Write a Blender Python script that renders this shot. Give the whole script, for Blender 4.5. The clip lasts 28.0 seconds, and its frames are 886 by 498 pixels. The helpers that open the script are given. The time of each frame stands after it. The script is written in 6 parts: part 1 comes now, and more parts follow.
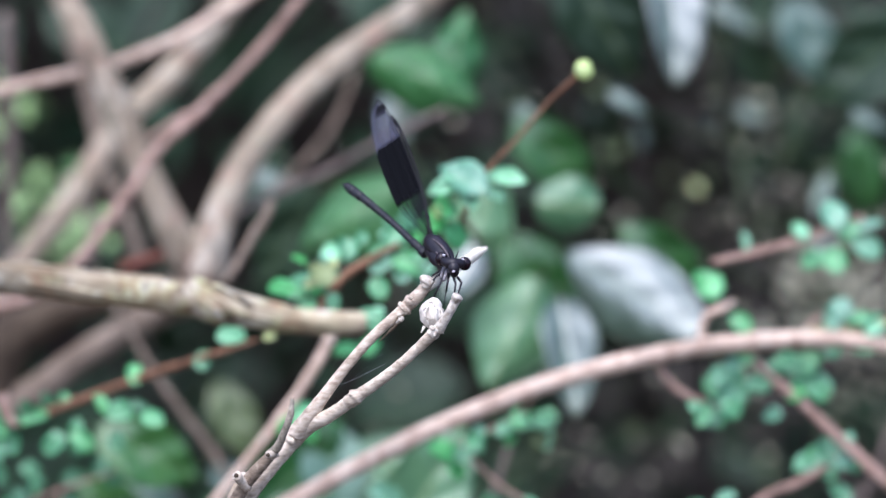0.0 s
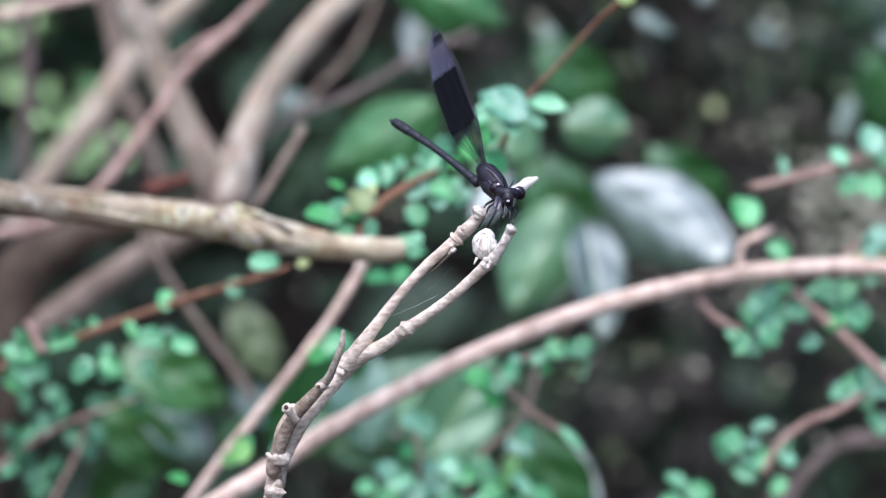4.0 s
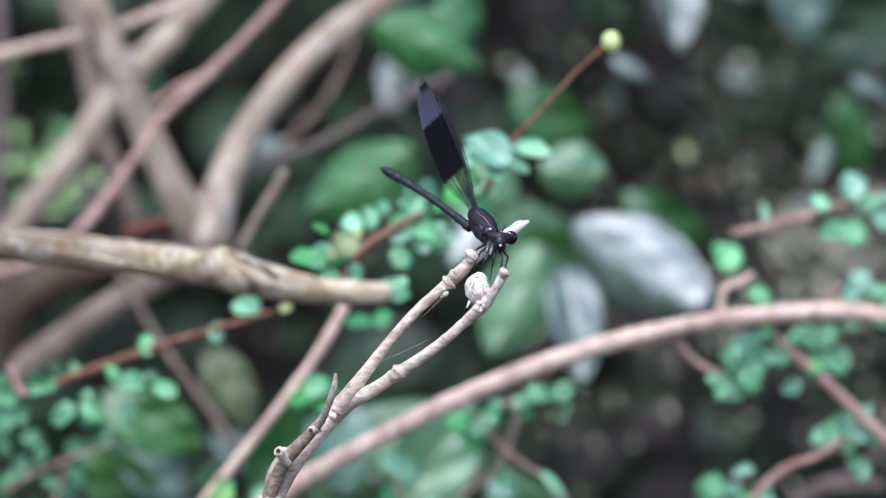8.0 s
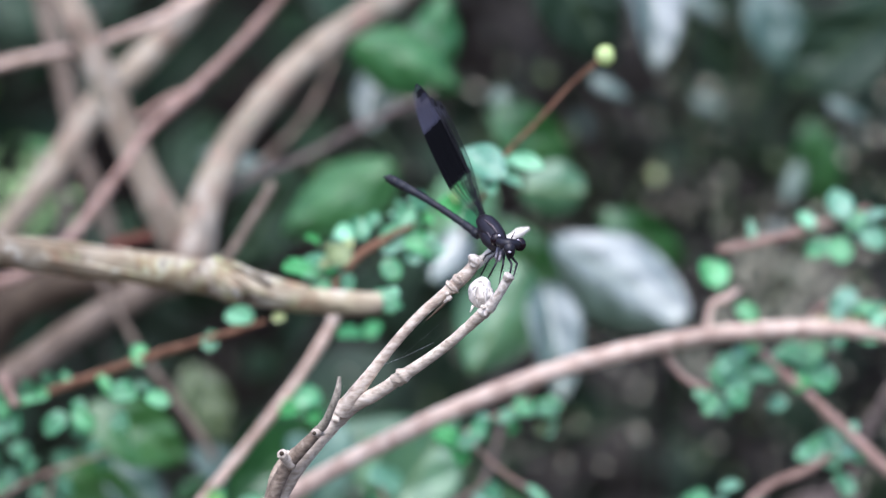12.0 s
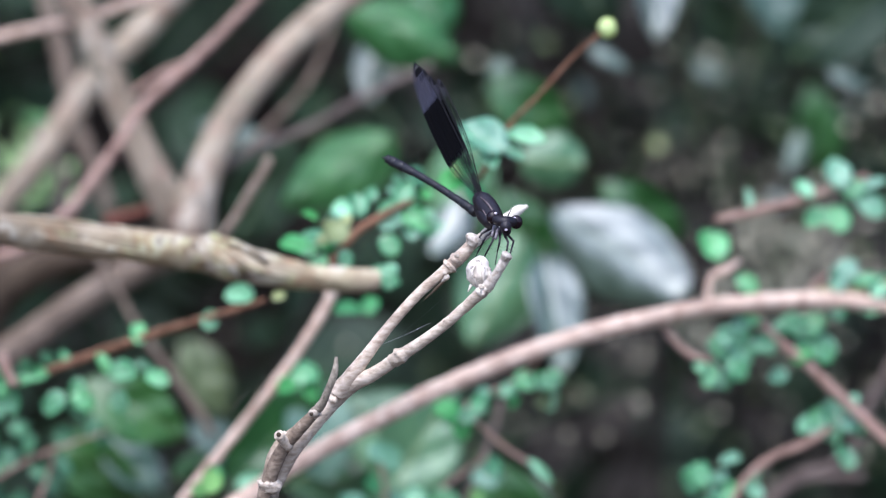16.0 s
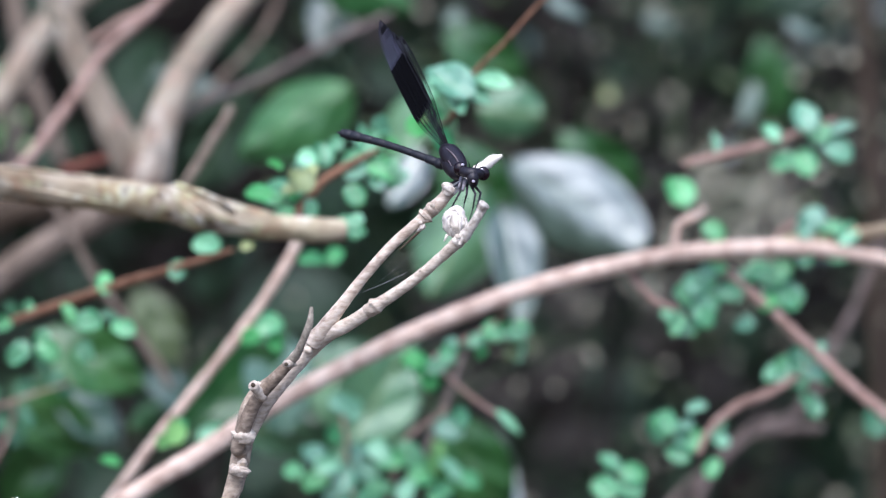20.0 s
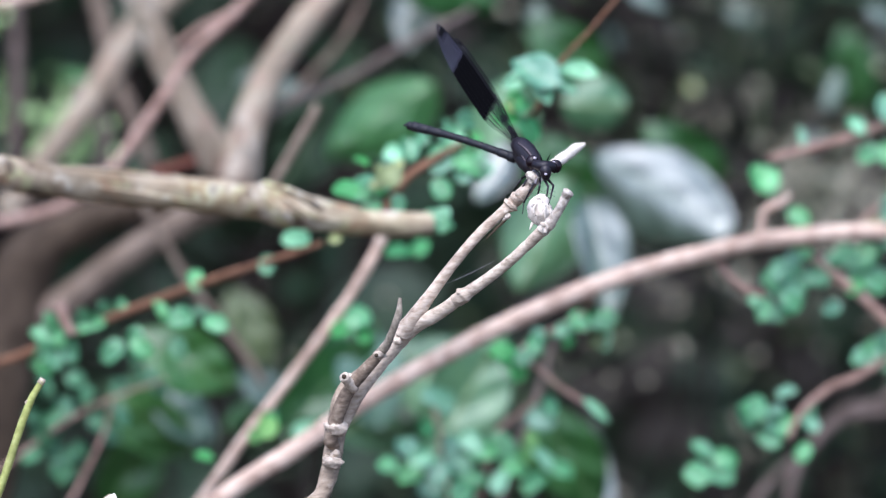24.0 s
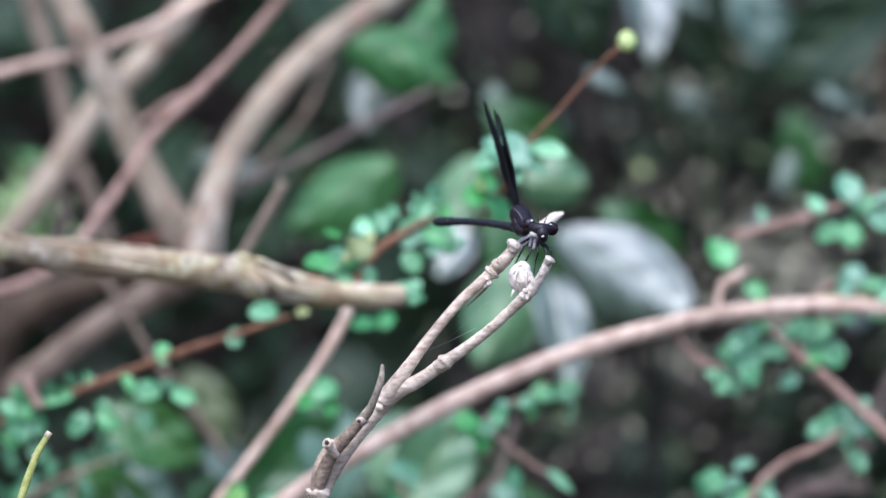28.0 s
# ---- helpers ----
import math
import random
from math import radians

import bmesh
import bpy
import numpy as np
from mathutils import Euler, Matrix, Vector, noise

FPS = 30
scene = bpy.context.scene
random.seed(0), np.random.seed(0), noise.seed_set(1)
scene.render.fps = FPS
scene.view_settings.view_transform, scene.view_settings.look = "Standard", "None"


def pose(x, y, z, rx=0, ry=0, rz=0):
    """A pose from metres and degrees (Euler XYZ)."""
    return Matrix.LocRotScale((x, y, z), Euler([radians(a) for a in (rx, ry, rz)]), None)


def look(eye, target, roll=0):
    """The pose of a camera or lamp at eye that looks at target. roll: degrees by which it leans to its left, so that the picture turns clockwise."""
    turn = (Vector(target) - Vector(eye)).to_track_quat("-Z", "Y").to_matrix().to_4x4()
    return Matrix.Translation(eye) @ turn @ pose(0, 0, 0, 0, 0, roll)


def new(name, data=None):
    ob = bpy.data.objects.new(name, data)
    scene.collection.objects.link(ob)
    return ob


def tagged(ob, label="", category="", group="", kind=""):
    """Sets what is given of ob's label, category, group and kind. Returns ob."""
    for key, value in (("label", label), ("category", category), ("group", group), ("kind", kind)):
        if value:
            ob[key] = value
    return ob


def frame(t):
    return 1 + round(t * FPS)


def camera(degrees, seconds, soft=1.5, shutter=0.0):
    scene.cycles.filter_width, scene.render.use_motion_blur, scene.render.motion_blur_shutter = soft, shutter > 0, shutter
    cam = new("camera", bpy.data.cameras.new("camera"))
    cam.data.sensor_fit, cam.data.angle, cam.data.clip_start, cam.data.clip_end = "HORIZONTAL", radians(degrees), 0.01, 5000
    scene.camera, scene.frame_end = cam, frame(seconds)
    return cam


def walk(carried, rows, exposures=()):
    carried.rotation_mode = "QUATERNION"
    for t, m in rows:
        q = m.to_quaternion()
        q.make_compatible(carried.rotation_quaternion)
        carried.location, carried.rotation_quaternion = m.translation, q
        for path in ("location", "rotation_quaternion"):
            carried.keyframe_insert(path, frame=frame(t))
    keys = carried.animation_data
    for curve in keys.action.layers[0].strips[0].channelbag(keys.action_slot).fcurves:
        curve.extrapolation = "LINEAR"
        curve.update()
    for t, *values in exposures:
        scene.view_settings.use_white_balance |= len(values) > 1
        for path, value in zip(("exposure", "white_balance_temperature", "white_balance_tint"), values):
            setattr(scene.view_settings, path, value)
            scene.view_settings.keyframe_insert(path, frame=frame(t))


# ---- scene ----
cam = camera(9.0, 28.0, soft=1.3)
cam.data.dof.use_dof = True
cam.data.dof.focus_distance = 1.395
cam.data.dof.aperture_fstop = 10.8
PATH = [
    (0, pose(0.0325, -1.3898, 1.0445, 84.602, 0.216, 1.420)),
    (0.5, pose(0.0311, -1.3890, 1.0446, 84.614, 0.168, 1.588)),
    (1, pose(0.0296, -1.3877, 1.0429, 84.693, -0.029, 1.672)),
    (1.5, pose(0.0247, -1.3851, 1.0433, 84.230, -0.224, 1.577)),
    (2, pose(0.0155, -1.3817, 1.0455, 83.902, -0.180, 1.278)),
    (2.5, pose(0.0127, -1.3781, 1.0495, 83.506, -0.116, 1.172)),
    (3, pose(0.0109, -1.3755, 1.0519, 83.492, -0.174, 1.092)),
    (3.5, pose(0.0064, -1.3749, 1.0521, 83.488, -0.148, 0.894)),
    (5.5, pose(-0.0010, -1.3799, 1.0509, 83.919, -0.005, 0.601)),
    (6, pose(-0.0010, -1.3800, 1.0504, 84.039, 0.151, 0.519)),
    (6.5, pose(-0.0026, -1.3793, 1.0501, 84.140, 0.031, 0.455)),
    (7, pose(-0.0095, -1.3790, 1.0484, 84.230, 0.018, 0.266)),
    (7.5, pose(-0.0120, -1.3773, 1.0500, 84.043, -0.083, 0.156)),
    (8, pose(-0.0141, -1.3760, 1.0514, 84.000, -0.243, 0.026)),
    (8.5, pose(-0.0167, -1.3762, 1.0520, 84.035, -0.260, -0.073)),
    (9, pose(-0.0193, -1.3777, 1.0498, 84.153, -0.286, -0.219)),
    (9.5, pose(-0.0222, -1.3796, 1.0471, 84.234, -0.408, -0.372)),
    (10, pose(-0.0304, -1.3815, 1.0455, 84.333, -0.513, -0.686)),
    (10.5, pose(-0.0343, -1.3839, 1.0428, 84.405, -0.589, -0.794)),
    (11, pose(-0.0334, -1.3856, 1.0413, 84.563, -0.712, -0.818)),
    (11.5, pose(-0.0377, -1.3867, 1.0385, 84.762, -0.770, -0.847)),
    (12, pose(-0.0397, -1.3853, 1.0388, 84.598, -0.664, -0.947)),
    (12.5, pose(-0.0377, -1.3836, 1.0398, 84.390, -0.735, -0.891)),
    (14.5, pose(-0.0369, -1.3745, 1.0447, 84.059, -0.521, -0.828)),
    (15, pose(-0.0359, -1.3735, 1.0454, 84.009, -0.729, -0.813)),
    (15.5, pose(-0.0388, -1.3732, 1.0453, 84.018, -0.524, -0.982)),
    (16, pose(-0.0376, -1.3735, 1.0441, 84.121, -0.452, -0.913)),
    (16.5, pose(-0.0386, -1.3731, 1.0419, 84.197, -0.184, -1.018)),
    (17, pose(-0.0412, -1.3717, 1.0417, 84.144, 0.120, -1.139)),
    (17.5, pose(-0.0457, -1.3696, 1.0412, 84.108, -0.173, -1.179)),
    (18, pose(-0.0479, -1.3665, 1.0426, 83.987, -0.454, -1.356)),
    (18.5, pose(-0.0518, -1.3644, 1.0422, 83.917, -0.388, -1.673)),
    (19, pose(-0.0547, -1.3637, 1.0411, 83.948, -0.565, -1.831)),
    (19.5, pose(-0.0589, -1.3632, 1.0413, 83.886, -0.651, -1.979)),
    (20, pose(-0.0574, -1.3641, 1.0419, 83.662, -0.681, -1.966)),
    (20.5, pose(-0.0573, -1.3660, 1.0432, 83.587, -0.763, -1.963)),
    (21, pose(-0.0529, -1.3694, 1.0427, 84.029, -0.371, -1.643)),
    (21.5, pose(-0.0495, -1.3721, 1.0400, 84.410, -0.483, -1.250)),
    (23.5, pose(-0.0553, -1.3771, 1.0391, 83.560, 0.338, -1.131)),
    (24, pose(-0.0554, -1.3789, 1.0378, 83.789, 0.860, -1.153)),
    (24.5, pose(-0.0620, -1.3804, 1.0363, 84.126, 0.950, -1.337)),
    (25, pose(-0.0699, -1.3796, 1.0368, 84.162, 0.801, -1.557)),
    (25.5, pose(-0.0723, -1.3793, 1.0371, 84.157, 0.667, -1.769)),
    (26, pose(-0.0781, -1.3805, 1.0350, 84.261, 0.479, -2.137)),
    (26.5, pose(-0.0833, -1.3830, 1.0330, 84.437, 0.596, -2.323)),
    (27, pose(-0.0836, -1.3866, 1.0309, 84.591, 0.535, -2.388)),
    (27.5, pose(-0.0801, -1.3904, 1.0264, 84.877, 0.662, -2.296)),
    (28, pose(-0.0798, -1.3912, 1.0282, 84.912, 0.717, -2.302)),
]
walk(cam, PATH, exposures=[(0.0, 1.13, 5490, 16.0), (3.0, 1.13, 5490, 16.0), (6.0, 1.09, 5490, 16.0), (12.0, 1.07, 5490, 16.0), (18.0, 1.05, 5490, 16.0), (24.0, 1.06, 5490, 16.0), (28.0, 1.0, 5490, 16.0)])

# ---- light: bright overcast sky through a gap in the trees ----
world = bpy.data.worlds.new("sky")
scene.world = world
world.use_nodes = True
wn = world.node_tree.nodes
sky = wn.new("ShaderNodeTexSky")
sky.sky_type = "NISHITA"
sky.sun_disc = False
sky.sun_elevation, sky.sun_rotation = radians(62), radians(200)
sky.air_density, sky.dust_density = 1.0, 4.0
world.node_tree.links.new(sky.outputs[0], wn["Background"].inputs[0])
wn["Background"].inputs[1].default_value = 0.15
sun = new("sun", bpy.data.lights.new("sun", "SUN"))
sun.data.energy, sun.data.angle, sun.data.color = 1.2, radians(70), (1.0, 0.97, 0.93)
sun.matrix_basis = look((-0.34 * 4, -0.94 * 4, 7.5), (0, 0, 0))


# ---- materials ----
M = {}


def nodes(name, rough=0.6, spec=0.5):
    m = bpy.data.materials.new(name)
    m.use_nodes = True
    b = m.node_tree.nodes["Principled BSDF"]
    b.inputs["Roughness"].default_value = rough
    b.inputs["Specular IOR Level"].default_value = spec
    M[name] = m
    return m, m.node_tree.nodes, m.node_tree.links, b


def ramp(n, stops):
    r = n.new("ShaderNodeValToRGB")
    while len(r.color_ramp.elements) < len(stops):
        r.color_ramp.elements.new(0.5)
    for e, (at, c) in zip(r.color_ramp.elements, stops):
        e.position, e.color = at, (*c, 1)
    return r


def noise_at(n, l, scale, detail=4, stretch=None, rough=0.6):
    tc = n.new("ShaderNodeTexCoord")
    t = n.new("ShaderNodeTexNoise")
    t.inputs["Scale"].default_value, t.inputs["Detail"].default_value, t.inputs["Roughness"].default_value = scale, detail, rough
    if stretch:
        mp = n.new("ShaderNodeMapping")
        mp.inputs["Rotation"].default_value = [radians(a) for a in stretch[:3]]
        mp.inputs["Scale"].default_value = stretch[3:]
        l.new(tc.outputs["Object"], mp.inputs[0])
        l.new(mp.outputs[0], t.inputs[0])
    else:
        l.new(tc.outputs["Object"], t.inputs[0])
    return t


def bark(name, dark, mid, light, scale=220, bump=0.5, rough=0.85, stretch=None, patch=None, tints=()):
    """Bark: fine grain, larger patches, and relief."""
    m, n, l, b = nodes(name, rough, 0.25)
    fine = noise_at(n, l, scale, 6, stretch)
    wide = noise_at(n, l, scale * 0.16, 3)
    r = ramp(n, [(0.28, dark), (0.5, mid), (0.72, light)])
    l.new(fine.outputs[0], r.inputs[0])
    mix = n.new("ShaderNodeMixRGB")
    mix.blend_type = "MULTIPLY"
    r2 = ramp(n, [(0.3, (0.55, 0.52, 0.5)), (0.65, (1.1, 1.08, 1.05))] if patch is None else patch)
    l.new(wide.outputs[0], r2.inputs[0])
    mix.inputs[0].default_value = 0.8
    l.new(r.outputs[0], mix.inputs[1])
    l.new(r2.outputs[0], mix.inputs[2])
    out = mix.outputs[0]
    for size, edge, tint in tints:
        t = noise_at(n, l, size, 5)
        r4 = ramp(n, [(edge, (0, 0, 0)), (edge + 0.1, (0.75, 0.75, 0.75))])
        l.new(t.outputs[0], r4.inputs[0])
        m3 = n.new("ShaderNodeMixRGB")
        l.new(r4.outputs[0], m3.inputs[0])
        l.new(out, m3.inputs[1])
        m3.inputs[2].default_value = (*tint, 1)
        out = m3.outputs[0]
    l.new(out, b.inputs["Base Color"])
    bp = n.new("ShaderNodeBump")
    bp.inputs["Strength"].default_value, bp.inputs["Distance"].default_value = bump, 0.0006
    l.new(fine.outputs[0], bp.inputs["Height"])
    l.new(bp.outputs[0], b.inputs["Normal"])
    return m


bark("twig_bark", (0.34, 0.27, 0.205), (0.60, 0.51, 0.40), (0.80, 0.715, 0.60), 900, 0.55, stretch=(0, 42, 0, 0.3, 1, 1), tints=((330, 0.62, (0.45, 0.36, 0.27)), (480, 0.66, (0.22, 0.165, 0.12))))
bark("tip_bark", (0.36, 0.295, 0.225), (0.58, 0.495, 0.39), (0.76, 0.69, 0.585), 900, 0.9)
bark("bleached_tip", (0.34, 0.28, 0.215), (0.62, 0.56, 0.47), (0.82, 0.77, 0.68), 900, 0.9, tints=((600, 0.58, (0.36, 0.28, 0.21)), (900, 0.68, (0.13, 0.10, 0.075))))
bark("shoot_bark", (0.12, 0.105, 0.08), (0.25, 0.22, 0.17), (0.38, 0.34, 0.27), 700, 0.7)
# darker copy of the trunk bark, with the trunk's shade in its colour
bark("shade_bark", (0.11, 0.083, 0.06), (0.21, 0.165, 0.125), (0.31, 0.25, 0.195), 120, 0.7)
bark("twig_dark", (0.16, 0.12, 0.085), (0.33, 0.265, 0.195), (0.52, 0.43, 0.325), 800, 0.7, stretch=(0, 75, 0, 0.3, 1, 1), tints=((330, 0.58, (0.50, 0.42, 0.33)), (480, 0.64, (0.12, 0.09, 0.065))))
bark("twig_pink", (0.32, 0.24, 0.18), (0.57, 0.475, 0.37), (0.78, 0.69, 0.57), 900, 0.55, stretch=(0, 50, 0, 0.3, 1, 1), tints=((330, 0.60, (0.45, 0.32, 0.24)), (480, 0.66, (0.22, 0.155, 0.115))))
bark("strand_bark", (0.11, 0.082, 0.058), (0.22, 0.17, 0.125), (0.36, 0.29, 0.215), 900, 0.5, stretch=(0, 50, 0, 0.3, 1, 1), tints=((330, 0.57, (0.36, 0.29, 0.215)), (480, 0.64, (0.08, 0.06, 0.045))))
bark("broken_wood", (0.62, 0.56, 0.44), (0.76, 0.70, 0.58), (0.84, 0.80, 0.70), 500, 0.5)
bark("cocoon_silk", (0.50, 0.44, 0.36), (0.70, 0.64, 0.55), (0.84, 0.80, 0.73), 700, 0.5, stretch=(0, 25, 0, 1, 1, 0.35), tints=((420, 0.60, (0.42, 0.34, 0.27)), (650, 0.56, (0.10, 0.08, 0.06))))
bark("trunk_bark", (0.20, 0.16, 0.112), (0.35, 0.29, 0.21), (0.43, 0.365, 0.275), 120, 0.8, patch=[(0.3, (0.42, 0.40, 0.37)), (0.5, (0.9, 0.88, 0.85)), (0.68, (1.25, 1.22, 1.17))],
     tints=((75, 0.52, (0.26, 0.165, 0.12)), (60, 0.56, (0.46, 0.41, 0.32)), (80, 0.56, (0.10, 0.085, 0.06)), (90, 0.6, (0.28, 0.31, 0.19))))
bark("stub_bark", (0.12, 0.092, 0.068), (0.23, 0.18, 0.135), (0.34, 0.28, 0.215), 200, 0.7)
# darkest bark: shade on the lower trunk is put into this colour
bark("dark_shaded_bark", (0.035, 0.025, 0.016), (0.066, 0.048, 0.031), (0.11, 0.083, 0.057), 90, 0.9)
bark("red_bark", (0.20, 0.125, 0.095), (0.38, 0.255, 0.20), (0.54, 0.40, 0.33), 200, 0.5)
bark("arch_bark", (0.36, 0.245, 0.18), (0.64, 0.485, 0.375), (0.80, 0.67, 0.54), 220, 0.5, stretch=(0, 0, 0, 1, 1, 1))
bark("log_bark", (0.15, 0.115, 0.072), (0.39, 0.335, 0.238), (0.60, 0.555, 0.44), 190, 1.0, stretch=(0, -6, 0, 0.4, 1, 1),
     patch=[(0.36, (0.50, 0.42, 0.35)), (0.5, (0.95, 0.88, 0.78)), (0.66, (0.98, 1.04, 0.80))], tints=((75, 0.50, (0.29, 0.165, 0.085)), (85, 0.52, (0.46, 0.47, 0.24)), (110, 0.53, (0.62, 0.57, 0.45)), (130, 0.55, (0.07, 0.05, 0.035))))
bark("orange_stem", (0.11, 0.05, 0.027), (0.20, 0.105, 0.06), (0.29, 0.17, 0.105), 300, 0.4)
bark("russet_stem", (0.09, 0.03, 0.02), (0.19, 0.068, 0.045), (0.28, 0.11, 0.08), 300, 0.4)
bark("grey_stem", (0.075, 0.058, 0.048), (0.145, 0.115, 0.098), (0.22, 0.18, 0.155), 200, 0.5)
bark("green_stem", (0.20, 0.22, 0.06), (0.34, 0.38, 0.11), (0.50, 0.52, 0.22), 400, 0.4, 0.5)
bark("mauve_stem", (0.11, 0.085, 0.075), (0.19, 0.15, 0.132), (0.27, 0.22, 0.195), 200, 0.5)
bark("stalk_green", (0.03, 0.045, 0.02), (0.05, 0.075, 0.032), (0.08, 0.11, 0.05), 300, 0.4)
# near-black, so the added supporting stems vanish into the shade behind
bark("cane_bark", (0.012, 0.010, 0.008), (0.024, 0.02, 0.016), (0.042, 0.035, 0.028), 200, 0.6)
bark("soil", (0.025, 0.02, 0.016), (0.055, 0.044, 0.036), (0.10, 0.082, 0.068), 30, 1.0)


def leafy(name, dark, light, rough, spec, glow, vein=(0.0, 0.0), scale=160):
    """A leaf: two tones, a pale midrib, gloss, and some light let through."""
    m, n, l, b = nodes(name, rough, spec)
    t = noise_at(n, l, scale, 3)
    r = ramp(n, [(0.3, dark), (0.7, light)])
    l.new(t.outputs[0], r.inputs[0])
    info = n.new("ShaderNodeObjectInfo")
    hsv = n.new("ShaderNodeHueSaturation")
    mr = n.new("ShaderNodeMapRange")
    mr.inputs[3].default_value, mr.inputs[4].default_value = 0.7, 1.35
    l.new(info.outputs["Random"], mr.inputs[0])
    l.new(mr.outputs[0], hsv.inputs["Value"])
    mh = n.new("ShaderNodeMapRange")
    mh.inputs[3].default_value, mh.inputs[4].default_value = 0.515, 0.485
    l.new(info.outputs["Random"], mh.inputs[0])
    l.new(mh.outputs[0], hsv.inputs["Hue"])
    l.new(r.outputs[0], hsv.inputs["Color"])
    out = hsv.outputs[0]
    tc = n.new("ShaderNodeTexCoord")
    sp = n.new("ShaderNodeSeparateXYZ")
    l.new(tc.outputs["Object"], sp.inputs[0])
    ab = n.new("ShaderNodeMath")
    ab.operation = "ABSOLUTE"
    l.new(sp.outputs[1], ab.inputs[0])
    if vein[0]:
        mv = n.new("ShaderNodeMapRange")
        mv.inputs[1].default_value, mv.inputs[2].default_value = vein[0], vein[0] * 0.3
        l.new(ab.outputs[0], mv.inputs[0])
        mx = n.new("ShaderNodeMixRGB")
        mul = n.new("ShaderNodeMath")
        mul.operation = "MULTIPLY"
        mul.inputs[1].default_value = vein[1]
        l.new(mv.outputs[0], mul.inputs[0])
        l.new(mul.outputs[0], mx.inputs[0])
        l.new(out, mx.inputs[1])
        mx.inputs[2].default_value = (0.28, 0.36, 0.16, 1)
        out = mx.outputs[0]
    l.new(out, b.inputs["Base Color"])
    if spec > 0.9:
        # a waxy film over the blade
        b.inputs["Coat Weight"].default_value, b.inputs["Coat Roughness"].default_value = 1.0, 0.45
        b.inputs["Coat IOR"].default_value = 2.1 if spec >= 1.0 else 1.6
    # side veins as relief
    w = n.new("ShaderNodeTexWave")
    w.inputs["Scale"].default_value, w.inputs["Distortion"].default_value = scale * 0.35, 2.0
    cb = n.new("ShaderNodeCombineXYZ")
    ad = n.new("ShaderNodeMath")
    l.new(sp.outputs[0], ad.inputs[0])
    ad.operation = "SUBTRACT"
    l.new(ab.outputs[0], ad.inputs[1])
    l.new(ad.outputs[0], cb.inputs[0])
    l.new(cb.outputs[0], w.inputs[0])
    bp = n.new("ShaderNodeBump")
    bp.inputs["Strength"].default_value, bp.inputs["Distance"].default_value = (0.7, 0.0012) if scale < 100 else (0.35, 0.0004)
    l.new(w.outputs[1], bp.inputs["Height"])
    wide = noise_at(n, l, scale * 1.2, 2)
    bw = n.new("ShaderNodeBump")
    bw.inputs["Strength"].default_value, bw.inputs["Distance"].default_value = 0.8, 0.12 / scale
    l.new(wide.outputs[0], bw.inputs["Height"])
    l.new(bp.outputs[0], bw.inputs["Normal"])
    l.new(bw.outputs[0], b.inputs["Normal"])
    tr = n.new("ShaderNodeBsdfTranslucent")
    l.new(out, tr.inputs[0])
    ms = n.new("ShaderNodeMixShader")
    ms.inputs[0].default_value = glow
    l.new(b.outputs[0], ms.inputs[1])
    l.new(tr.outputs[0], ms.inputs[2])
    l.new(ms.outputs[0], n["Material Output"].inputs[0])


leafy("small_leaf", (0.065, 0.29, 0.10), (0.165, 0.46, 0.215), 0.34, 0.8, 0.3, (0.0004, 0.35), 300)
leafy("mint_leaf", (0.17, 0.43, 0.23), (0.28, 0.55, 0.36), 0.36, 0.7, 0.3, (0.0004, 0.35), 300)
leafy("frost_leaf", (0.13, 0.39, 0.19), (0.28, 0.57, 0.35), 0.32, 0.9, 0.3, (0.0004, 0.3), 300)
# darker copy of small_leaf; shade on the low leaves is in the colour
leafy("shaded_small_leaf", (0.045, 0.17, 0.07), (0.11, 0.29, 0.15), 0.4, 0.5, 0.3, (0.0004, 0.3), 300)
leafy("bright_leaf", (0.05, 0.29, 0.08), (0.10, 0.40, 0.14), 0.45, 0.4, 0.4, (0.0004, 0.3), 300)
leafy("lime_leaf", (0.16, 0.42, 0.10), (0.30, 0.58, 0.18), 0.45, 0.4, 0.4, (0.0004, 0.3), 300)
leafy("bud_green", (0.48, 0.60, 0.20), (0.62, 0.74, 0.36), 0.5, 0.4, 0.3, (0.0, 0.0), 300)
leafy("yellow_leaf", (0.34, 0.40, 0.15), (0.48, 0.54, 0.26), 0.5, 0.4, 0.4, (0.0004, 0.3), 300)
leafy("big_leaf", (0.016, 0.062, 0.013), (0.034, 0.125, 0.026), 0.34, 0.55, 0.12, (0.0011, 0.15), 60)
leafy("green_leaf", (0.03, 0.115, 0.027), (0.068, 0.215, 0.06), 0.40, 0.6, 0.15, (0.0011, 0.18), 60)
leafy("dull_gloss", (0.03, 0.07, 0.034), (0.055, 0.11, 0.06), 0.48, 0.95, 0.08, (0.0012, 0.2), 60)
leafy("scrap_leaf", (0.30, 0.36, 0.16), (0.46, 0.50, 0.24), 0.5, 0.4, 0.1, (0.0, 0.0), 60)
leafy("grey_leaf", (0.05, 0.11, 0.075), (0.085, 0.16, 0.11), 0.45, 0.7, 0.12, (0.0011, 0.12), 60)
leafy("glossy_leaf", (0.018, 0.05, 0.022), (0.038, 0.082, 0.042), 0.42, 1.0, 0.05, (0.0014, 0.3), 60)
leafy("sage_leaf", (0.06, 0.16, 0.062), (0.12, 0.25, 0.11), 0.42, 0.8, 0.12, (0.0012, 0.5), 60)
leafy("olive_leaf", (0.085, 0.12, 0.045), (0.14, 0.185, 0.07), 0.4, 0.5, 0.2, (0.0008, 0.4), 80)
# pale yellow-green with the light on the far sprays in its colour
leafy("pale_leaf", (0.20, 0.37, 0.13), (0.38, 0.54, 0.25), 0.4, 0.6, 0.3, (0.001, 0.2), 60)
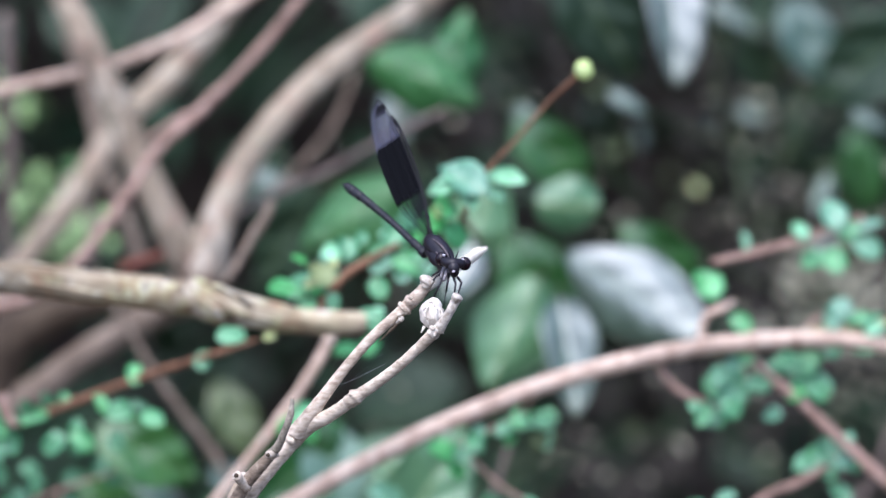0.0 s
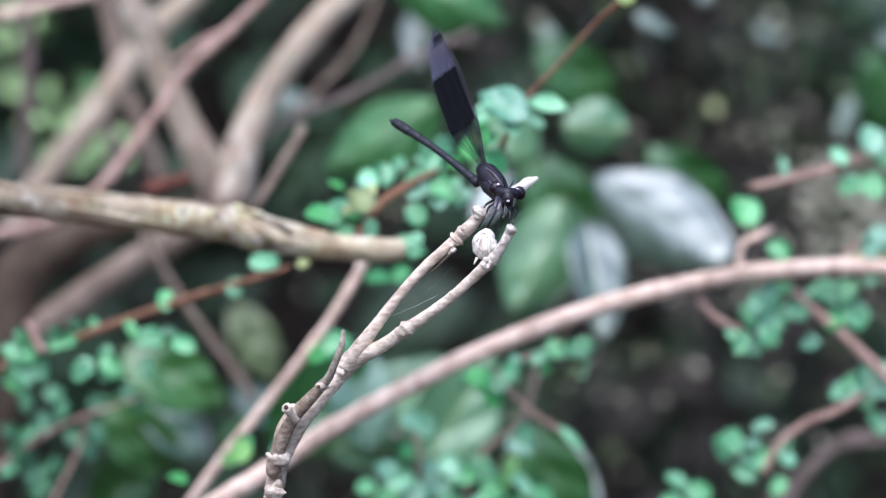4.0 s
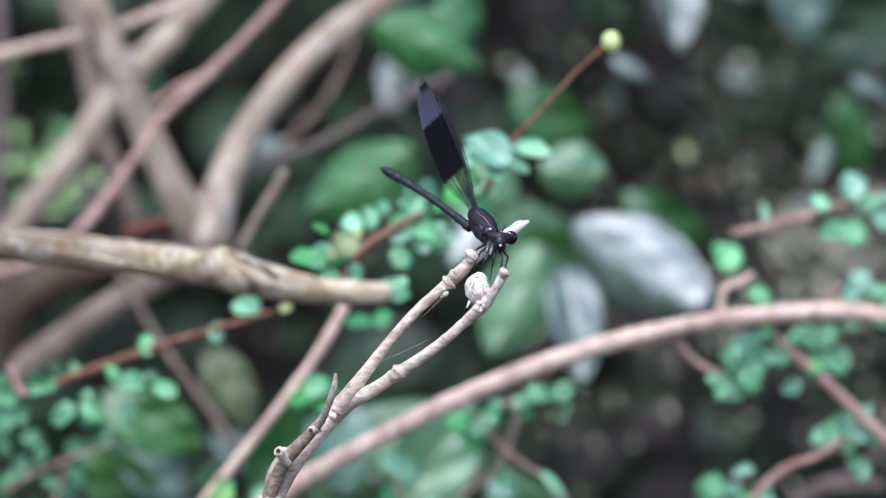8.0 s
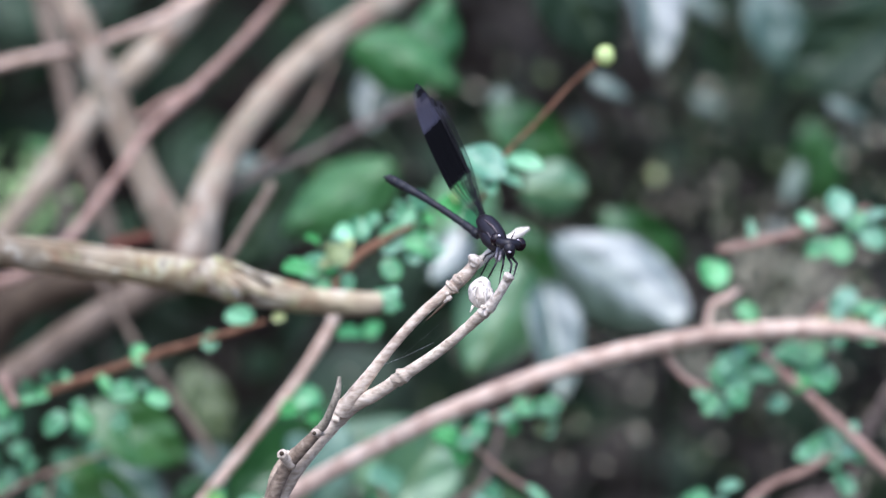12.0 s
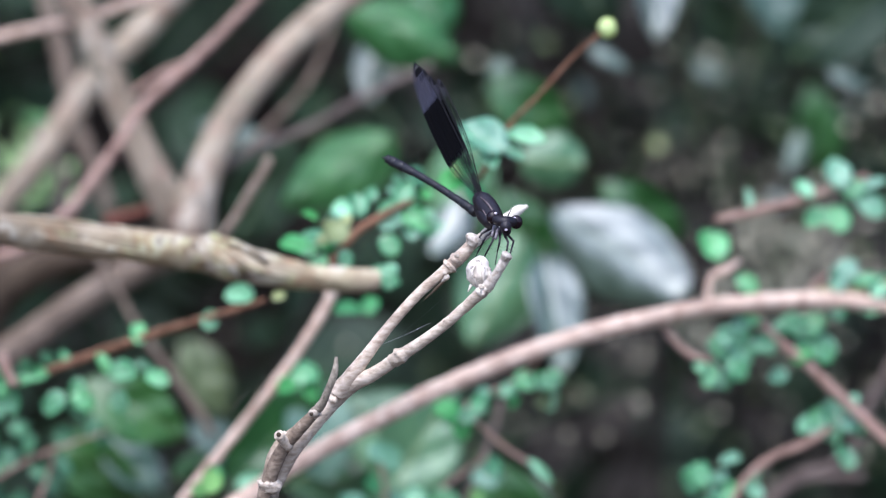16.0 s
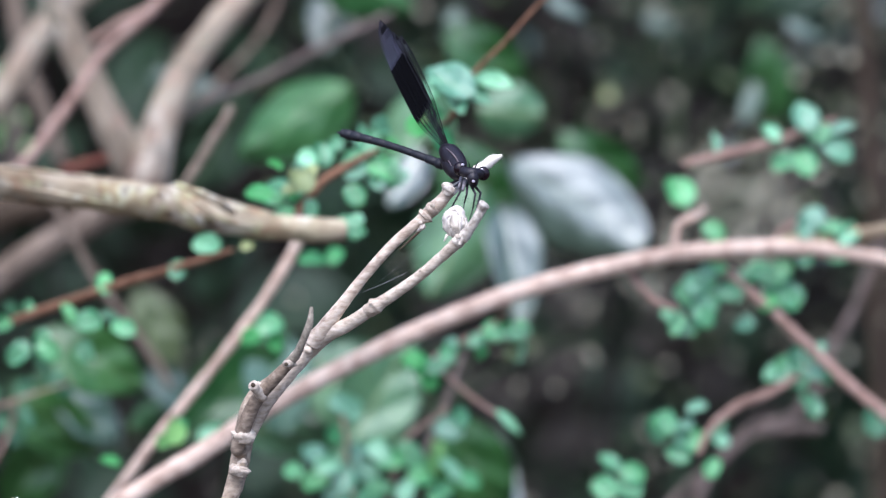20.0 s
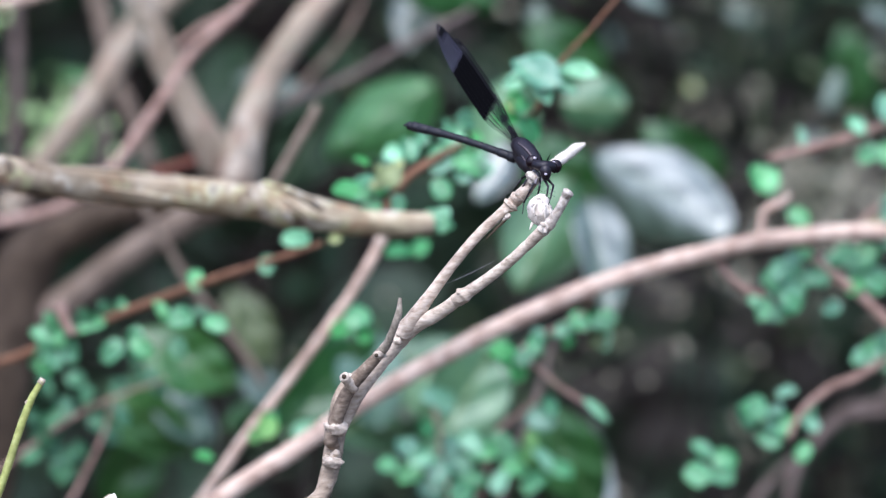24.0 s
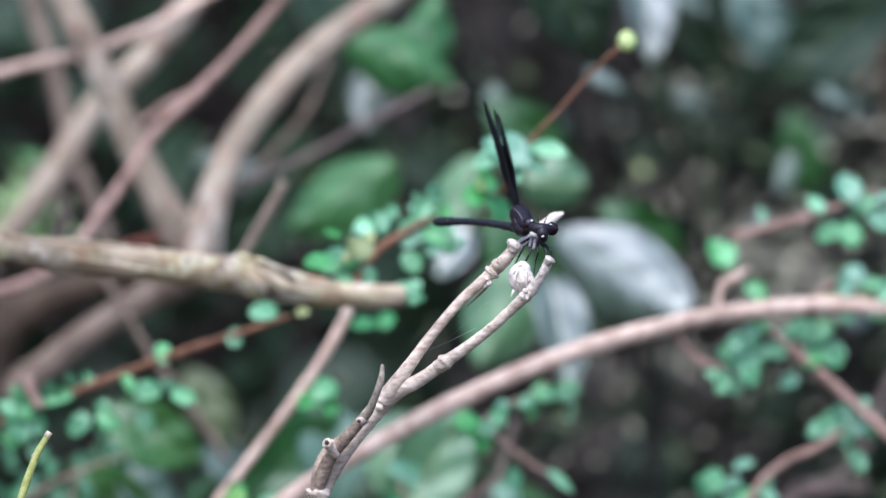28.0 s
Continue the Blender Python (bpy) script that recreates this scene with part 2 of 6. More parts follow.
# near-black green: the deep shade of the thicket is in this colour
leafy("shaded_hedge_leaf", (0.012, 0.029, 0.013), (0.027, 0.052, 0.025), 0.45, 0.3, 0.1, (0.001, 0.2), 60)
# pale base colour that stands in for glints of light
leafy("glint_scrap", (0.22, 0.21, 0.14), (0.50, 0.48, 0.34), 0.6, 0.4, 0.1, (0.0, 0.0), 60)
# near-black brown: shade between the leaves is put into this colour
leafy("dark_brown_leaf", (0.020, 0.0165, 0.013), (0.051, 0.044, 0.034), 0.7, 0.3, 0.1, (0.001, 0.2), 60)


def chitin(name, colour, rough, spec=0.5, sheen=0.0, scale=1500):
    m, n, l, b = nodes(name, rough, spec)
    t = noise_at(n, l, scale, 3)
    r = ramp(n, [(0.3, [c * 0.6 for c in colour]), (0.7, [c * 1.3 for c in colour])])
    l.new(t.outputs[0], r.inputs[0])
    l.new(r.outputs[0], b.inputs["Base Color"])
    b.inputs["Coat Weight"].default_value = sheen
    b.inputs["Coat Roughness"].default_value = 0.2
    bp = n.new("ShaderNodeBump")
    bp.inputs["Strength"].default_value, bp.inputs["Distance"].default_value = 0.2, 0.0002
    l.new(t.outputs[0], bp.inputs["Height"])
    l.new(bp.outputs[0], b.inputs["Normal"])


chitin("chitin", (0.012, 0.009, 0.013), 0.46, 0.32, 0.08)
chitin("abdomen", (0.011, 0.011, 0.014), 0.55, 0.35, 0.03)
# whitish base colour for highlights painted on the head
chitin("pale_spot", (0.55, 0.50, 0.55), 0.35)
chitin("stripe", (0.12, 0.09, 0.09), 0.5)
chitin("eye", (0.010, 0.004, 0.006), 0.22, 0.3, 0.0)
chitin("pale_chitin", (0.2, 0.18, 0.19), 0.45)
chitin("vein", (0.008, 0.008, 0.010), 0.55, 0.15)
chitin("silk", (0.6, 0.6, 0.62), 0.3)


def wing(name, band):
    """Smoky membrane; its band, along the wing, lets almost nothing through."""
    m, n, l, b = nodes(name, 0.5, 0.06)
    tc = n.new("ShaderNodeTexCoord")
    sp = n.new("ShaderNodeSeparateXYZ")
    l.new(tc.outputs["Object"], sp.inputs[0])
    t = noise_at(n, l, 900, 3)
    ad = n.new("ShaderNodeMath")
    ad.operation = "MULTIPLY_ADD"
    ad.inputs[1].default_value = 0.0012
    l.new(t.outputs[0], ad.inputs[0])
    l.new(sp.outputs[0], ad.inputs[2])
    mr = n.new("ShaderNodeMapRange")
    mr.inputs[1].default_value, mr.inputs[2].default_value = 0.0, 0.040
    l.new(ad.outputs[0], mr.inputs[0])
    r = ramp(n, band)
    l.new(mr.outputs[0], r.inputs[0])
    # lavender past the band: the tip's hazy sheen is put into the colour
    c = ramp(n, [(0.34, (0.02, 0.02, 0.026)), (0.40, (0.004, 0.004, 0.005)), (0.765, (0.004, 0.004, 0.005)), (0.795, (0.085, 0.085, 0.125))])
    l.new(mr.outputs[0], c.inputs[0])
    l.new(c.outputs[0], b.inputs["Base Color"])
    l.new(r.outputs[0], b.inputs["Alpha"])


wing("wing_hind", [(0.20, (0.16,) * 3), (0.375, (0.2,) * 3), (0.40, (0.985,) * 3), (0.765, (0.985,) * 3), (0.805, (0.42,) * 3), (0.99, (0.32,) * 3)])
wing("wing_fore", [(0.20, (0.16,) * 3), (0.40, (0.2,) * 3), (0.46, (0.34,) * 3), (0.70, (0.36,) * 3), (0.76, (0.28,) * 3), (0.97, (0.22,) * 3)])



# ---- making of things ----
ORIGIN = {}


def glide(pts, n):
    """A smooth line through the points, n steps to each stretch, and the place along it."""
    p = [Vector(v) for v in pts]
    p = [2 * p[0] - p[1], *p, 2 * p[-1] - p[-2]]
    out = []
    for i in range(1, len(p) - 2):
        a, b, c, d = p[i - 1:i + 3]
        t1, t2, t3 = [max((v - w).length, 1e-6) ** 0.5 for v, w in ((b, a), (c, b), (d, c))]
        m1 = (c - b) + t2 * ((b - a) / t1 - (c - a) / (t1 + t2))
        m2 = (c - b) + t2 * ((d - c) / t3 - (d - b) / (t2 + t3))
        for k in range(n):
            u = k / n
            out.append(((2 * u ** 3 - 3 * u * u + 1) * b + (u ** 3 - 2 * u * u + u) * m1 + (3 * u * u - 2 * u ** 3) * c + (u ** 3 - u * u) * m2, i - 1 + u))
    out.append((p[-2], len(pts) - 1.0))
    return out


def tube(bm, pts, radii, sides=10, steps=6, rough=0.0, freq=120, straight=False):
    """A round stem along a line, thick as radii say at its points, uneven by rough; both ends closed."""
    line = [(Vector(v), float(i)) for i, v in enumerate(pts)] if straight or len(pts) == 2 else glide(pts, steps)
    rings, up = [], None
    for k, (c, s) in enumerate(line):
        way = (line[min(k + 1, len(line) - 1)][0] - line[max(k - 1, 0)][0]).normalized()
        if up is None:
            up = way.orthogonal().normalized()
        up = (up - way * up.dot(way)).normalized()
        side = way.cross(up)
        i = min(int(s), len(radii) - 2)
        r = radii[i] + (radii[i + 1] - radii[i]) * (s - i)
        ring = []
        for j in range(sides):
            a = 2 * math.pi * j / sides
            d = up * math.cos(a) + side * math.sin(a)
            q = r * (1 + rough * noise.noise((c + d * r) * freq) + 0.5 * rough * noise.noise((c + d * r) * freq * 2.7))
            ring.append(bm.verts.new(c + d * q))
        rings.append(ring)
    for a, b in zip(rings, rings[1:]):
        for j in range(sides):
            bm.faces.new((a[j], a[(j + 1) % sides], b[(j + 1) % sides], b[j]))
    bm.faces.new(rings[0][::-1])
    bm.faces.new(rings[-1])


def ball(bm, at, radii, rough=0.0, freq=300, u=14, v=10):
    made = bmesh.ops.create_uvsphere(bm, u_segments=u, v_segments=v, radius=1.0)["verts"]
    for w in made:
        q = Vector((w.co.x * radii[0], w.co.y * radii[1], w.co.z * radii[2]))
        q *= 1 + rough * noise.noise(q * freq)
        w.co = q + Vector(at)


def thing(name, at, label, category, group="", kind=""):
    ob = new(name)
    ob.location = at
    ORIGIN[ob] = Vector(at)
    return tagged(ob, label, category, group, kind)


def part(name, bm, material, parent, label=""):
    """Links a bmesh, given in the parent's space, as one mesh object under a thing or a part."""
    bmesh.ops.recalc_face_normals(bm, faces=bm.faces)
    mesh = bpy.data.meshes.new(name)
    bm.to_mesh(mesh)
    bm.free()
    mesh.materials.append(material)
    for f in mesh.polygons:
        f.use_smooth = True
    ob = new(name, mesh)
    ob.parent = parent
    ORIGIN[ob] = Vector((0, 0, 0))
    if label:
        ob["label"] = label
    return ob


def stem(owner, name, pts, radii, material, sides=12, rough=0.1, freq=110, label="", steps=7):
    """A stem of a plant, its points in the world."""
    bm = bmesh.new()
    o = ORIGIN[owner]
    tube(bm, [Vector(p) - o for p in pts], radii, sides, steps, rough, freq)
    return part(name, bm, M[material], owner, label)


def leaf_mesh(name, shape, fold=(0.25, 0.0), curl=0.2, wave=0.0, nx=10, ny=3, seed=0):
    """A leaf of length 1 along x from its stalk at the origin, with thickness, a fold along the midrib (sharp, rounded, and a groove) and a curl."""
    def half(u):
        if shape == "round":
            return 0.40 * math.sqrt(max(0.0, 1 - (2 * u - 1) ** 2)) * (1.05 - 0.1 * u)
        if shape == "oval":
            return 0.33 * math.sin(math.pi * u ** 0.85) ** 0.75
        return 0.33 * math.sin(math.pi * u ** 1.1) ** 0.62
    verts, faces = [], []
    thick = 0.012
    for layer in (0, 1):
        for i in range(nx + 1):
            u = i / nx
            h = max(half(u), 0.012)
            for k in range(-ny, ny + 1):
                s = k / ny
                z = (abs(s) * fold[0] + s * s * fold[1] - sum(fold[2:]) * math.exp(-(s / 0.22) ** 2)) * h - curl * (u - 0.35) ** 2 + wave * math.sin(6 * u + 2 * s + seed) * 0.04
                verts.append((u, s * h * (1 + 0.05 * math.sin(9 * u + seed)), z - layer * thick))
    w = 2 * ny + 1
    per = (nx + 1) * w
    for layer in (0, 1):
        for i in range(nx):
            for k in range(w - 1):
                a = layer * per + i * w + k
                q = (a, a + w, a + w + 1, a + 1)
                faces.append(q if layer else q[::-1])
    for i in range(nx):
        for k in (0, w - 1):
            a = i * w + k
            faces.append((a, a + w, a + w + per, a + per))
    for k in range(w - 1):
        for a in (k, nx * w + k):
            faces.append((a, a + 1, a + 1 + per, a + per))
    mesh = bpy.data.meshes.new(name)
    mesh.from_pydata(verts, [], faces)
    for f in mesh.polygons:
        f.use_smooth = True
    mesh.update()
    return mesh


LEAVES = {}
FOLDS = ((0.22, 0.0), (0.42, 0.0), (0.12, 0.0), (-0.15, -0.3), (-0.20, -0.13, 0.10), (-0.12, -0.10), (0.52, 0.0))


def leaf_of(shape, material, size, k):
    """One of a few leaf meshes of a shape, material and size; alike leaves share it."""
    size = round(size / 0.0004) * 0.0004 if size < 0.02 else round(size, 3)
    key = (shape, material, size, k)
    if key not in LEAVES:
        mesh = leaf_mesh("leaf", shape, FOLDS[k], (0.25, 0.1, 0.35, 0.2, -0.06, 0.1, 0.1)[k], (0.5, 1.0, 0.7, 0.4, 0.4, 0.5, 0.4)[k], *((18, 6) if size > 0.02 else (9, 3)), seed=k)
        mesh.transform(Matrix.Scale(size, 4))
        mesh.materials.append(M[material])
        LEAVES[key] = mesh
    return LEAVES[key]


COUNT = [0]
chance = random.Random(11)


def leaf(owner, centre, size, turn, up=35, side=0, shape="round", material="small_leaf", name="leaf", label="", width=1.0, fold=None):
    """A leaf at a place in the world: the way of its tip (turn, degrees from the right, counted upwards), and how far its face looks up and aside."""
    COUNT[0] += 1
    if size < 0.02:
        up, side, width = up + chance.uniform(-14, 14), side + chance.uniform(-30, 30), width * chance.uniform(0.72, 1.05)
    n = Vector((math.sin(radians(side)) * math.cos(radians(up)), -math.cos(radians(side)) * math.cos(radians(up)), math.sin(radians(up))))
    x = Vector((math.cos(radians(turn)), 0, math.sin(radians(turn))))
    # the tip's way as seen from the front, laid into the leaf's plane
    x = x - Vector((0, 1, 0)) * (x.dot(n) / n.y) if abs(n.y) > 0.15 else x - n * x.dot(n)
    x.normalize()
    y = n.cross(x)
    mesh = leaf_of(shape, material, size, COUNT[0] % 3 if fold is None else fold)
    ob = new(name, mesh)
    m = Matrix((x, y * width, n)).transposed().to_4x4()
    m.translation = Vector(centre) - ORIGIN[owner] - x * size * 0.5
    ob.parent = owner
    ob.matrix_basis = m
    if label:
        ob["label"] = label
    return ob


# ---- ground ----
bm = bmesh.new()
bmesh.ops.create_grid(bm, x_segments=60, y_segments=60, size=1.0)
for v in bm.verts:
    r = max(abs(v.co.x), abs(v.co.y))
    v.co.xy *= 3.0 if r < 0.8 else 3.0 + (r - 0.8) * 4000
    if r < 0.8:
        v.co.z = 0.05 * noise.noise(v.co * 1.3) + 0.02 * noise.noise(v.co * 5)
mesh = bpy.data.meshes.new("ground")
bm.to_mesh(mesh)
bm.free()
mesh.materials.append(M["soil"])
tagged(new("ground", mesh), "dark forest soil under the shrubs", "ground", kind="structure")

# ---- the perch: a forked dead twig ----
perch = thing("forked_twig", (-0.0547, 0.0235, 0.8525), "pale dead forked twig with knobs, leaning up to two broken tips", "twig")
stem(perch, "stem", [(-0.2382, -0.1273, 0.0169), (-0.2237, -0.0298, 0.6006), (-0.1983, 0.0046, 0.7985), (-0.1592, 0.0099, 0.8143), (-0.1312, 0.0127, 0.8193), (-0.1116, 0.0143, 0.8205), (-0.0904, 0.0157, 0.8203), (-0.0710, 0.0166, 0.8190), (-0.0651, 0.0173, 0.8215), (-0.0612, 0.0184, 0.8240), (-0.0593, 0.0193, 0.8283), (-0.0580, 0.0202, 0.8341), (-0.0570, 0.0211, 0.8400), (-0.0558, 0.0221, 0.8466), (-0.0540, 0.0232, 0.8506), (-0.0489, 0.0243, 0.8548), (-0.0449, 0.0186, 0.8590)],
     [0.0040, 0.0032, 0.0026, 0.0021, 0.0019, 0.0017, 0.0016, 0.0016, 0.0017, 0.0020, 0.0022, 0.0024, 0.0025, 0.0024, 0.0022, 0.0018, 0.0016], "twig_dark", 20, 0.09, 380, steps=16)
stem(perch, "fork", [(-0.0560, 0.0205, 0.8399), (-0.0540, 0.0195, 0.8448), (-0.0514, 0.0185, 0.8499), (-0.0479, 0.0190, 0.8547), (-0.0445, 0.0194, 0.8591), (-0.0414, 0.0195, 0.8627), (-0.0371, 0.0174, 0.8668), (-0.0317, 0.0152, 0.8696), (-0.0251, 0.0124, 0.8744), (-0.0153, 0.0082, 0.8818), (-0.0092, 0.0055, 0.8875), (-0.0047, 0.0025, 0.8921)],
     [0.0016, 0.0018, 0.0020, 0.0021, 0.0023, 0.0025, 0.0023, 0.0017, 0.0016, 0.0013, 0.0013, 0.0015], "twig_bark", 20, 0.06, 420, "knobby pale fork ending in a broken tip", 16)
stem(perch, "fork_tip", [(-0.0053, 0.0027, 0.8914), (-0.0033, 0.0018, 0.8936), (-0.0008, 0.0006, 0.8976), (0.0013, 0.0004, 0.9013)], [0.0016, 0.0014, 0.0011, 0.0011], "bleached_tip", 16, 0.22, 620, "bleached broken tip", 10)
stem(perch, "fork", [(-0.0402, 0.0178, 0.8645), (-0.0376, 0.0166, 0.8681), (-0.0331, 0.0159, 0.8743), (-0.0274, 0.0155, 0.8818), (-0.0203, 0.0163, 0.8898), (-0.0139, 0.0166, 0.8955), (-0.0110, 0.0173, 0.8981), (-0.0087, 0.0168, 0.9004), (-0.0065, 0.0174, 0.9032)],
     [0.0024, 0.0021, 0.0015, 0.0013, 0.0013, 0.0014, 0.0017, 0.0016, 0.0013], "twig_pink", 20, 0.06, 420, "reddish fork with a knuckle near its tip", 16)
stem(perch, "broken_spur", [(-0.0087, 0.0188, 0.9002), (-0.0048, 0.0286, 0.9024), (0.0002, 0.0415, 0.9049), (0.0035, 0.0471, 0.9065), (0.0054, 0.0494, 0.9076), (0.0076, 0.0508, 0.9085)], [0.0010, 0.0012, 0.0014, 0.0014, 0.0013, 0.0004], "broken_wood", 12, 0.2, 600, "cream-white freshly broken spur", 6)
stem(perch, "strand", [(-0.0585, 0.0188, 0.8322), (-0.0574, 0.0182, 0.8373), (-0.0584, 0.0175, 0.8378), (-0.0570, 0.0164, 0.8434), (-0.0540, 0.0146, 0.8506), (-0.0497, 0.0128, 0.8562), (-0.0454, 0.0118, 0.8608)], [0.0008, 0.0014, 0.0018, 0.0019, 0.0017, 0.0016, 0.0012], "strand_bark", 16, 0.06, 400, "darker bark strand along the stem", 10)
stem(perch, "shoot", [(-0.0462, 0.0117, 0.8604), (-0.0443, 0.0101, 0.8625), (-0.0425, 0.0089, 0.8667), (-0.0410, 0.0087, 0.8708), (-0.0406, 0.0093, 0.8747)], [0.0012, 0.0011, 0.0009, 0.0009, 0.0004], "shoot_bark", 14, 0.08, 500, "curled grey dead shoot hugging the stem", 10)
stem(perch, "cut_knob", [(-0.0523, 0.0138, 0.8514), (-0.0537, 0.0120, 0.8535), (-0.0549, 0.0102, 0.8551)], [0.0014, 0.0012, 0.0013], "tip_bark", 14, 0.2, 700, "pale cut knob", 6)
stem(perch, "leaf_scar", [(-0.0457, 0.0107, 0.8604), (-0.0467, 0.0086, 0.8606)], [0.0010, 0.0010], "tip_bark", 12, 0.2, 700, "round pale leaf scar", 6)
for at, r in (((-0.0140, 0.0135, 0.8952), .0006), ((-0.0261, 0.0105, 0.8756), .0007), ((-0.0053, -0.0004, 0.8935), .0008), ((-0.0111, 0.0135, 0.8996), .0007)):
    bm = bmesh.new()
    ball(bm, Vector(at) - ORIGIN[perch], (r, r * 0.6, r * 0.8), 0.5, 900, 10, 8)
    part("bark_scale", bm, M["tip_bark"], perch)
for a, b, r in (((-0.0457, 0.0126, 0.8598), (-0.0471, 0.0098, 0.8616), 0.0012), ((-0.0524, 0.0209, 0.8515), (-0.0549, 0.0192, 0.8546), 0.0016), ((-0.0538, 0.0201, 0.8530), (-0.0534, 0.0154, 0.8553), 0.0011),
                ((-0.0248, 0.0125, 0.8747), (-0.0259, 0.0096, 0.8765), 0.0012), ((-0.0248, 0.0125, 0.8747), (-0.0237, 0.0102, 0.8731), 0.0010), ((-0.0132, 0.0076, 0.8835), (-0.0147, 0.0057, 0.8850), 0.0007),
                ((-0.0118, 0.0170, 0.8968), (-0.0128, 0.0145, 0.8943), 0.0009), ((-0.0371, 0.0165, 0.8673), (-0.0345, 0.0145, 0.8663), 0.0012), ((-0.0416, 0.0175, 0.8634), (-0.0404, 0.0134, 0.8625), 0.0010),
                ((-0.0041, 0.0027, 0.8928), (-0.0033, -0.0004, 0.8921), 0.0012), ((0.0008, 0.0002, 0.9008), (0.0018, 0.0005, 0.9016), 0.0009), ((-0.0065, 0.0174, 0.9029), (-0.0069, 0.0165, 0.9040), 0.0012),
                ((-0.0575, 0.0204, 0.8382), (-0.0592, 0.0167, 0.8409), 0.0014), ((-0.0564, 0.0211, 0.8417), (-0.0518, 0.0181, 0.8463), 0.0014), ((-0.0580, 0.0196, 0.8334), (-0.0560, 0.0150, 0.8366), 0.0012)):
    bm = bmesh.new()
    o = ORIGIN[perch]
    tube(bm, [Vector(a) - o, Vector(a).lerp(Vector(b), 0.4) - o, Vector(a).lerp(Vector(b), 0.62) - o], [r * 1.25, r * 0.95, r * 0.45], 12, 5, 0.5, 1000)
    part("knob", bm, M["twig_bark"], perch)
for name, a, b, r0, r1, mat, label in (("node_ring", (-0.0131, 0.0165, 0.8962), (-0.0121, 0.0165, 0.8972), 0.0019, 0.0021, "twig_pink", "raised ring round the fork"), ("node_ring", (-0.0117, 0.0165, 0.8977), (-0.0103, 0.0165, 0.8990), 0.0020, 0.0017, "twig_pink", "raised ring round the fork"), ("cut_end", (-0.0077, 0.0160, 0.9023), (-0.0062, 0.0155, 0.9043), 0.0017, 0.0019, "bleached_tip", "pale rounded cut end"),
                                       ("tip_knob", (0.0003, 0.0000, 0.9001), (0.0014, -0.0005, 0.9017), 0.0012, 0.0014, "bleached_tip", "pale knob at the tip"), ("peeled_scale", (-0.0145, 0.0150, 0.8930), (-0.0130, 0.0135, 0.8944), 0.0004, 0.0008, "bleached_tip", "curled pale bark scale"), ("peeled_scale", (-0.0044, 0.0010, 0.8926), (-0.0047, -0.0010, 0.8914), 0.0009, 0.0005, "bleached_tip", "curled pale bark scale"),
                                       ("peeled_strip", (-0.0138, 0.0150, 0.8933), (-0.0190, 0.0150, 0.8883), 0.0004, 0.0002, "dark_shaded_bark", "dark peeled strip"),
                                       ("knuckle", (-0.0270, 0.0128, 0.8731), (-0.0232, 0.0113, 0.8759), 0.0019, 0.0020, "twig_bark", "swollen knuckle on the fork"), ("flaky_ring", (-0.0573, 0.0172, 0.8397), (-0.0568, 0.0172, 0.8431), 0.0028, 0.0030, "tip_bark", "pale flaking ring"), ("flaky_ring", (-0.0584, 0.0172, 0.8315), (-0.0578, 0.0172, 0.8340), 0.0026, 0.0028, "tip_bark", "pale flaking ring")):
    o = ORIGIN[perch]
    bm = bmesh.new()
    a, b = Vector(a) - o, Vector(b) - o
    tube(bm, [a, a.lerp(b, 0.35), a.lerp(b, 0.7), b], [r0 * 0.8, r0, r1, r1 * 0.7], 14, 4, 0.34, 800)
    part(name, bm, M[mat], perch, label)
for at, r in (((-0.0548, 0.0095, 0.8552), 0.0006), ((-0.0467, 0.0080, 0.8606), 0.0005)):
    bm = bmesh.new()
    ball(bm, Vector(at) - ORIGIN[perch], (r, r * 0.6, r))
    part("pith", bm, M["dark_shaded_bark"], perch, "dark hollow pith of a cut knob")
cut = thing("cut_twig", (-0.1186, 0.0132, 0.8198), "short grey twig with a pale cut end", "twig")
stem(cut, "stem", [(-0.1518, -0.1206, 0.0243), (-0.1438, -0.0365, 0.5300), (-0.1384, 0.0046, 0.7766), (-0.1312, 0.0106, 0.8097), (-0.1228, 0.0127, 0.8185), (-0.1171, 0.0136, 0.8222), (-0.1129, 0.0143, 0.8245)], [0.004, 0.0034, 0.0028, 0.0025, 0.0022, 0.0020, 0.0016], "twig_dark", 12, 0.2, 420)
stem(cut, "cut_end", [(-0.1142, 0.0111, 0.8242), (-0.1119, 0.0115, 0.8253)], [0.0017, 0.0015], "broken_wood", 12, 0.2, 420, "pale cut end")
cocoon = thing("cocoon", (-0.0052, 0.0112, 0.8958), "white dark-spotted silky cocoon wedged between the twig tips", "cocoon")
bm = bmesh.new()
tube(bm, [(0.0004, 0.0, 0.0040), (0.0002, 0.0, 0.0030), (-0.0002, 0.0, 0.0012), (0.0, 0.0, -0.0008), (0.0006, 0.0, -0.0026), (0.0012, 0.0, -0.0040)], [0.0007, 0.0019, 0.0031, 0.0033, 0.0024, 0.0010], 18, 5, 0.13, 420)
part("case", bm, M["cocoon_silk"], cocoon)
for a, b, c in (((-0.0012, -0.0030, 0.0022), (-0.0020, -0.0031, 0.0), (-0.0012, -0.0031, -0.0022)), ((0.0010, -0.0031, 0.0020), (0.0007, -0.0034, -0.0002), (0.0010, -0.0031, -0.0026)), ((0.0021, -0.0024, 0.0012), (0.0024, -0.0023, -0.0008), (0.0022, -0.0022, -0.0026))):
    bm = bmesh.new()
    tube(bm, [a, b, c], [0.0002, 0.0005, 0.0002], 8, 6, 0.5, 900)
    part("silk_fold", bm, M["cocoon_silk"], cocoon)
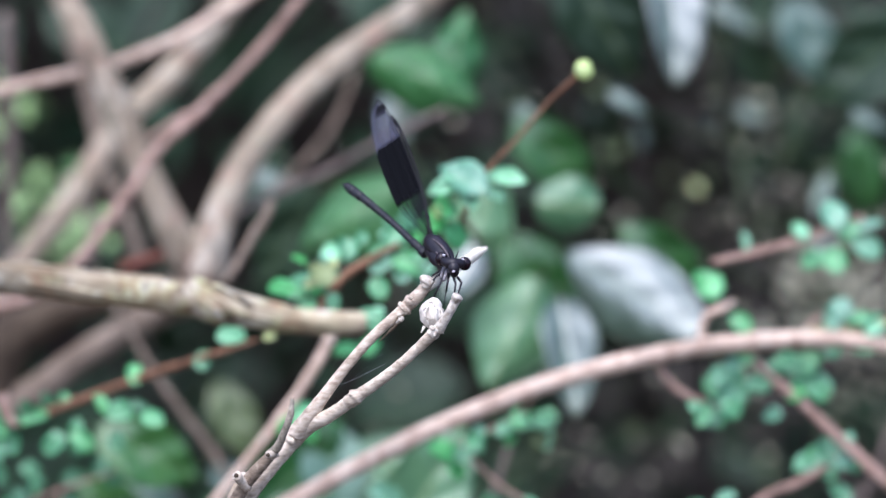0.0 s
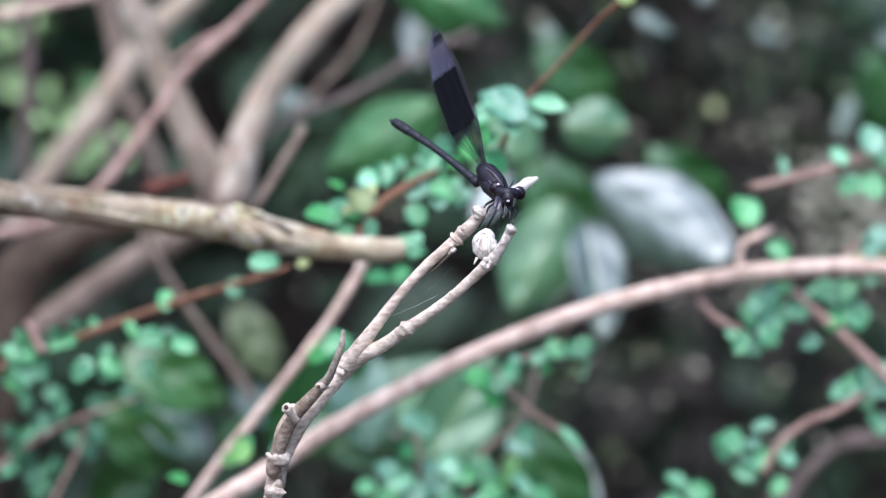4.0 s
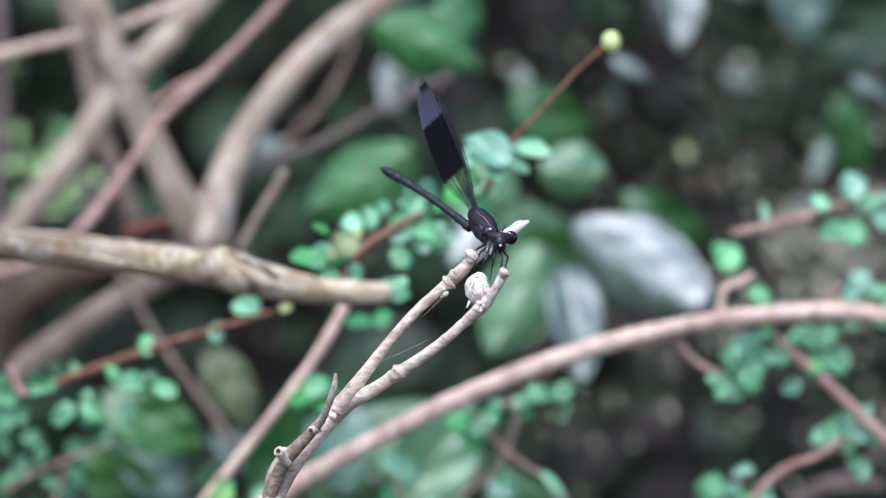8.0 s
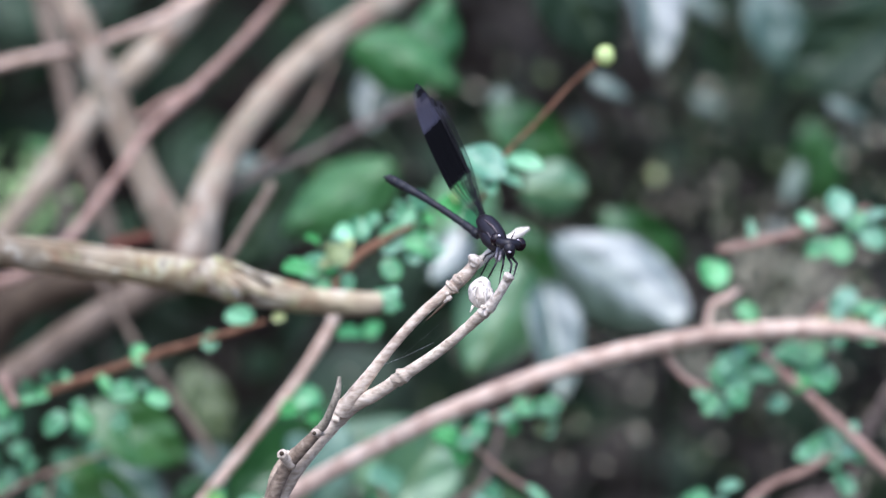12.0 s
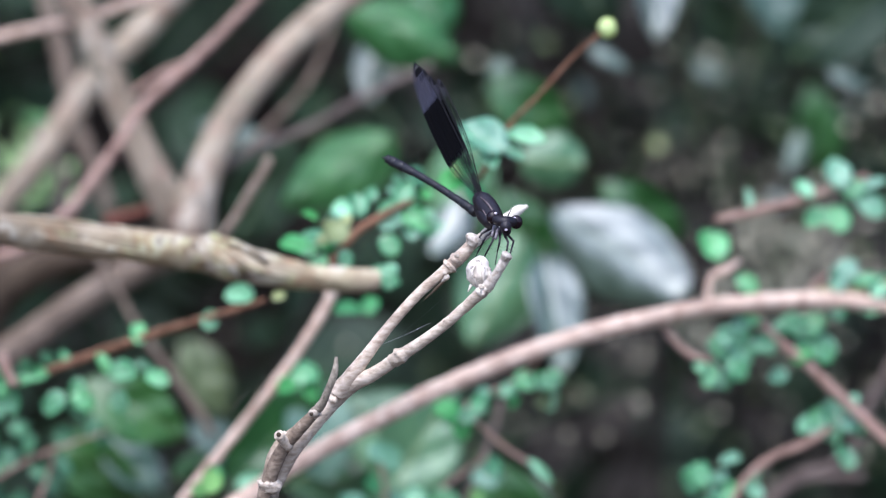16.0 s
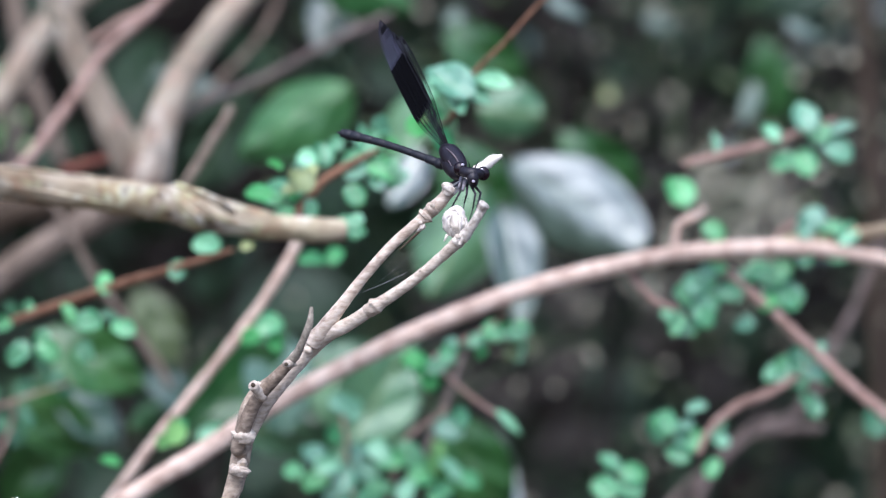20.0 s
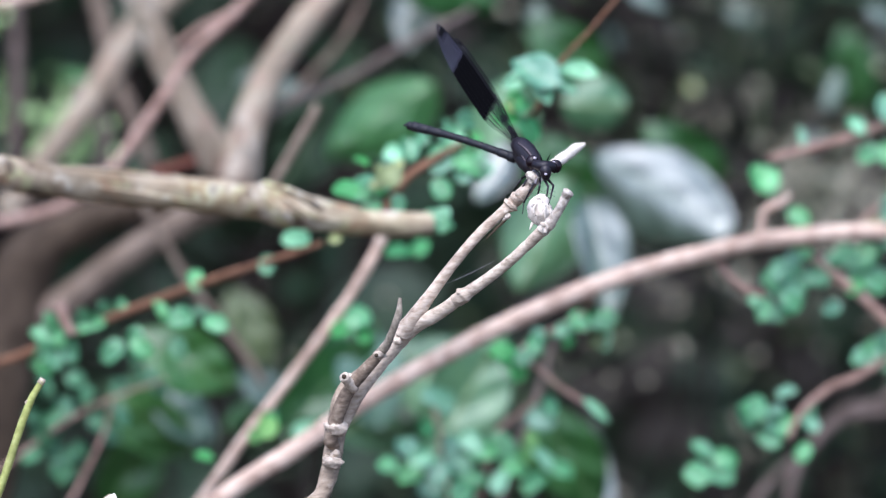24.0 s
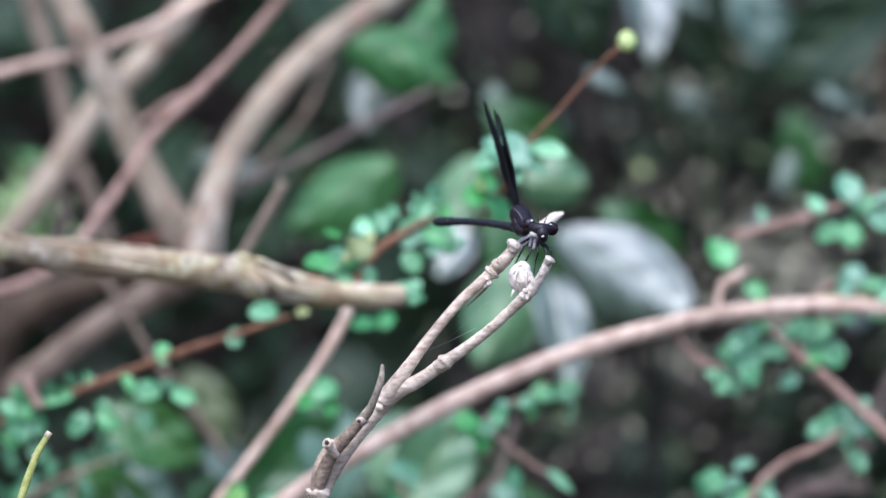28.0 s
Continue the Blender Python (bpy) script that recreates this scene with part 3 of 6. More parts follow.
for a, b, r in (((-0.0022, -0.0016, -0.0030), (-0.0030, -0.0022, -0.0046), 0.0004), ((0.0018, -0.0018, -0.0034), (0.0026, -0.0024, -0.0048), 0.0005), ((0.0004, -0.0020, -0.0038), (0.0001, -0.0028, -0.0052), 0.0004)):
    bm = bmesh.new()
    tube(bm, [a, b], [r, r * 0.4], 7)
    part("silk_tag", bm, M["cocoon_silk"], cocoon)
thread = thing("spider_thread", (-0.0288, 0.0146, 0.8770), "fine spider silk thread across the twig fork", "spider web")
for a, b, r in (((-0.0311, 0.0154, 0.8765), (-0.0172, 0.0103, 0.8833), 0.000022), ((-0.0260, 0.0151, 0.8786), (-0.0132, 0.0138, 0.8901), 0.000004)):
    stem(thread, "strand", [a, (Vector(a) + Vector(b)) / 2 + Vector((0, 0, -0.0003)), b], [r, r, r], "silk", 5, 0.0)

# ---- dead branch and trunks behind ----
dead = thing("dead_branch", (-0.0916, 0.1763, 0.8858), "thick dead branch with peeling yellow-grey bark and a snapped end", "branch")
stem(dead, "limb", [(-0.3207, -0.0330, -0.0388), (-0.3064, 0.0838, 0.6621), (-0.2636, 0.1231, 0.8818), (-0.1988, 0.1312, 0.9038), (-0.1665, 0.1428, 0.8987), (-0.1372, 0.1589, 0.8916), (-0.1147, 0.1699, 0.8877), (-0.0916, 0.1761, 0.8845), (-0.0762, 0.1817, 0.8817), (-0.0699, 0.1829, 0.8798), (-0.0574, 0.1853, 0.8771), (-0.0448, 0.1879, 0.8748), (-0.0353, 0.1884, 0.8744), (-0.0295, 0.1899, 0.8743)],
     [0.009, 0.007, 0.0055, 0.0048, 0.0046, 0.0045, 0.0047, 0.0049, 0.0052, 0.0054, 0.0043, 0.0036, 0.0033, 0.0031], "log_bark", 26, 0.12, 120, steps=9)
for pts, r in (([(-0.0765, 0.1727, 0.8885), (-0.0708, 0.1678, 0.8871), (-0.0647, 0.1697, 0.8841), (-0.0602, 0.1755, 0.8803)], 0.0016), ([(-0.0747, 0.1671, 0.8844), (-0.0708, 0.1667, 0.8805), (-0.0686, 0.1694, 0.8775)], 0.0018), ([(-0.0708, 0.1673, 0.8843), (-0.0630, 0.1671, 0.8796), (-0.0538, 0.1723, 0.8767)], 0.0013),
               ([(-0.1218, 0.1605, 0.8891), (-0.1063, 0.1611, 0.8863), (-0.0911, 0.1657, 0.8830)], 0.0009), ([(-0.1368, 0.1545, 0.8959), (-0.1187, 0.1605, 0.8938), (-0.0973, 0.1665, 0.8904)], 0.0008)):
    stem(dead, "bark_flake", pts, [r * 0.3] + [r * 0.8] * (len(pts) - 2) + [r * 0.4], "log_bark", 8, 0.5, 260)
shrub = thing("shrub_trunk", (-0.0911, 0.4167, 0.8649), "grey-brown forking shrub trunk with thick crossing limbs", "shrub")
stem(shrub, "limb", [(-0.1461, 0.3928, 0.9890), (-0.1335, 0.3890, 0.9607), (-0.1238, 0.3864, 0.9413), (-0.1167, 0.3843, 0.9254), (-0.1087, 0.3818, 0.9069), (-0.1016, 0.3798, 0.8919), (-0.0944, 0.3779, 0.8778), (-0.0880, 0.3850, 0.8646)], [0.0050, 0.0049, 0.0049, 0.0048, 0.0049, 0.0051, 0.0058, 0.0064], "trunk_bark", 18, 0.12, 70)
stem(shrub, "limb", [(0.0202, 0.4450, 0.9886), (-0.0048, 0.4393, 0.9652), (-0.0248, 0.4281, 0.9485), (-0.0411, 0.4194, 0.9382), (-0.0554, 0.4101, 0.9271), (-0.0679, 0.3992, 0.9135), (-0.0784, 0.3864, 0.8976), (-0.0843, 0.3793, 0.8831), (-0.0873, 0.3720, 0.8700), (-0.0893, 0.3800, 0.8650)], [0.0048, 0.0048, 0.0048, 0.0048, 0.0047, 0.0047, 0.0049, 0.0054, 0.0060, 0.0050], "trunk_bark", 18, 0.12, 70)
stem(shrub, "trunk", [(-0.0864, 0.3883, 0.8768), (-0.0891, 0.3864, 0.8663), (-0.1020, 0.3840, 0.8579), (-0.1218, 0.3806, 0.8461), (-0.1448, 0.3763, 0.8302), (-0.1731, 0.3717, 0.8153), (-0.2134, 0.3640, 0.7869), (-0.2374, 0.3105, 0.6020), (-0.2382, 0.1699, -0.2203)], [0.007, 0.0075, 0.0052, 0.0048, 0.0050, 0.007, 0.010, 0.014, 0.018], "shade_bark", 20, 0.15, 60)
stem(shrub, "trunk", [(-0.0978, 0.4057, 0.8628), (-0.1162, 0.3839, 0.8615), (-0.1339, 0.3820, 0.8574), (-0.1490, 0.3796, 0.8491), (-0.1569, 0.3767, 0.8352), (-0.1639, 0.3722, 0.8107), (-0.1827, 0.3496, 0.6819), (-0.1870, 0.1966, -0.2420)], [0.0045, 0.0048, 0.0060, 0.0085, 0.0105, 0.012, 0.015, 0.018], "dark_shaded_bark", 20, 0.15, 50, "dark lower trunk with shade in its bark colour")
stem(shrub, "limb", [(-0.0777, 0.5045, 0.9604), (-0.0928, 0.5001, 0.9399), (-0.1060, 0.4967, 0.9250), (-0.1195, 0.4936, 0.9120), (-0.1303, 0.4904, 0.8967), (-0.1402, 0.4874, 0.8823), (-0.1508, 0.4843, 0.8690), (-0.1660, 0.4802, 0.8490)], [0.0042, 0.0044, 0.0046, 0.0047, 0.0048, 0.0048, 0.0048, 0.0048], "trunk_bark", 16, 0.12, 80)
stem(shrub, "limb", [(-0.1449, 0.5283, 0.9479), (-0.1382, 0.5250, 0.9251), (-0.1334, 0.5225, 0.9079), (-0.1305, 0.5202, 0.8928), (-0.1228, 0.5176, 0.8738), (-0.1180, 0.5157, 0.8605)], [0.0030, 0.0032, 0.0032, 0.0030, 0.0026, 0.0026], "stub_bark", 14, 0.12, 80)
stem(shrub, "stub", [(-0.0612, 0.2950, 0.8995), (-0.0629, 0.2950, 0.8958), (-0.0667, 0.2950, 0.8894), (-0.0714, 0.2950, 0.8817), (-0.0751, 0.2950, 0.8758), (-0.0852, 0.4062, 0.8602)], [0.0012, 0.0016, 0.0014, 0.0013, 0.0013, 0.0013], "stub_bark", 12, 0.15, 150)
redcane = thing("red_cane", (-0.1036, 0.3565, 0.9054), "slender reddish cane crossing the trunk", "branch")
stem(redcane, "cane", [(-0.0424, 0.3720, 0.9737), (-0.0564, 0.3682, 0.9563), (-0.0661, 0.3655, 0.9442), (-0.0774, 0.3627, 0.9321), (-0.0888, 0.3601, 0.9209), (-0.1018, 0.3572, 0.9089), (-0.1079, 0.3552, 0.8994), (-0.1157, 0.3528, 0.8882), (-0.1244, 0.3504, 0.8771), (-0.1383, 0.3476, 0.8660), (-0.1569, 0.3405, 0.8615), (-0.2017, 0.3057, 0.8543), (-0.2445, 0.2768, 0.6975), (-0.2482, 0.1328, -0.1723)], [0.0015, 0.0016, 0.0016, 0.0016, 0.0017, 0.0018, 0.0016, 0.0018, 0.0018, 0.0018, 0.0018, 0.002, 0.0026, 0.0032], "red_bark", 14, 0.12, 120)
stem(redcane, "side_shoot", [(-0.0865, 0.3857, 0.9217), (-0.0953, 0.3846, 0.9182), (-0.1033, 0.3832, 0.9130), (-0.1104, 0.3819, 0.9087)], [0.0009, 0.0010, 0.0010, 0.0009], "red_bark", 10, 0.1, 120)
cane = thing("pink_cane", (-0.1224, 0.4053, 0.9320), "pale pinkish cane arching behind the trunk", "branch")
stem(cane, "cane", [(-0.2905, 0.2019, -0.2283), (-0.2802, 0.3443, 0.6292), (-0.2504, 0.3897, 0.8913), (-0.2115, 0.3973, 0.9211), (-0.1759, 0.4001, 0.9230), (-0.1581, 0.4017, 0.9251), (-0.1420, 0.4035, 0.9291), (-0.1242, 0.4053, 0.9326), (-0.1099, 0.4070, 0.9373), (-0.0974, 0.4088, 0.9425), (-0.0776, 0.4120, 0.9540), (-0.0507, 0.4168, 0.9717)], [0.0034, 0.0030, 0.0024] + [0.0018] * 9, "arch_bark", 14, 0.1, 120)
brown = thing("brown_stem", (-0.0508, 0.4049, 0.8995), "thin brown woody stem between the leaves", "branch")
stem(brown, "cane", [(-0.0112, 0.4110, 0.9197), (-0.0221, 0.4094, 0.9144), (-0.0347, 0.4075, 0.9083), (-0.0490, 0.4051, 0.9004), (-0.0633, 0.4031, 0.8943), (-0.0741, 0.4015, 0.8890), (-0.0867, 0.3994, 0.8820)], [0.0008, 0.0010, 0.0011, 0.0011, 0.0012, 0.0012, 0.0012], "mauve_stem", 12, 0.1, 120)
stem(brown, "cane", [(-0.0430, 0.4808, 0.9278), (-0.0480, 0.4783, 0.9149), (-0.0532, 0.4765, 0.9056), (-0.0635, 0.4740, 0.8946), (-0.0725, 0.4720, 0.8854)], [0.0009, 0.0011, 0.0011, 0.0011, 0.0011], "stub_bark", 12, 0.15, 120)
for pts, rr, mt in (([(-0.1138, 0.3756, 0.8718), (-0.1055, 0.3766, 0.8744), (-0.0971, 0.3775, 0.8764), (-0.0900, 0.3783, 0.8781)], 0.0015, "russet_stem"), ([(-0.1649, 0.5263, 0.9442), (-0.1629, 0.5189, 0.8987), (-0.1647, 0.5125, 0.8609)], 0.0022, "grey_stem"), ([(-0.1438, 0.5186, 0.8891), (-0.1342, 0.5168, 0.8739), (-0.1361, 0.5138, 0.8568)], 0.0024, "grey_stem"),
                    ([(-0.1211, 0.3700, 0.8697), (-0.1123, 0.3700, 0.8554), (-0.1044, 0.3700, 0.8412), (-0.0957, 0.3700, 0.8287), (-0.0851, 0.3700, 0.8144), (-0.0798, 0.3700, 0.8054)], 0.0013, "stub_bark"), ([(0.1690, 0.7548, 0.9579), (0.1734, 0.7481, 0.9157), (0.1767, 0.7411, 0.8715), (0.1800, 0.7343, 0.8294), (0.1849, 0.5118, -0.5194)], 0.0036, "dark_shaded_bark"),
                    ([(0.1624, 0.4349, 0.8690), (0.1477, 0.4300, 0.8457), (0.1384, 0.4257, 0.8238), (0.1305, 0.4229, 0.8098), (0.1258, 0.4205, 0.7975), (0.1178, 0.4187, 0.7898), (0.1052, 0.4173, 0.7866), (0.0943, 0.4148, 0.7759), (0.0816, 0.4121, 0.7651), (0.0731, 0.4092, 0.7511), (0.0687, 0.2370, -0.2894)], 0.0015, "grey_stem"), ([(0.1286, 0.4190, 0.7870), (0.1067, 0.4172, 0.7853), (0.0958, 0.4150, 0.7764), (0.0885, 0.4124, 0.7639), (0.0876, 0.2374, -0.2949)], 0.0017, "grey_stem"),
                    ([(0.0095, 0.3352, 0.8213), (0.0052, 0.3326, 0.8077), (-0.0016, 0.3293, 0.7906), (-0.0067, 0.3267, 0.7770), (-0.0099, 0.1597, -0.2322)], 0.0009, "grey_stem")):
    b = thing("thin_stem", pts[0], "thin bare woody stem deep in the shrub", "branch", "bare stems in the shrub")
    stem(b, "cane", pts, [rr] * len(pts), mt, 10, 0.12, 100)

# ---- leafy stems ----
arch = thing("arching_branch", (-0.0617, 0.2071, 0.8137), "long pinkish arching branch with small round leaves", "branch")
stem(arch, "cane", [(-0.1759, 0.0387, -0.0960), (-0.1495, 0.1496, 0.5640), (-0.1217, 0.1853, 0.7687), (-0.0935, 0.1968, 0.7958), (-0.0714, 0.2056, 0.8090), (-0.0523, 0.2140, 0.8208), (-0.0298, 0.2225, 0.8323), (-0.0054, 0.2340, 0.8426), (0.0192, 0.2443, 0.8511), (0.0440, 0.2520, 0.8571), (0.0674, 0.2600, 0.8608), (0.0893, 0.2661, 0.8621), (0.1063, 0.2723, 0.8614), (0.1268, 0.2783, 0.8583), (0.1546, 0.2891, 0.8505)],
     [0.0040, 0.0033, 0.0027, 0.0027, 0.0027, 0.0027, 0.0027, 0.0027, 0.0027, 0.0027, 0.0026, 0.0025, 0.0023, 0.0021, 0.002], "arch_bark", 16, 0.1, 130)
stem(arch, "cane", [(0.0949, 0.2766, 0.8614), (0.1050, 0.2776, 0.8634), (0.1167, 0.2786, 0.8645), (0.1336, 0.2801, 0.8668), (0.1538, 0.2823, 0.8716)], [0.0016, 0.0022, 0.0022, 0.002, 0.002], "log_bark", 14, 0.15, 130)
stem(arch, "side_shoot", [(0.0666, 0.2602, 0.8605), (0.0668, 0.2611, 0.8657), (0.0678, 0.2618, 0.8693), (0.0721, 0.2625, 0.8715), (0.0765, 0.2771, 0.8723)], [0.0014, 0.0012, 0.0012, 0.0012, 0.0007], "arch_bark", 10, 0.15, 160)
stem(arch, "side_shoot", [(0.0533, 0.2587, 0.8568), (0.0561, 0.2581, 0.8519), (0.0608, 0.2577, 0.8474), (0.0674, 0.2577, 0.8448)], [0.0012, 0.0012, 0.0011, 0.0007], "red_bark", 10, 0.12, 160)
stem(arch, "side_shoot", [(0.0787, 0.2700, 0.8593), (0.0862, 0.2692, 0.8513), (0.0945, 0.2687, 0.8447), (0.1061, 0.2677, 0.8339), (0.1178, 0.2667, 0.8231), (0.1361, 0.2655, 0.8081)], [0.0013, 0.0014, 0.0014, 0.0016, 0.0017, 0.0017], "red_bark", 10, 0.12, 160)
stem(arch, "side_shoot", [(0.1081, 0.2717, 0.8266), (0.0963, 0.2697, 0.8193), (0.0863, 0.2684, 0.8153), (0.0779, 0.2666, 0.8080), (0.0745, 0.2653, 0.8014)], [0.0012, 0.0013, 0.0012, 0.0012, 0.0012], "red_bark", 10, 0.12, 160)
stem(arch, "side_shoot", [(0.0971, 0.2866, 0.8594), (0.1005, 0.2878, 0.8652), (0.1090, 0.2889, 0.8684), (0.1158, 0.2892, 0.8675)], [0.0008, 0.0009, 0.0008, 0.0006], "red_bark", 8, 0.12, 160)
for x in (((0.0688, 0.2774, 0.8773), .0112, 110, 40, 10), ((0.0787, 0.2712, 0.8666), .0082, -40, 25, -10), ((0.0701, 0.2627, 0.8491), .0082, 120, 35, 0), ((0.0827, 0.2655, 0.8485), .0096, 10, 30, 15), ((0.0770, 0.2686, 0.8514), .0070, 80, 45, 0),
          ((0.0754, 0.2599, 0.8425), .0078, -60, 30, -15), ((0.0671, 0.2590, 0.8406), .0080, -110, 20, 10), ((0.0898, 0.2749, 0.8532), .0074, 160, 40, 0), ((0.0983, 0.2770, 0.8504), .0090, 30, 35, -10), ((0.1015, 0.2744, 0.8456), .0078, -30, 25, 10),
          ((0.1048, 0.2718, 0.8283), .0100, 100, 30, 0), ((0.1106, 0.2715, 0.8241), .0080, -20, 35, 15), ((0.1080, 0.2698, 0.8151), .0090, -60, 25, 0)):
    leaf(arch, *x)
for x in (((0.1083, 0.2779, 0.8637), .0086, 100, 30, 10), ((0.1054, 0.2719, 0.8594), .0076, -70, 35, 0), ((0.1159, 0.2779, 0.8604), .0080, 20, 30, 10), ((0.0636, 0.2659, 0.8098), .0092, 130, 35, 10), ((0.0711, 0.2656, 0.8048), .0082, -30, 30, 0),
          ((0.0812, 0.2671, 0.8096), .0072, 70, 30, -10), ((0.0489, 0.2631, 0.7992), .0080, 140, 30, 0), ((0.0556, 0.2630, 0.7959), .0080, -20, 30, 10), ((0.0655, 0.2662, 0.8106), .0096, 120, 30, 0), ((0.0731, 0.2659, 0.8056), .0090, -20, 35, 10), ((0.0789, 0.2649, 0.7974), .0070, 60, 30, 0),
          ((0.0620, 0.2655, 0.8082), .0085, 120, 30, 0), ((0.0687, 0.2649, 0.8016), .0085, -30, 30, 0), ((0.0471, 0.2618, 0.7919), .0090, 150, 30, 0), ((0.0545, 0.2622, 0.7911), .0090, -10, 30, 0), ((0.1281, 0.2706, 0.8112), .0110, 80, 30, 0)):
    leaf(arch, *x)
leaf(arch, (0.0948, 0.2679, 0.8461), .0066, 30, 20, 0, material="bright_leaf", label="fresh bright green leaf")

shoot = thing("budding_shoot", (-0.0012, 0.1938, 0.9051), "orange-brown shoot with green leaves and a round pale bud", "shoot")
stem(shoot, "stalk", [(0.0003, 0.4981, 0.8581), (-0.0008, 0.4589, 0.8673), (-0.0017, 0.3100, 0.8890), (-0.0019, 0.2334, 0.8991), (-0.0009, 0.1939, 0.9054), (0.0055, 0.1981, 0.9167), (0.0138, 0.1958, 0.9257), (0.0232, 0.1925, 0.9367), (0.0309, 0.1886, 0.9440)], [0.0012, 0.0012, 0.0011, 0.0010, 0.0008, 0.0007, 0.0006, 0.0006, 0.0008], "orange_stem", 10, 0.1, 250)
bm = bmesh.new()
ball(bm, Vector((0.0327, 0.1870, 0.9456)) - ORIGIN[shoot], (0.0027, 0.0026, 0.0028), 0.15, 500)
part("bud", bm, M["bud_green"], shoot, "round pale yellow-green bud")
for x in (((-0.0015, 0.1952, 0.9143), .0172, 150, 50, 10), ((0.0106, 0.1982, 0.9148), .0125, -5, 45, -10), ((-0.0068, 0.1926, 0.9124), .0105, 200, 40, 20), ((0.0004, 0.1935, 0.9091), .0110, -60, 50, 0), ((0.0060, 0.1982, 0.9106), .0100, -20, 45, 10)):
    leaf(shoot, *x, shape="oval", material="frost_leaf")
for x in (((-0.0075, 0.1937, 0.9071), .0075, 100, 30, 0), ((-0.0061, 0.1935, 0.9055), .0080, 60, 30, 20), ((-0.0100, 0.1948, 0.9023), .0080, 200, 35, 0), ((-0.0037, 0.1936, 0.8983), .0085, -60, 30, 0)):
    leaf(shoot, *x, material="bright_leaf")
leaf(shoot, (-0.0088, 0.1923, 0.9053), .0045, 120, 30, material="yellow_leaf")

sprig = thing("leafy_sprig", (-0.1357, 0.2492, 0.8362), "reddish sprig with pairs of small blue-green leaves", "sprig")
stem(sprig, "stalk", [(-0.2097, 0.0945, -0.1410), (-0.2100, 0.2020, 0.5476), (-0.1948, 0.2409, 0.7891), (-0.1703, 0.2479, 0.8231), (-0.1490, 0.2506, 0.8318), (-0.1309, 0.2530, 0.8390), (-0.1124, 0.2480, 0.8463), (-0.0952, 0.2342, 0.8538), (-0.0817, 0.2231, 0.8592), (-0.0699, 0.2149, 0.8637), (-0.0620, 0.2159, 0.8662)], [0.0020, 0.0017, 0.0014, 0.0013, 0.0013, 0.0013, 0.0013, 0.0013, 0.0012, 0.0010, 0.0006], "orange_stem", 10, 0.15, 200)
stem(sprig, "stub", [(-0.1388, 0.2456, 0.8469), (-0.1377, 0.2450, 0.8426), (-0.1352, 0.2443, 0.8376)], [0.0019, 0.0016, 0.0013], "red_bark", 10, 0.15, 200)
leaf(sprig, (-0.0693, 0.2196, 0.8675), .0105, 10, 42, material="frost_leaf")
for x in (((-0.0779, 0.2199, 0.8600), .0068, 80, 25, 0), ((-0.0989, 0.2375, 0.8539), .0078, 100, 35, 0), ((-0.0933, 0.2276, 0.8423), .0090, -20, 35, 0), ((-0.1035, 0.2367, 0.8430), .0088, 190, 30, 0),
          ((-0.1097, 0.2432, 0.8444), .0064, 120, 30, 10), ((-0.1151, 0.2432, 0.8336), .0084, -40, 30, 0), ((-0.1239, 0.2473, 0.8322), .0090, 220, 30, 10), ((-0.1298, 0.2491, 0.8395), .0090, 20, 40, 0), ((-0.1411, 0.2459, 0.8308), .0085, -60, 30, 0), ((-0.1441, 0.2478, 0.8372), .0085, 150, 30, 0), ((-0.1356, 0.2475, 0.8322), .0070, -80, 30, 0), ((-0.1210, 0.2525, 0.8448), .0060, 90, 30, 0)):
    leaf(sprig, *x)
leaf(sprig, (-0.0584, 0.2163, 0.8673), .0040, 20, 30, material="yellow_leaf")
low = thing("low_sprig", (-0.1328, 0.2915, 0.8012), "low sprig crowded with small green leaves", "sprig")
stem(low, "stalk", [(-0.1639, 0.2874, 0.7892), (-0.1472, 0.2905, 0.8008), (-0.1320, 0.2930, 0.8100), (-0.1101, 0.2958, 0.8174)], [0.0006, 0.0006, 0.0005, 0.0003], "red_bark", 8, 0.15, 200)
stem(low, "stalk", [(-0.1343, 0.1250, -0.2058), (-0.1435, 0.2860, 0.7724), (-0.1369, 0.2887, 0.7857), (-0.1286, 0.2920, 0.8024), (-0.1261, 0.2938, 0.8124)], [0.0012, 0.0006, 0.0006, 0.0005, 0.0003], "red_bark", 8, 0.15, 200)
rng = random.Random(5)
for x, y in ((45, 705), (100, 700), (180, 715), (230, 690), (250, 715), (30, 755), (80, 755), (140, 775), (160, 800), (60, 800), (110, 820), (20, 830), (75, 860)):
    u, w = x / 7115.0, -y / 7115.0
    o = Vector((-0.1552, 0.3118, 0.9335))
    leaf(low, o + Vector((u * 1.207, 0.01 * rng.uniform(-1, 1), w * 1.207)), rng.uniform(.0064, .0086), rng.uniform(0, 360), rng.uniform(-15, 25), rng.uniform(-20, 20), material="shaded_small_leaf")
pink = thing("leaning_stem", (-0.0727, 0.2562, 0.8213), "pale pink leaning stem with a few green leaves", "branch")
stem(pink, "cane", [(-0.1666, 0.0999, -0.1457), (-0.1478, 0.2082, 0.5452), (-0.1246, 0.2417, 0.7501), (-0.1004, 0.2483, 0.7824), (-0.0838, 0.2529, 0.8051), (-0.0708, 0.2563, 0.8213), (-0.0584, 0.2595, 0.8368), (-0.0490, 0.2623, 0.8504), (-0.0431, 0.2643, 0.8608), (-0.0415, 0.2650, 0.8650)], [0.0030, 0.0023, 0.0016, 0.0016, 0.0015, 0.0015, 0.0015, 0.0015, 0.0016, 0.0015], "arch_bark", 14, 0.12, 140)
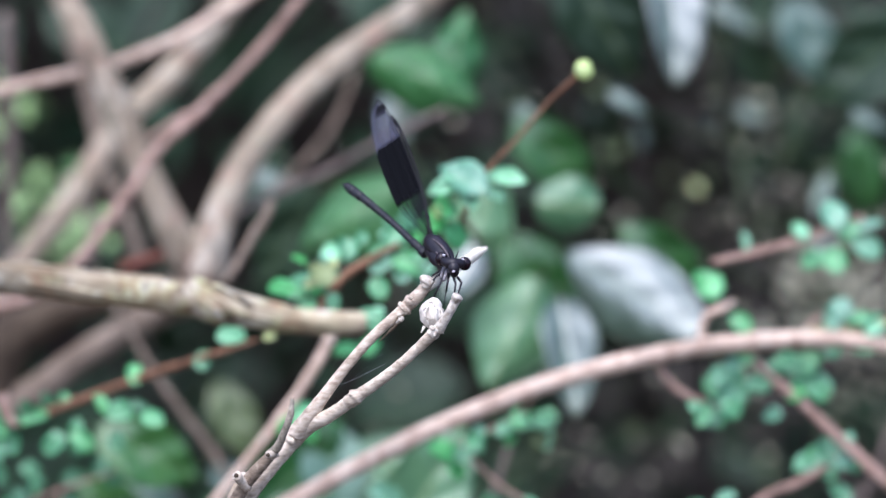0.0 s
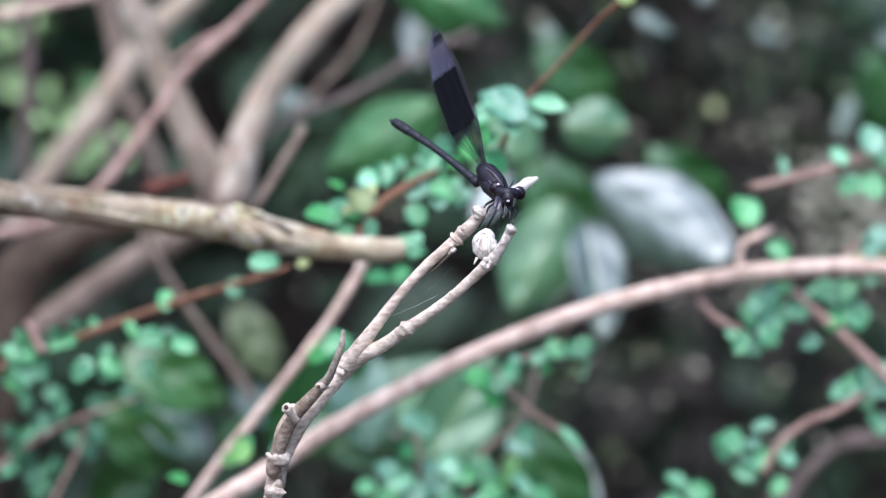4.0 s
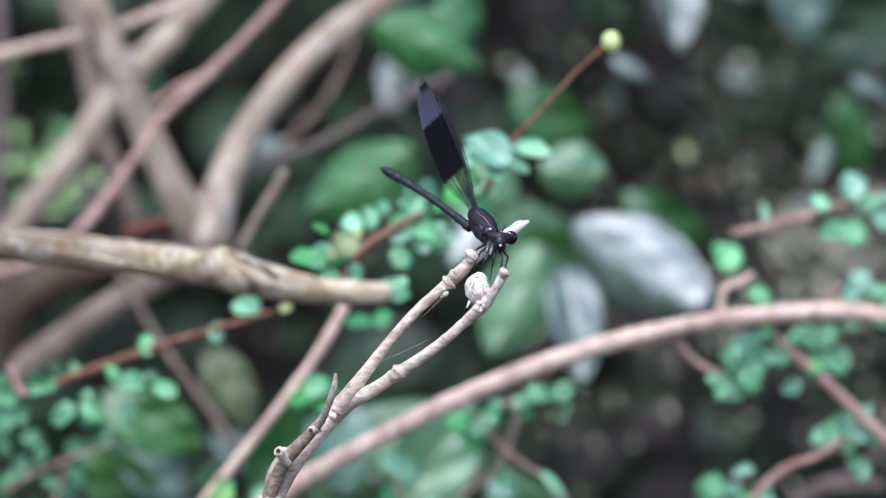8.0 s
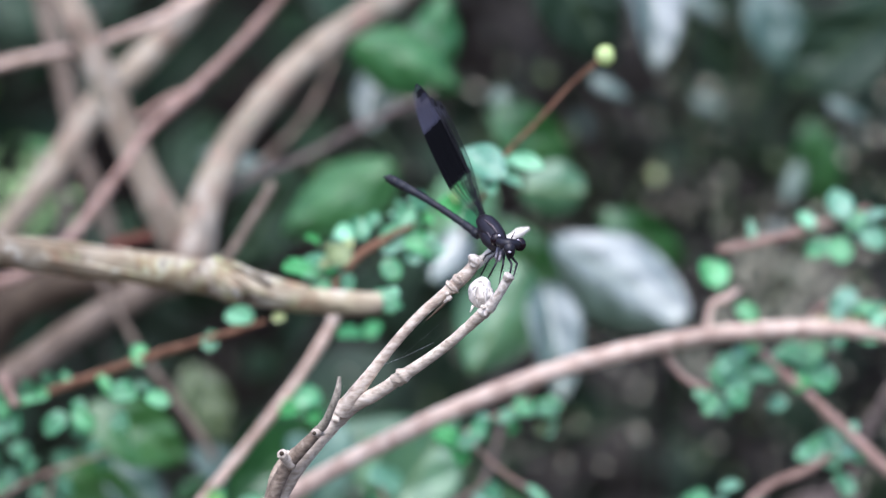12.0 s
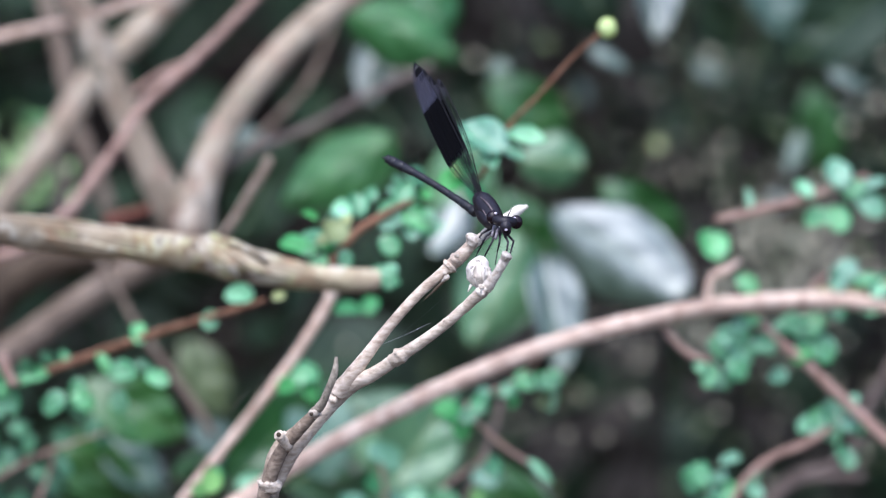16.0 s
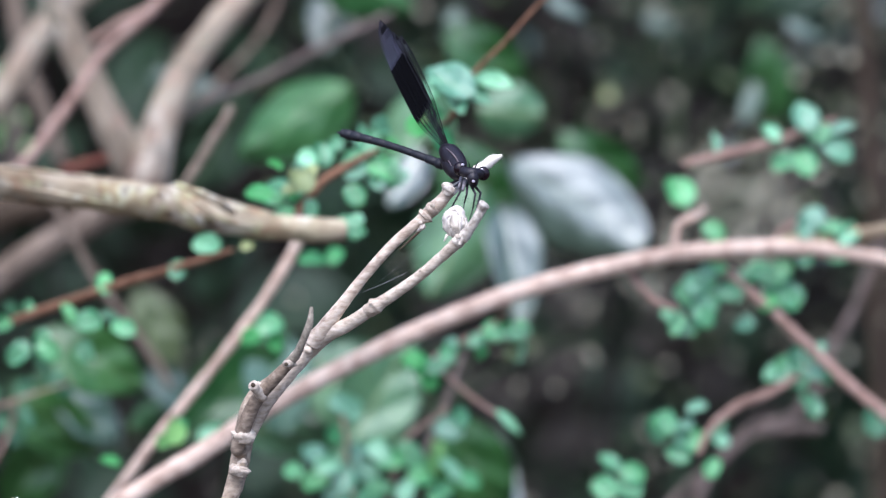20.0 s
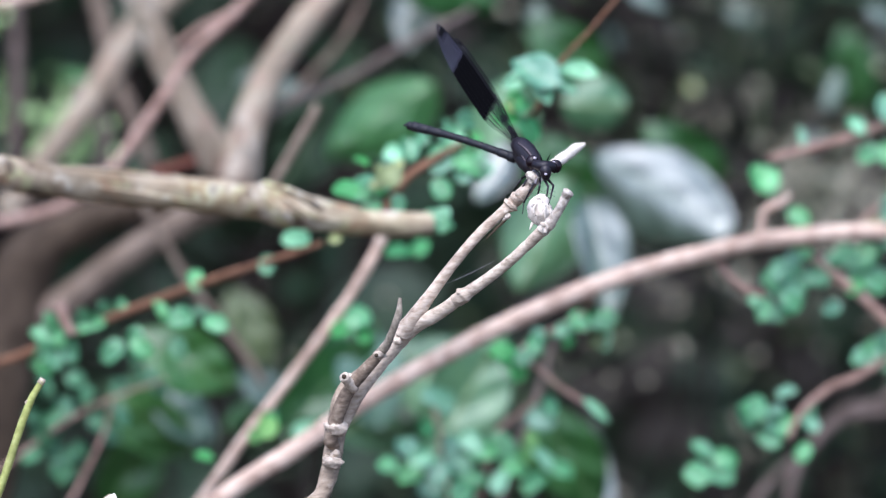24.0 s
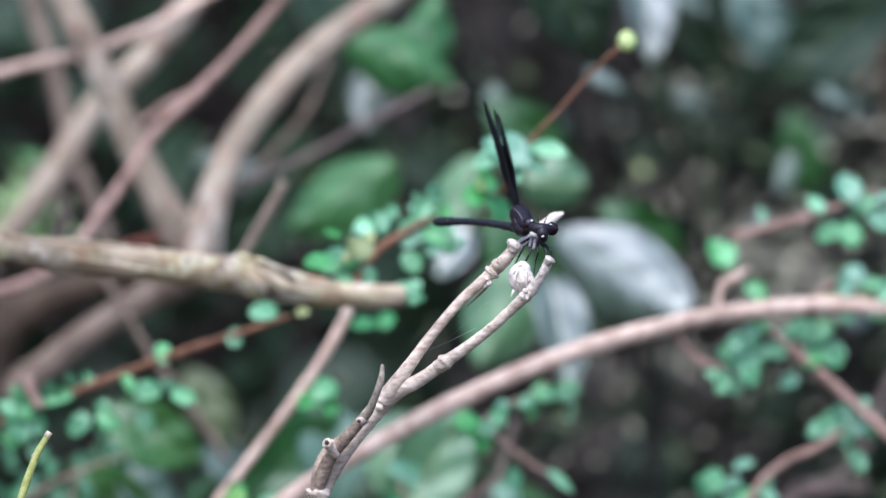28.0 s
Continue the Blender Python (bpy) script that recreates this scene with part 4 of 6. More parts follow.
for x in (((-0.0502, 0.2555, 0.8398), .0092, 30, 35, 0), ((-0.0552, 0.2546, 0.8365), .0080, 200, 30, 10), ((-0.0486, 0.2547, 0.8345), .0070, -60, 30, 0), ((-0.0380, 0.2642, 0.8579), .0086, 10, 45, 0), ((-0.0314, 0.2667, 0.8585), .0070, 60, 30, 10)):
    leaf(pink, *x, material="bright_leaf" if x[1] < 0.0088 else "small_leaf")
leaf(pink, (-0.0764, 0.2442, 0.8111), .0064, 60, 40, material="bright_leaf")
leaf(pink, (-0.0956, 0.2414, 0.8016), .0060, 160, 40, material="bright_leaf")
tuft = thing("leaf_tuft", (-0.0422, 0.2097, 0.8830), "tuft of small leaves on a rusty stem behind the dead branch", "sprig")
stem(tuft, "stalk", [(-0.0439, 0.1886, 0.8729), (-0.0405, 0.2043, 0.8803), (-0.0349, 0.2057, 0.8866), (-0.0285, 0.2068, 0.8905), (-0.0197, 0.2082, 0.8952)], [0.0011, 0.0013, 0.0014, 0.0012, 0.0006], "orange_stem", 10, 0.2, 200)
leaf(tuft, (-0.0532, 0.1939, 0.8839), .0088, 170, 35, material="bright_leaf")
for x in (((-0.0355, 0.2119, 0.8932), .0080, 100, 30, 0), ((-0.0276, 0.1993, 0.8752), .0084, -20, 35, 0), ((-0.0223, 0.2233, 0.8953), .0086, 60, 30, 0), ((-0.0182, 0.2224, 0.8881), .0100, -20, 40, 0), ((-0.0262, 0.2107, 0.8820), .0078, -60, 30, 0),
          ((-0.0467, 0.1984, 0.8778), .0078, 200, 35, 0), ((-0.0256, 0.2269, 0.8876), .0078, 190, 30, 0), ((-0.0387, 0.1972, 0.8795), .0066, -90, 30, 0), ((-0.0312, 0.2227, 0.8954), .006, 120, 30, 0), ((-0.0266, 0.2222, 0.8903), .0075, 60, 30, 0), ((-0.0498, 0.1989, 0.8823), .0078, 170, 30, 0), ((-0.0267, 0.1941, 0.8742), .0074, -80, 20, 0)):
    leaf(tuft, *x)
for x in (((-0.0417, 0.1922, 0.8877), .0092, 120, 40, 0), ((-0.0443, 0.1927, 0.8856), .0060, 190, 30, 0), ((-0.0389, 0.1948, 0.8896), .0055, 60, 30, 0)):
    leaf(tuft, *x, material="yellow_leaf")
def fill(owner, spots, n, spread, sizes, materials, seed, ups=(20, 55)):
    """More leaves of a tuft, set about the given places."""
    r = random.Random(seed)
    for _ in range(n):
        c = Vector(r.choice(spots)) + Vector((r.gauss(0, spread), r.gauss(0, spread * 0.6), r.gauss(0, spread)))
        leaf(owner, c, r.uniform(*sizes), r.uniform(0, 360), r.uniform(*ups), r.uniform(-20, 20), material=r.choice(materials))


fill(tuft, [(-0.0453, 0.2048, 0.8851), (-0.0374, 0.2113, 0.8909), (-0.0295, 0.2220, 0.8906), (-0.0215, 0.2278, 0.8916), (-0.0182, 0.2221, 0.8865), (-0.0260, 0.1995, 0.8760)], 26, 0.0035, (.0045, .0080), ["small_leaf", "mint_leaf", "bright_leaf", "small_leaf"], 21)
fill(arch, [(0.0743, 0.2652, 0.8502), (0.0709, 0.2619, 0.8439), (0.0862, 0.2700, 0.8496), (0.1000, 0.2771, 0.8504), (0.1064, 0.2716, 0.8266), (0.0795, 0.2667, 0.8080), (0.0678, 0.2656, 0.8065)], 24, 0.0035, (.0055, .0088), ["frost_leaf", "small_leaf", "mint_leaf"], 22)
fill(sprig, [(-0.0950, 0.2304, 0.8435), (-0.1070, 0.2407, 0.8430), (-0.1173, 0.2462, 0.8341), (-0.1290, 0.2498, 0.8378), (-0.1421, 0.2472, 0.8331), (-0.1357, 0.2494, 0.8378)], 14, 0.0030, (.0055, .0080), ["shaded_small_leaf", "small_leaf"], 23, (-10, 25))
fill(low, [(-0.1438, 0.2913, 0.8042), (-0.1286, 0.2926, 0.8058), (-0.1186, 0.2946, 0.8141), (-0.1437, 0.2893, 0.7924)], 10, 0.0045, (.0050, .0080), ["shaded_small_leaf"], 24, (-15, 20))
mid = thing("hanging_sprig", (0.0080, 0.2594, 0.8360), "small hanging sprig with green leaves and a bare brown tip", "sprig")
stem(mid, "stalk", [(0.0202, 0.2433, 0.8509), (0.0130, 0.2651, 0.8377), (0.0030, 0.2637, 0.8328), (-0.0036, 0.2624, 0.8280), (0.0014, 0.2619, 0.8230), (0.0080, 0.2615, 0.8172), (0.0171, 0.2611, 0.8114)], [0.0005, 0.0006, 0.0006, 0.0007, 0.0007, 0.0007, 0.0006], "red_bark", 10, 0.15, 200)
for x in (((0.0214, 0.2655, 0.8365), .0082, 20, 35, 0), ((0.0139, 0.2630, 0.8371), .0082, 120, 35, 0), ((0.0089, 0.2612, 0.8343), .0074, 200, 35, 0), ((-0.0002, 0.2579, 0.8302), .0070, 70, 35, 0), ((-0.0060, 0.2569, 0.8262), .0080, 200, 30, 0), ((0.0047, 0.2604, 0.8123), .0078, 60, 30, 0)):
    leaf(mid, *x)
for x in (((-0.0094, 0.2551, 0.8290), .0080, 160, 35, 0), ((-0.0052, 0.2545, 0.8236), .0070, -70, 30, 0)):
    leaf(mid, *x, material="bright_leaf")
leaf(mid, (0.0184, 0.2581, 0.8109), .0110, -42, 35, 0, "oval", "mint_leaf", width=0.55)
leaf(mid, (0.0206, 0.2655, 0.8309), .0085, 20, 25, material="olive_leaf")
bush = thing("low_bush", (-0.0249, 0.2870, 0.7900), "low bush of small pale green leaves under the arching branch", "bush")
stem(bush, "stalk", [(-0.0159, 0.1236, -0.2023), (-0.0231, 0.2843, 0.7734), (-0.0249, 0.2870, 0.7900), (-0.0275, 0.2896, 0.8067), (-0.0293, 0.2908, 0.8151)], [0.0014, 0.0008, 0.0007, 0.0006, 0.0004], "red_bark", 8, 0.15, 200)
stem(bush, "stalk", [(-0.0214, 0.2834, 0.7667), (-0.0131, 0.2872, 0.7866), (-0.0098, 0.2897, 0.8000), (0.0037, 0.2922, 0.8099)], [0.0008, 0.0007, 0.0006, 0.0004], "red_bark", 8, 0.15, 200)
for c, size, material, turn in (((-0.0270, 0.2760, 0.8124), 0.0115, "frost_leaf", -30), ((-0.0300, 0.2820, 0.8036), 0.0075, "bright_leaf", 60), ((-0.0362, 0.2880, 0.7969), 0.0095, "frost_leaf", 120), ((-0.0319, 0.2790, 0.7951), 0.0090, "frost_leaf", 20), ((-0.0233, 0.2850, 0.7978), 0.0090, "frost_leaf", 80), ((-0.0171, 0.2760, 0.7997), 0.0095, "frost_leaf", -40), ((-0.0133, 0.2820, 0.7953), 0.0085, "small_leaf", 10), ((-0.0209, 0.2880, 0.7915), 0.0090, "frost_leaf", 150), ((-0.0272, 0.2790, 0.7909), 0.0095, "frost_leaf", -70), ((-0.0356, 0.2850, 0.7888), 0.0090, "small_leaf", 200), ((-0.0424, 0.2760, 0.7937), 0.0080, "small_leaf", 160), ((0.0037, 0.2820, 0.8056), 0.0098, "frost_leaf", -20), ((0.0005, 0.2880, 0.7983), 0.0065, "lime_leaf", 95), ((-0.0011, 0.2790, 0.7955), 0.0065, "lime_leaf", 80), ((-0.0076, 0.2850, 0.7968), 0.0115, "shaded_small_leaf", 130), ((0.0038, 0.2760, 0.7942), 0.0085, "frost_leaf", -50), ((-0.0044, 0.2820, 0.7913), 0.0090, "small_leaf", 180), ((0.0102, 0.2880, 0.7893), 0.0085, "small_leaf", -10), ((-0.0664, 0.2790, 0.8038), 0.0085, "frost_leaf", 10), ((-0.0170, 0.2850, 0.7876), 0.0095, "small_leaf", 0), ((-0.0089, 0.2760, 0.7880), 0.0090, "frost_leaf", 70), ((0.0014, 0.2820, 0.7860), 0.0095, "small_leaf", 40), ((-0.0288, 0.2880, 0.7840), 0.0095, "frost_leaf", -20), ((-0.0206, 0.2790, 0.7843), 0.0090, "small_leaf", 210)):
    leaf(bush, c, size, turn, 38, 0, material=material)
fill(mid, [(0.0130, 0.2629, 0.8363), (0.0206, 0.2653, 0.8360), (-0.0052, 0.2561, 0.8272), (0.0014, 0.2592, 0.8310)], 16, 0.0025, (.0045, .0075), ["small_leaf", "bright_leaf", "mint_leaf"], 26)
right = thing("twig_of_leaves", (0.0933, 0.2806, 0.8862), "reddish twig with blue-green round leaves", "sprig")
stem(right, "stalk", [(0.0709, 0.2782, 0.8823), (0.0823, 0.2790, 0.8849), (0.0941, 0.2804, 0.8877), (0.1059, 0.2818, 0.8916), (0.1163, 0.2830, 0.8956)], [0.0010, 0.0013, 0.0013, 0.0011, 0.0006], "red_bark", 10, 0.15, 160)
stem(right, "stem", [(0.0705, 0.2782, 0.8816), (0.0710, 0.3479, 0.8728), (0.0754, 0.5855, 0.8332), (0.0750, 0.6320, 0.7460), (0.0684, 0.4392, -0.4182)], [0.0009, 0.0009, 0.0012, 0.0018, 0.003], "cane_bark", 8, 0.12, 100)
for c, size, turn, shape, material, width in (((0.1070, 0.2800, 0.8969), 0.0118, 105, "oval", "frost_leaf", 1.1), ((0.0970, 0.2800, 0.8918), 0.0092, 125, "oval", "frost_leaf", 0.9), ((0.0805, 0.2800, 0.8888), 0.0078, 100, "oval", "frost_leaf", 0.7), ((0.1169, 0.2800, 0.8870), 0.0105, -30, "round", "frost_leaf", 1.0), ((0.1071, 0.2800, 0.8830), 0.0100, -60, "round", "small_leaf", 1.0), ((0.1008, 0.2800, 0.8827), 0.0080, 200, "round", "small_leaf", 1.0), ((0.1116, 0.2800, 0.8917), 0.0075, 40, "round", "small_leaf", 1.0), ((0.1182, 0.2800, 0.8934), 0.0080, 20, "oval", "mint_leaf", 1.0)):
    leaf(right, c, size, turn, 38, 0, shape, material, width=width)
for c, size, turn in (((0.1058, 0.2760, 0.8677), 0.0090, 80), ((0.1105, 0.2760, 0.8626), 0.0085, -30), ((0.1159, 0.2760, 0.8596), 0.0088, 200), ((0.1185, 0.2760, 0.8653), 0.0092, 40), ((0.1085, 0.2760, 0.8707), 0.0080, 120), ((0.1138, 0.2760, 0.8673), 0.0085, 10), ((0.0930, 0.2760, 0.8537), 0.0095, 150), ((0.0989, 0.2760, 0.8543), 0.0095, 60), ((0.1022, 0.2760, 0.8476), 0.0090, -40), ((0.0972, 0.2760, 0.8473), 0.0085, 200), ((0.0709, 0.2760, 0.8474), 0.0090, 160), ((0.0847, 0.2760, 0.8482), 0.0088, 20), ((0.0772, 0.2760, 0.8437), 0.0090, -60), ((0.1020, 0.2760, 0.8250), 0.0110, 100), ((0.1057, 0.2760, 0.8279), 0.0095, 40), ((0.0982, 0.2760, 0.8237), 0.0090, 200)):
    leaf(arch, c, size, turn, 35, 0, material="mint_leaf" if turn % 40 == 0 else "small_leaf")
leaf(pink, (-0.0768, 0.2350, 0.8109), .0085, 70, 40, material="lime_leaf", label="fresh yellow-green leaf")
leaf(pink, (-0.0801, 0.2350, 0.8083), .0060, 200, 30, material="lime_leaf", label="fresh yellow-green leaf")
blade = thing("green_shoot", (-0.1285, -0.0138, 0.8577), "thin yellow-green cut plant stem", "shoot")
stem(blade, "stalk", [(-0.1898, -0.1526, 0.0434), (-0.1729, -0.0681, 0.5477), (-0.1577, -0.0284, 0.7812), (-0.1477, -0.0222, 0.8147), (-0.1391, -0.0181, 0.8362), (-0.1349, -0.0158, 0.8483), (-0.1323, -0.0146, 0.8544), (-0.1299, -0.0138, 0.8584)], [0.0022, 0.0018, 0.0014, 0.0011, 0.0010, 0.0010, 0.0009, 0.0008], "green_stem", 10, 0.12, 300)
stem(blade, "spur", [(-0.1326, -0.0147, 0.8537), (-0.1340, -0.0149, 0.8532)], [0.0009, 0.0004], "twig_bark", 8, 0.1, 300)
stem(blade, "tip", [(-0.1303, -0.0139, 0.8578), (-0.1295, -0.0136, 0.8590)], [0.0009, 0.0008], "twig_bark", 8, 0.1, 300, "dry brown cut tip")

# ---- broad leaves behind, on added near-black stems ----
CANES = []
for k in range(9):
    r = random.Random(60 + k)
    x = -0.155 + 0.04 * k
    pts = [(x + r.uniform(-0.035, 0.035), 0.66 + r.uniform(-0.03, 0.03), z) for z in (-0.03, 0.25, 0.5, 0.66, 0.78, 0.90, 1.02, 1.15)]
    shrub_k = thing("broad_leaved_shrub", pts[0], "dark slender-stemmed shrub with broad glossy leaves", "shrub", "broad-leaved shrubs in the shade")
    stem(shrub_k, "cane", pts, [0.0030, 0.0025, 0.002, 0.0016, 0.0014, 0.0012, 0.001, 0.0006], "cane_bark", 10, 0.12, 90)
    CANES.append((shrub_k, [p for p, _ in glide(pts, 12)]))


def broad(centre, size, turn, up, side, material, label, shape="oval", width=1.0, fold=2):
    """A broad leaf of the shrub whose stem is nearest, on a stalk that reaches back to that stem."""
    x = Vector((math.cos(radians(turn)), 0, math.sin(radians(turn)))) * size * 0.5
    base = Vector(centre) - x * 0.98
    owner, end = min(((o, p) for o, line in CANES for p in line), key=lambda q: (q[1] - base + Vector((0, 0, 0.03))).length)
    blade = leaf(owner, centre, size, turn, up, side, shape, material, "blade", label, width, fold)
    o = ORIGIN[owner]
    bm = bmesh.new()
    tube(bm, [base - o, base - x * 0.12 + Vector((0, 0.012, -0.002)) - o, (base - x * 0.2).lerp(end, 0.5) + Vector((0, 0.02, 0)) - o, end - o], [0.0007, 0.0008, 0.0009, 0.0012], 8)
    bm.transform(blade.matrix_basis.inverted())
    part("stalk", bm, M["stalk_green"], blade)


broad((-0.0412, 0.4250, 0.8838), 0.0425, -150, 14, -6, "green_leaf", "broad mid-green glossy leaf", "oval", 0.86, 3)
broad((-0.0199, 0.4700, 0.9256), 0.0414, -24, 14, 6, "green_leaf", "broad green leaf in the shade", "oval", 0.80, 3)
broad((-0.0103, 0.4900, 0.9327), 0.0324, 78, 14, 0, "green_leaf", "broad green leaf in the shade", "oval", 0.80, 3)
broad((-0.0302, 0.5000, 0.9118), 0.0263, -102, 30, 0, "dull_gloss", "greyish leaf mirroring the sky", "oval", 0.85, 5)
broad((0.0275, 0.4200, 0.8877), 0.0213, -4, 0, 0, "sage_leaf", "round grey-green leaf in the shrub", "round", 1.12, 3)
broad((0.0488, 0.4150, 0.8595), 0.0521, -30, 15, -4, "glossy_leaf", "large glossy leaf mirroring the white sky", "blunt", 0.88, 4)
broad((0.0101, 0.4050, 0.8480), 0.0412, -116, 16, 5, "sage_leaf", "long hanging green leaf", "oval", 1.00, 3)
broad((0.0275, 0.4000, 0.8409), 0.0411, -81, 27, 10, "glossy_leaf", "hanging leaf with a pale sheen", "oval", 0.68, 6)
broad((0.0187, 0.4235, 0.8603), .040, -60, 4, 0, "big_leaf", "dark green leaf behind the glossy ones", "oval", 1.0)
broad((-0.0064, 0.4000, 0.8688), 0.0230, -119, 30, -6, "glossy_leaf", "pale shining leaf behind the twig", "oval", 0.80, 4)
broad((-0.0022, 0.4254, 0.8803), .036, 250, 12, 0, "sage_leaf", "grey-green leaf behind the shoot", "oval", 0.9, 3)
broad((0.0621, 0.4900, 0.9419), 0.0432, -84, 27, 16, "glossy_leaf", "glossy leaf with a pale sheen", "oval", 0.72, 6)
broad((0.0383, 0.5100, 0.9433), 0.0490, -60, 4, 0, "shaded_hedge_leaf", "very dark broad glossy leaf", "oval", 0.90, 2)
broad((0.0129, 0.5000, 0.9057), 0.0238, -84, 30, 0, "dull_gloss", "narrow grey-blue leaf hanging down", "oval", 0.60, 5)
broad((0.0222, 0.4810, 0.8995), .034, -40, 4, 0, "big_leaf", "dark green leaf in deep shade", "oval", 0.9)
broad((0.0468, 0.4550, 0.9189), 0.0149, -30, 30, 0, "dull_gloss", "small leaf shining in the thicket", "oval", 0.85, 5)
broad((0.0586, 0.4481, 0.8697), .034, -30, 4, 0, "big_leaf", "edge of a dark green leaf", "oval", 0.7)
broad((0.0738, 0.6600, 0.8733), 0.0055, -42, 30, 0, "scrap_leaf", "small olive leaf in the thicket", "round", 1.10, 2)
broad((0.0953, 0.6417, 0.9189), .036, -40, -10, 0, "shaded_hedge_leaf", "grey leaf in deep shade", "oval", 0.7)
broad((0.1121, 0.6041, 0.9304), .034, -65, 16, 0, "grey_leaf", "leaf faintly shining in the thicket", "oval", 0.9)
broad((0.1143, 0.5400, 0.8813), 0.0174, -112, 30, 0, "dull_gloss", "small leaf shining in the thicket", "oval", 0.60, 5)
broad((0.1304, 0.5150, 0.9082), 0.0163, -25, 30, 0, "dull_gloss", "small leaf shining in the thicket", "oval", 0.80, 5)
broad((0.1312, 0.5439, 0.9271), .050, 220, 4, 0, "shaded_hedge_leaf", "dark broad leaf in deep shade", "oval", 0.9)
broad((0.1357, 0.6982, 0.8754), .034, 100, -10, 0, "big_leaf", "dark broad leaf in deep shade", "oval", 0.8)
broad((-0.0856, 0.5000, 0.8079), .030, -62, 20, 0, "olive_leaf", "yellowish olive leaf in the shrub", "oval", 0.82)
broad((-0.1031, 0.3370, 0.8181), .036, -25, 16, 0, "big_leaf", "dark green leaf low in the shrub", "oval", 0.9)
broad((-0.1060, 0.3838, 0.7950), .026, -40, 24, 0, "grey_leaf", "bluish shining leaf low in the shrub", "oval", 0.9)
broad((-0.0784, 0.4066, 0.7986), .024, -30, 26, 0, "grey_leaf", "bluish shining leaf low in the shrub", "oval", 0.8)
broad((-0.0331, 0.4096, 0.7981), .056, 30, 10, 0, "sage_leaf", "broad blue-green leaf under the branch", "oval", 0.95, 5)
broad((-0.0466, 0.3699, 0.8091), .036, 100, 16, 0, "grey_leaf", "grey-green leaf under the branch", "oval", 0.9)
broad((-0.0159, 0.3510, 0.8050), .044, 60, 6, 0, "sage_leaf", "blue-green leaf under the branch", "oval", 0.9, 2)
broad((0.0158, 0.3696, 0.7814), .044, -50, 20, -8, "glossy_leaf", "large grey-green leaf with a sheen", "oval", 0.8, 4)
broad((-0.0206, 0.4000, 0.7969), 0.0373, -42, 30, 0, "sage_leaf", "broad blue-green leaf under the branch", "oval", 1.00, 5)
broad((0.0143, 0.3496, 0.7834), .040, -60, 4, 0, "big_leaf", "large dark leaf low in the shrub", "oval", 0.9)
broad((-0.1059, 0.4234, 0.7888), .028, -40, 30, 0, "glossy_leaf", "bluish shining leaf low in the shrub", "oval", 0.9)
broad((-0.1230, 0.3996, 0.7749), .034, 60, -12, 0, "big_leaf", "dark leaf low in the shrub", "oval", 0.9)
broad((-0.0590, 0.3686, 0.8066), .046, 50, 4, 0, "big_leaf", "dark leaf low in the shrub", "oval", 0.9)
broad((-0.1167, 0.3827, 0.7930), .034, 140, -12, 0, "big_leaf", "dark leaf low in the shrub", "oval", 0.9)
broad((-0.0657, 0.4705, 0.8724), .040, 240, 0, 0, "shaded_hedge_leaf", "dark green leaf in deep shade", "oval", 0.9)
broad((0.1250, 0.7500, 0.9109), 0.0091, -41, 30, 0, "dull_gloss", "small leaf shining in the thicket", "oval", 0.90, 5)
broad((0.0951, 0.7000, 0.8973), 0.0125, -28, 26, 0, "dull_gloss", "small leaf shining in the thicket", "oval", 0.90, 5)
broad((0.0845, 0.6000, 0.9398), 0.0188, -32, 18, 0, "dull_gloss", "grey-green leaf in the thicket", "oval", 0.80, 5)
broad((-0.1028, 0.4000, 0.7929), 0.0197, -51, 30, 0, "dull_gloss", "bluish shining leaf low in the shrub", "oval", 0.90, 5)
broad((-0.0386, 0.4100, 0.7939), 0.0165, -41, 30, 0, "dull_gloss", "bluish shining leaf low in the shrub", "oval", 0.80, 5)
broad((-0.0885, 0.4200, 0.7901), 0.0140, 40, 14, 0, "green_leaf", "broad green leaf low in the shrub", "oval", 0.90, 3)
broad((-0.1093, 0.4000, 0.8083), 0.0304, 21, 10, 0, "green_leaf", "broad green leaf low in the shrub", "oval", 0.80, 3)
broad((0.0186, 0.4200, 0.7785), 0.0154, -21, 10, 0, "green_leaf", "broad green leaf low in the shrub", "oval", 0.90, 3)
broad((-0.0770, 0.5200, 0.8867), 0.0280, 161, 14, 0, "dull_gloss", "greyish leaf between the limbs", "oval", 0.60, 5)
broad((-0.1469, 0.6000, 0.8841), 0.0160, -30, 10, 0, "green_leaf", "green leaf behind the trunk", "oval", 0.90, 3)

# ---- the dark thicket behind, and unseen foliage added overhead for shade ----
def thicket(name, label, n, place, size, material, seed):
    """Many leaves in one mesh."""
    r = random.Random(seed)
    src = leaf_mesh("src", "oval", (0.25, 0.0), 0.2, 0.5, 5, 1)
    base = np.array([v.co[:] for v in src.vertices])
    quads = [tuple(p.vertices) for p in src.polygons]
    bpy.data.meshes.remove(src)
    verts, faces = [], []
    for _ in range(n):
        c = place(r)
        e = Euler((r.uniform(-0.9, 0.9), r.uniform(-0.9, 0.9), r.uniform(0, 6.3))).to_matrix()
        if r.random() < 0.6:
            e = Euler((r.uniform(0.5, 1.5), 0, r.uniform(-0.9, 0.9))).to_matrix() @ Euler((0, 0, r.uniform(0, 6.3))).to_matrix()
        s = r.uniform(*size)
        o = len(verts)
        verts.extend((base @ np.array(e).T * s + np.array(c)).tolist())
        faces.extend(tuple(o + k for k in q) for q in quads)
    mesh = bpy.data.meshes.new(name)
    mesh.from_pydata(verts, [], faces)
    mesh.materials.append(M[material])
    return tagged(new(name, mesh), label, "foliage", kind="stuff")


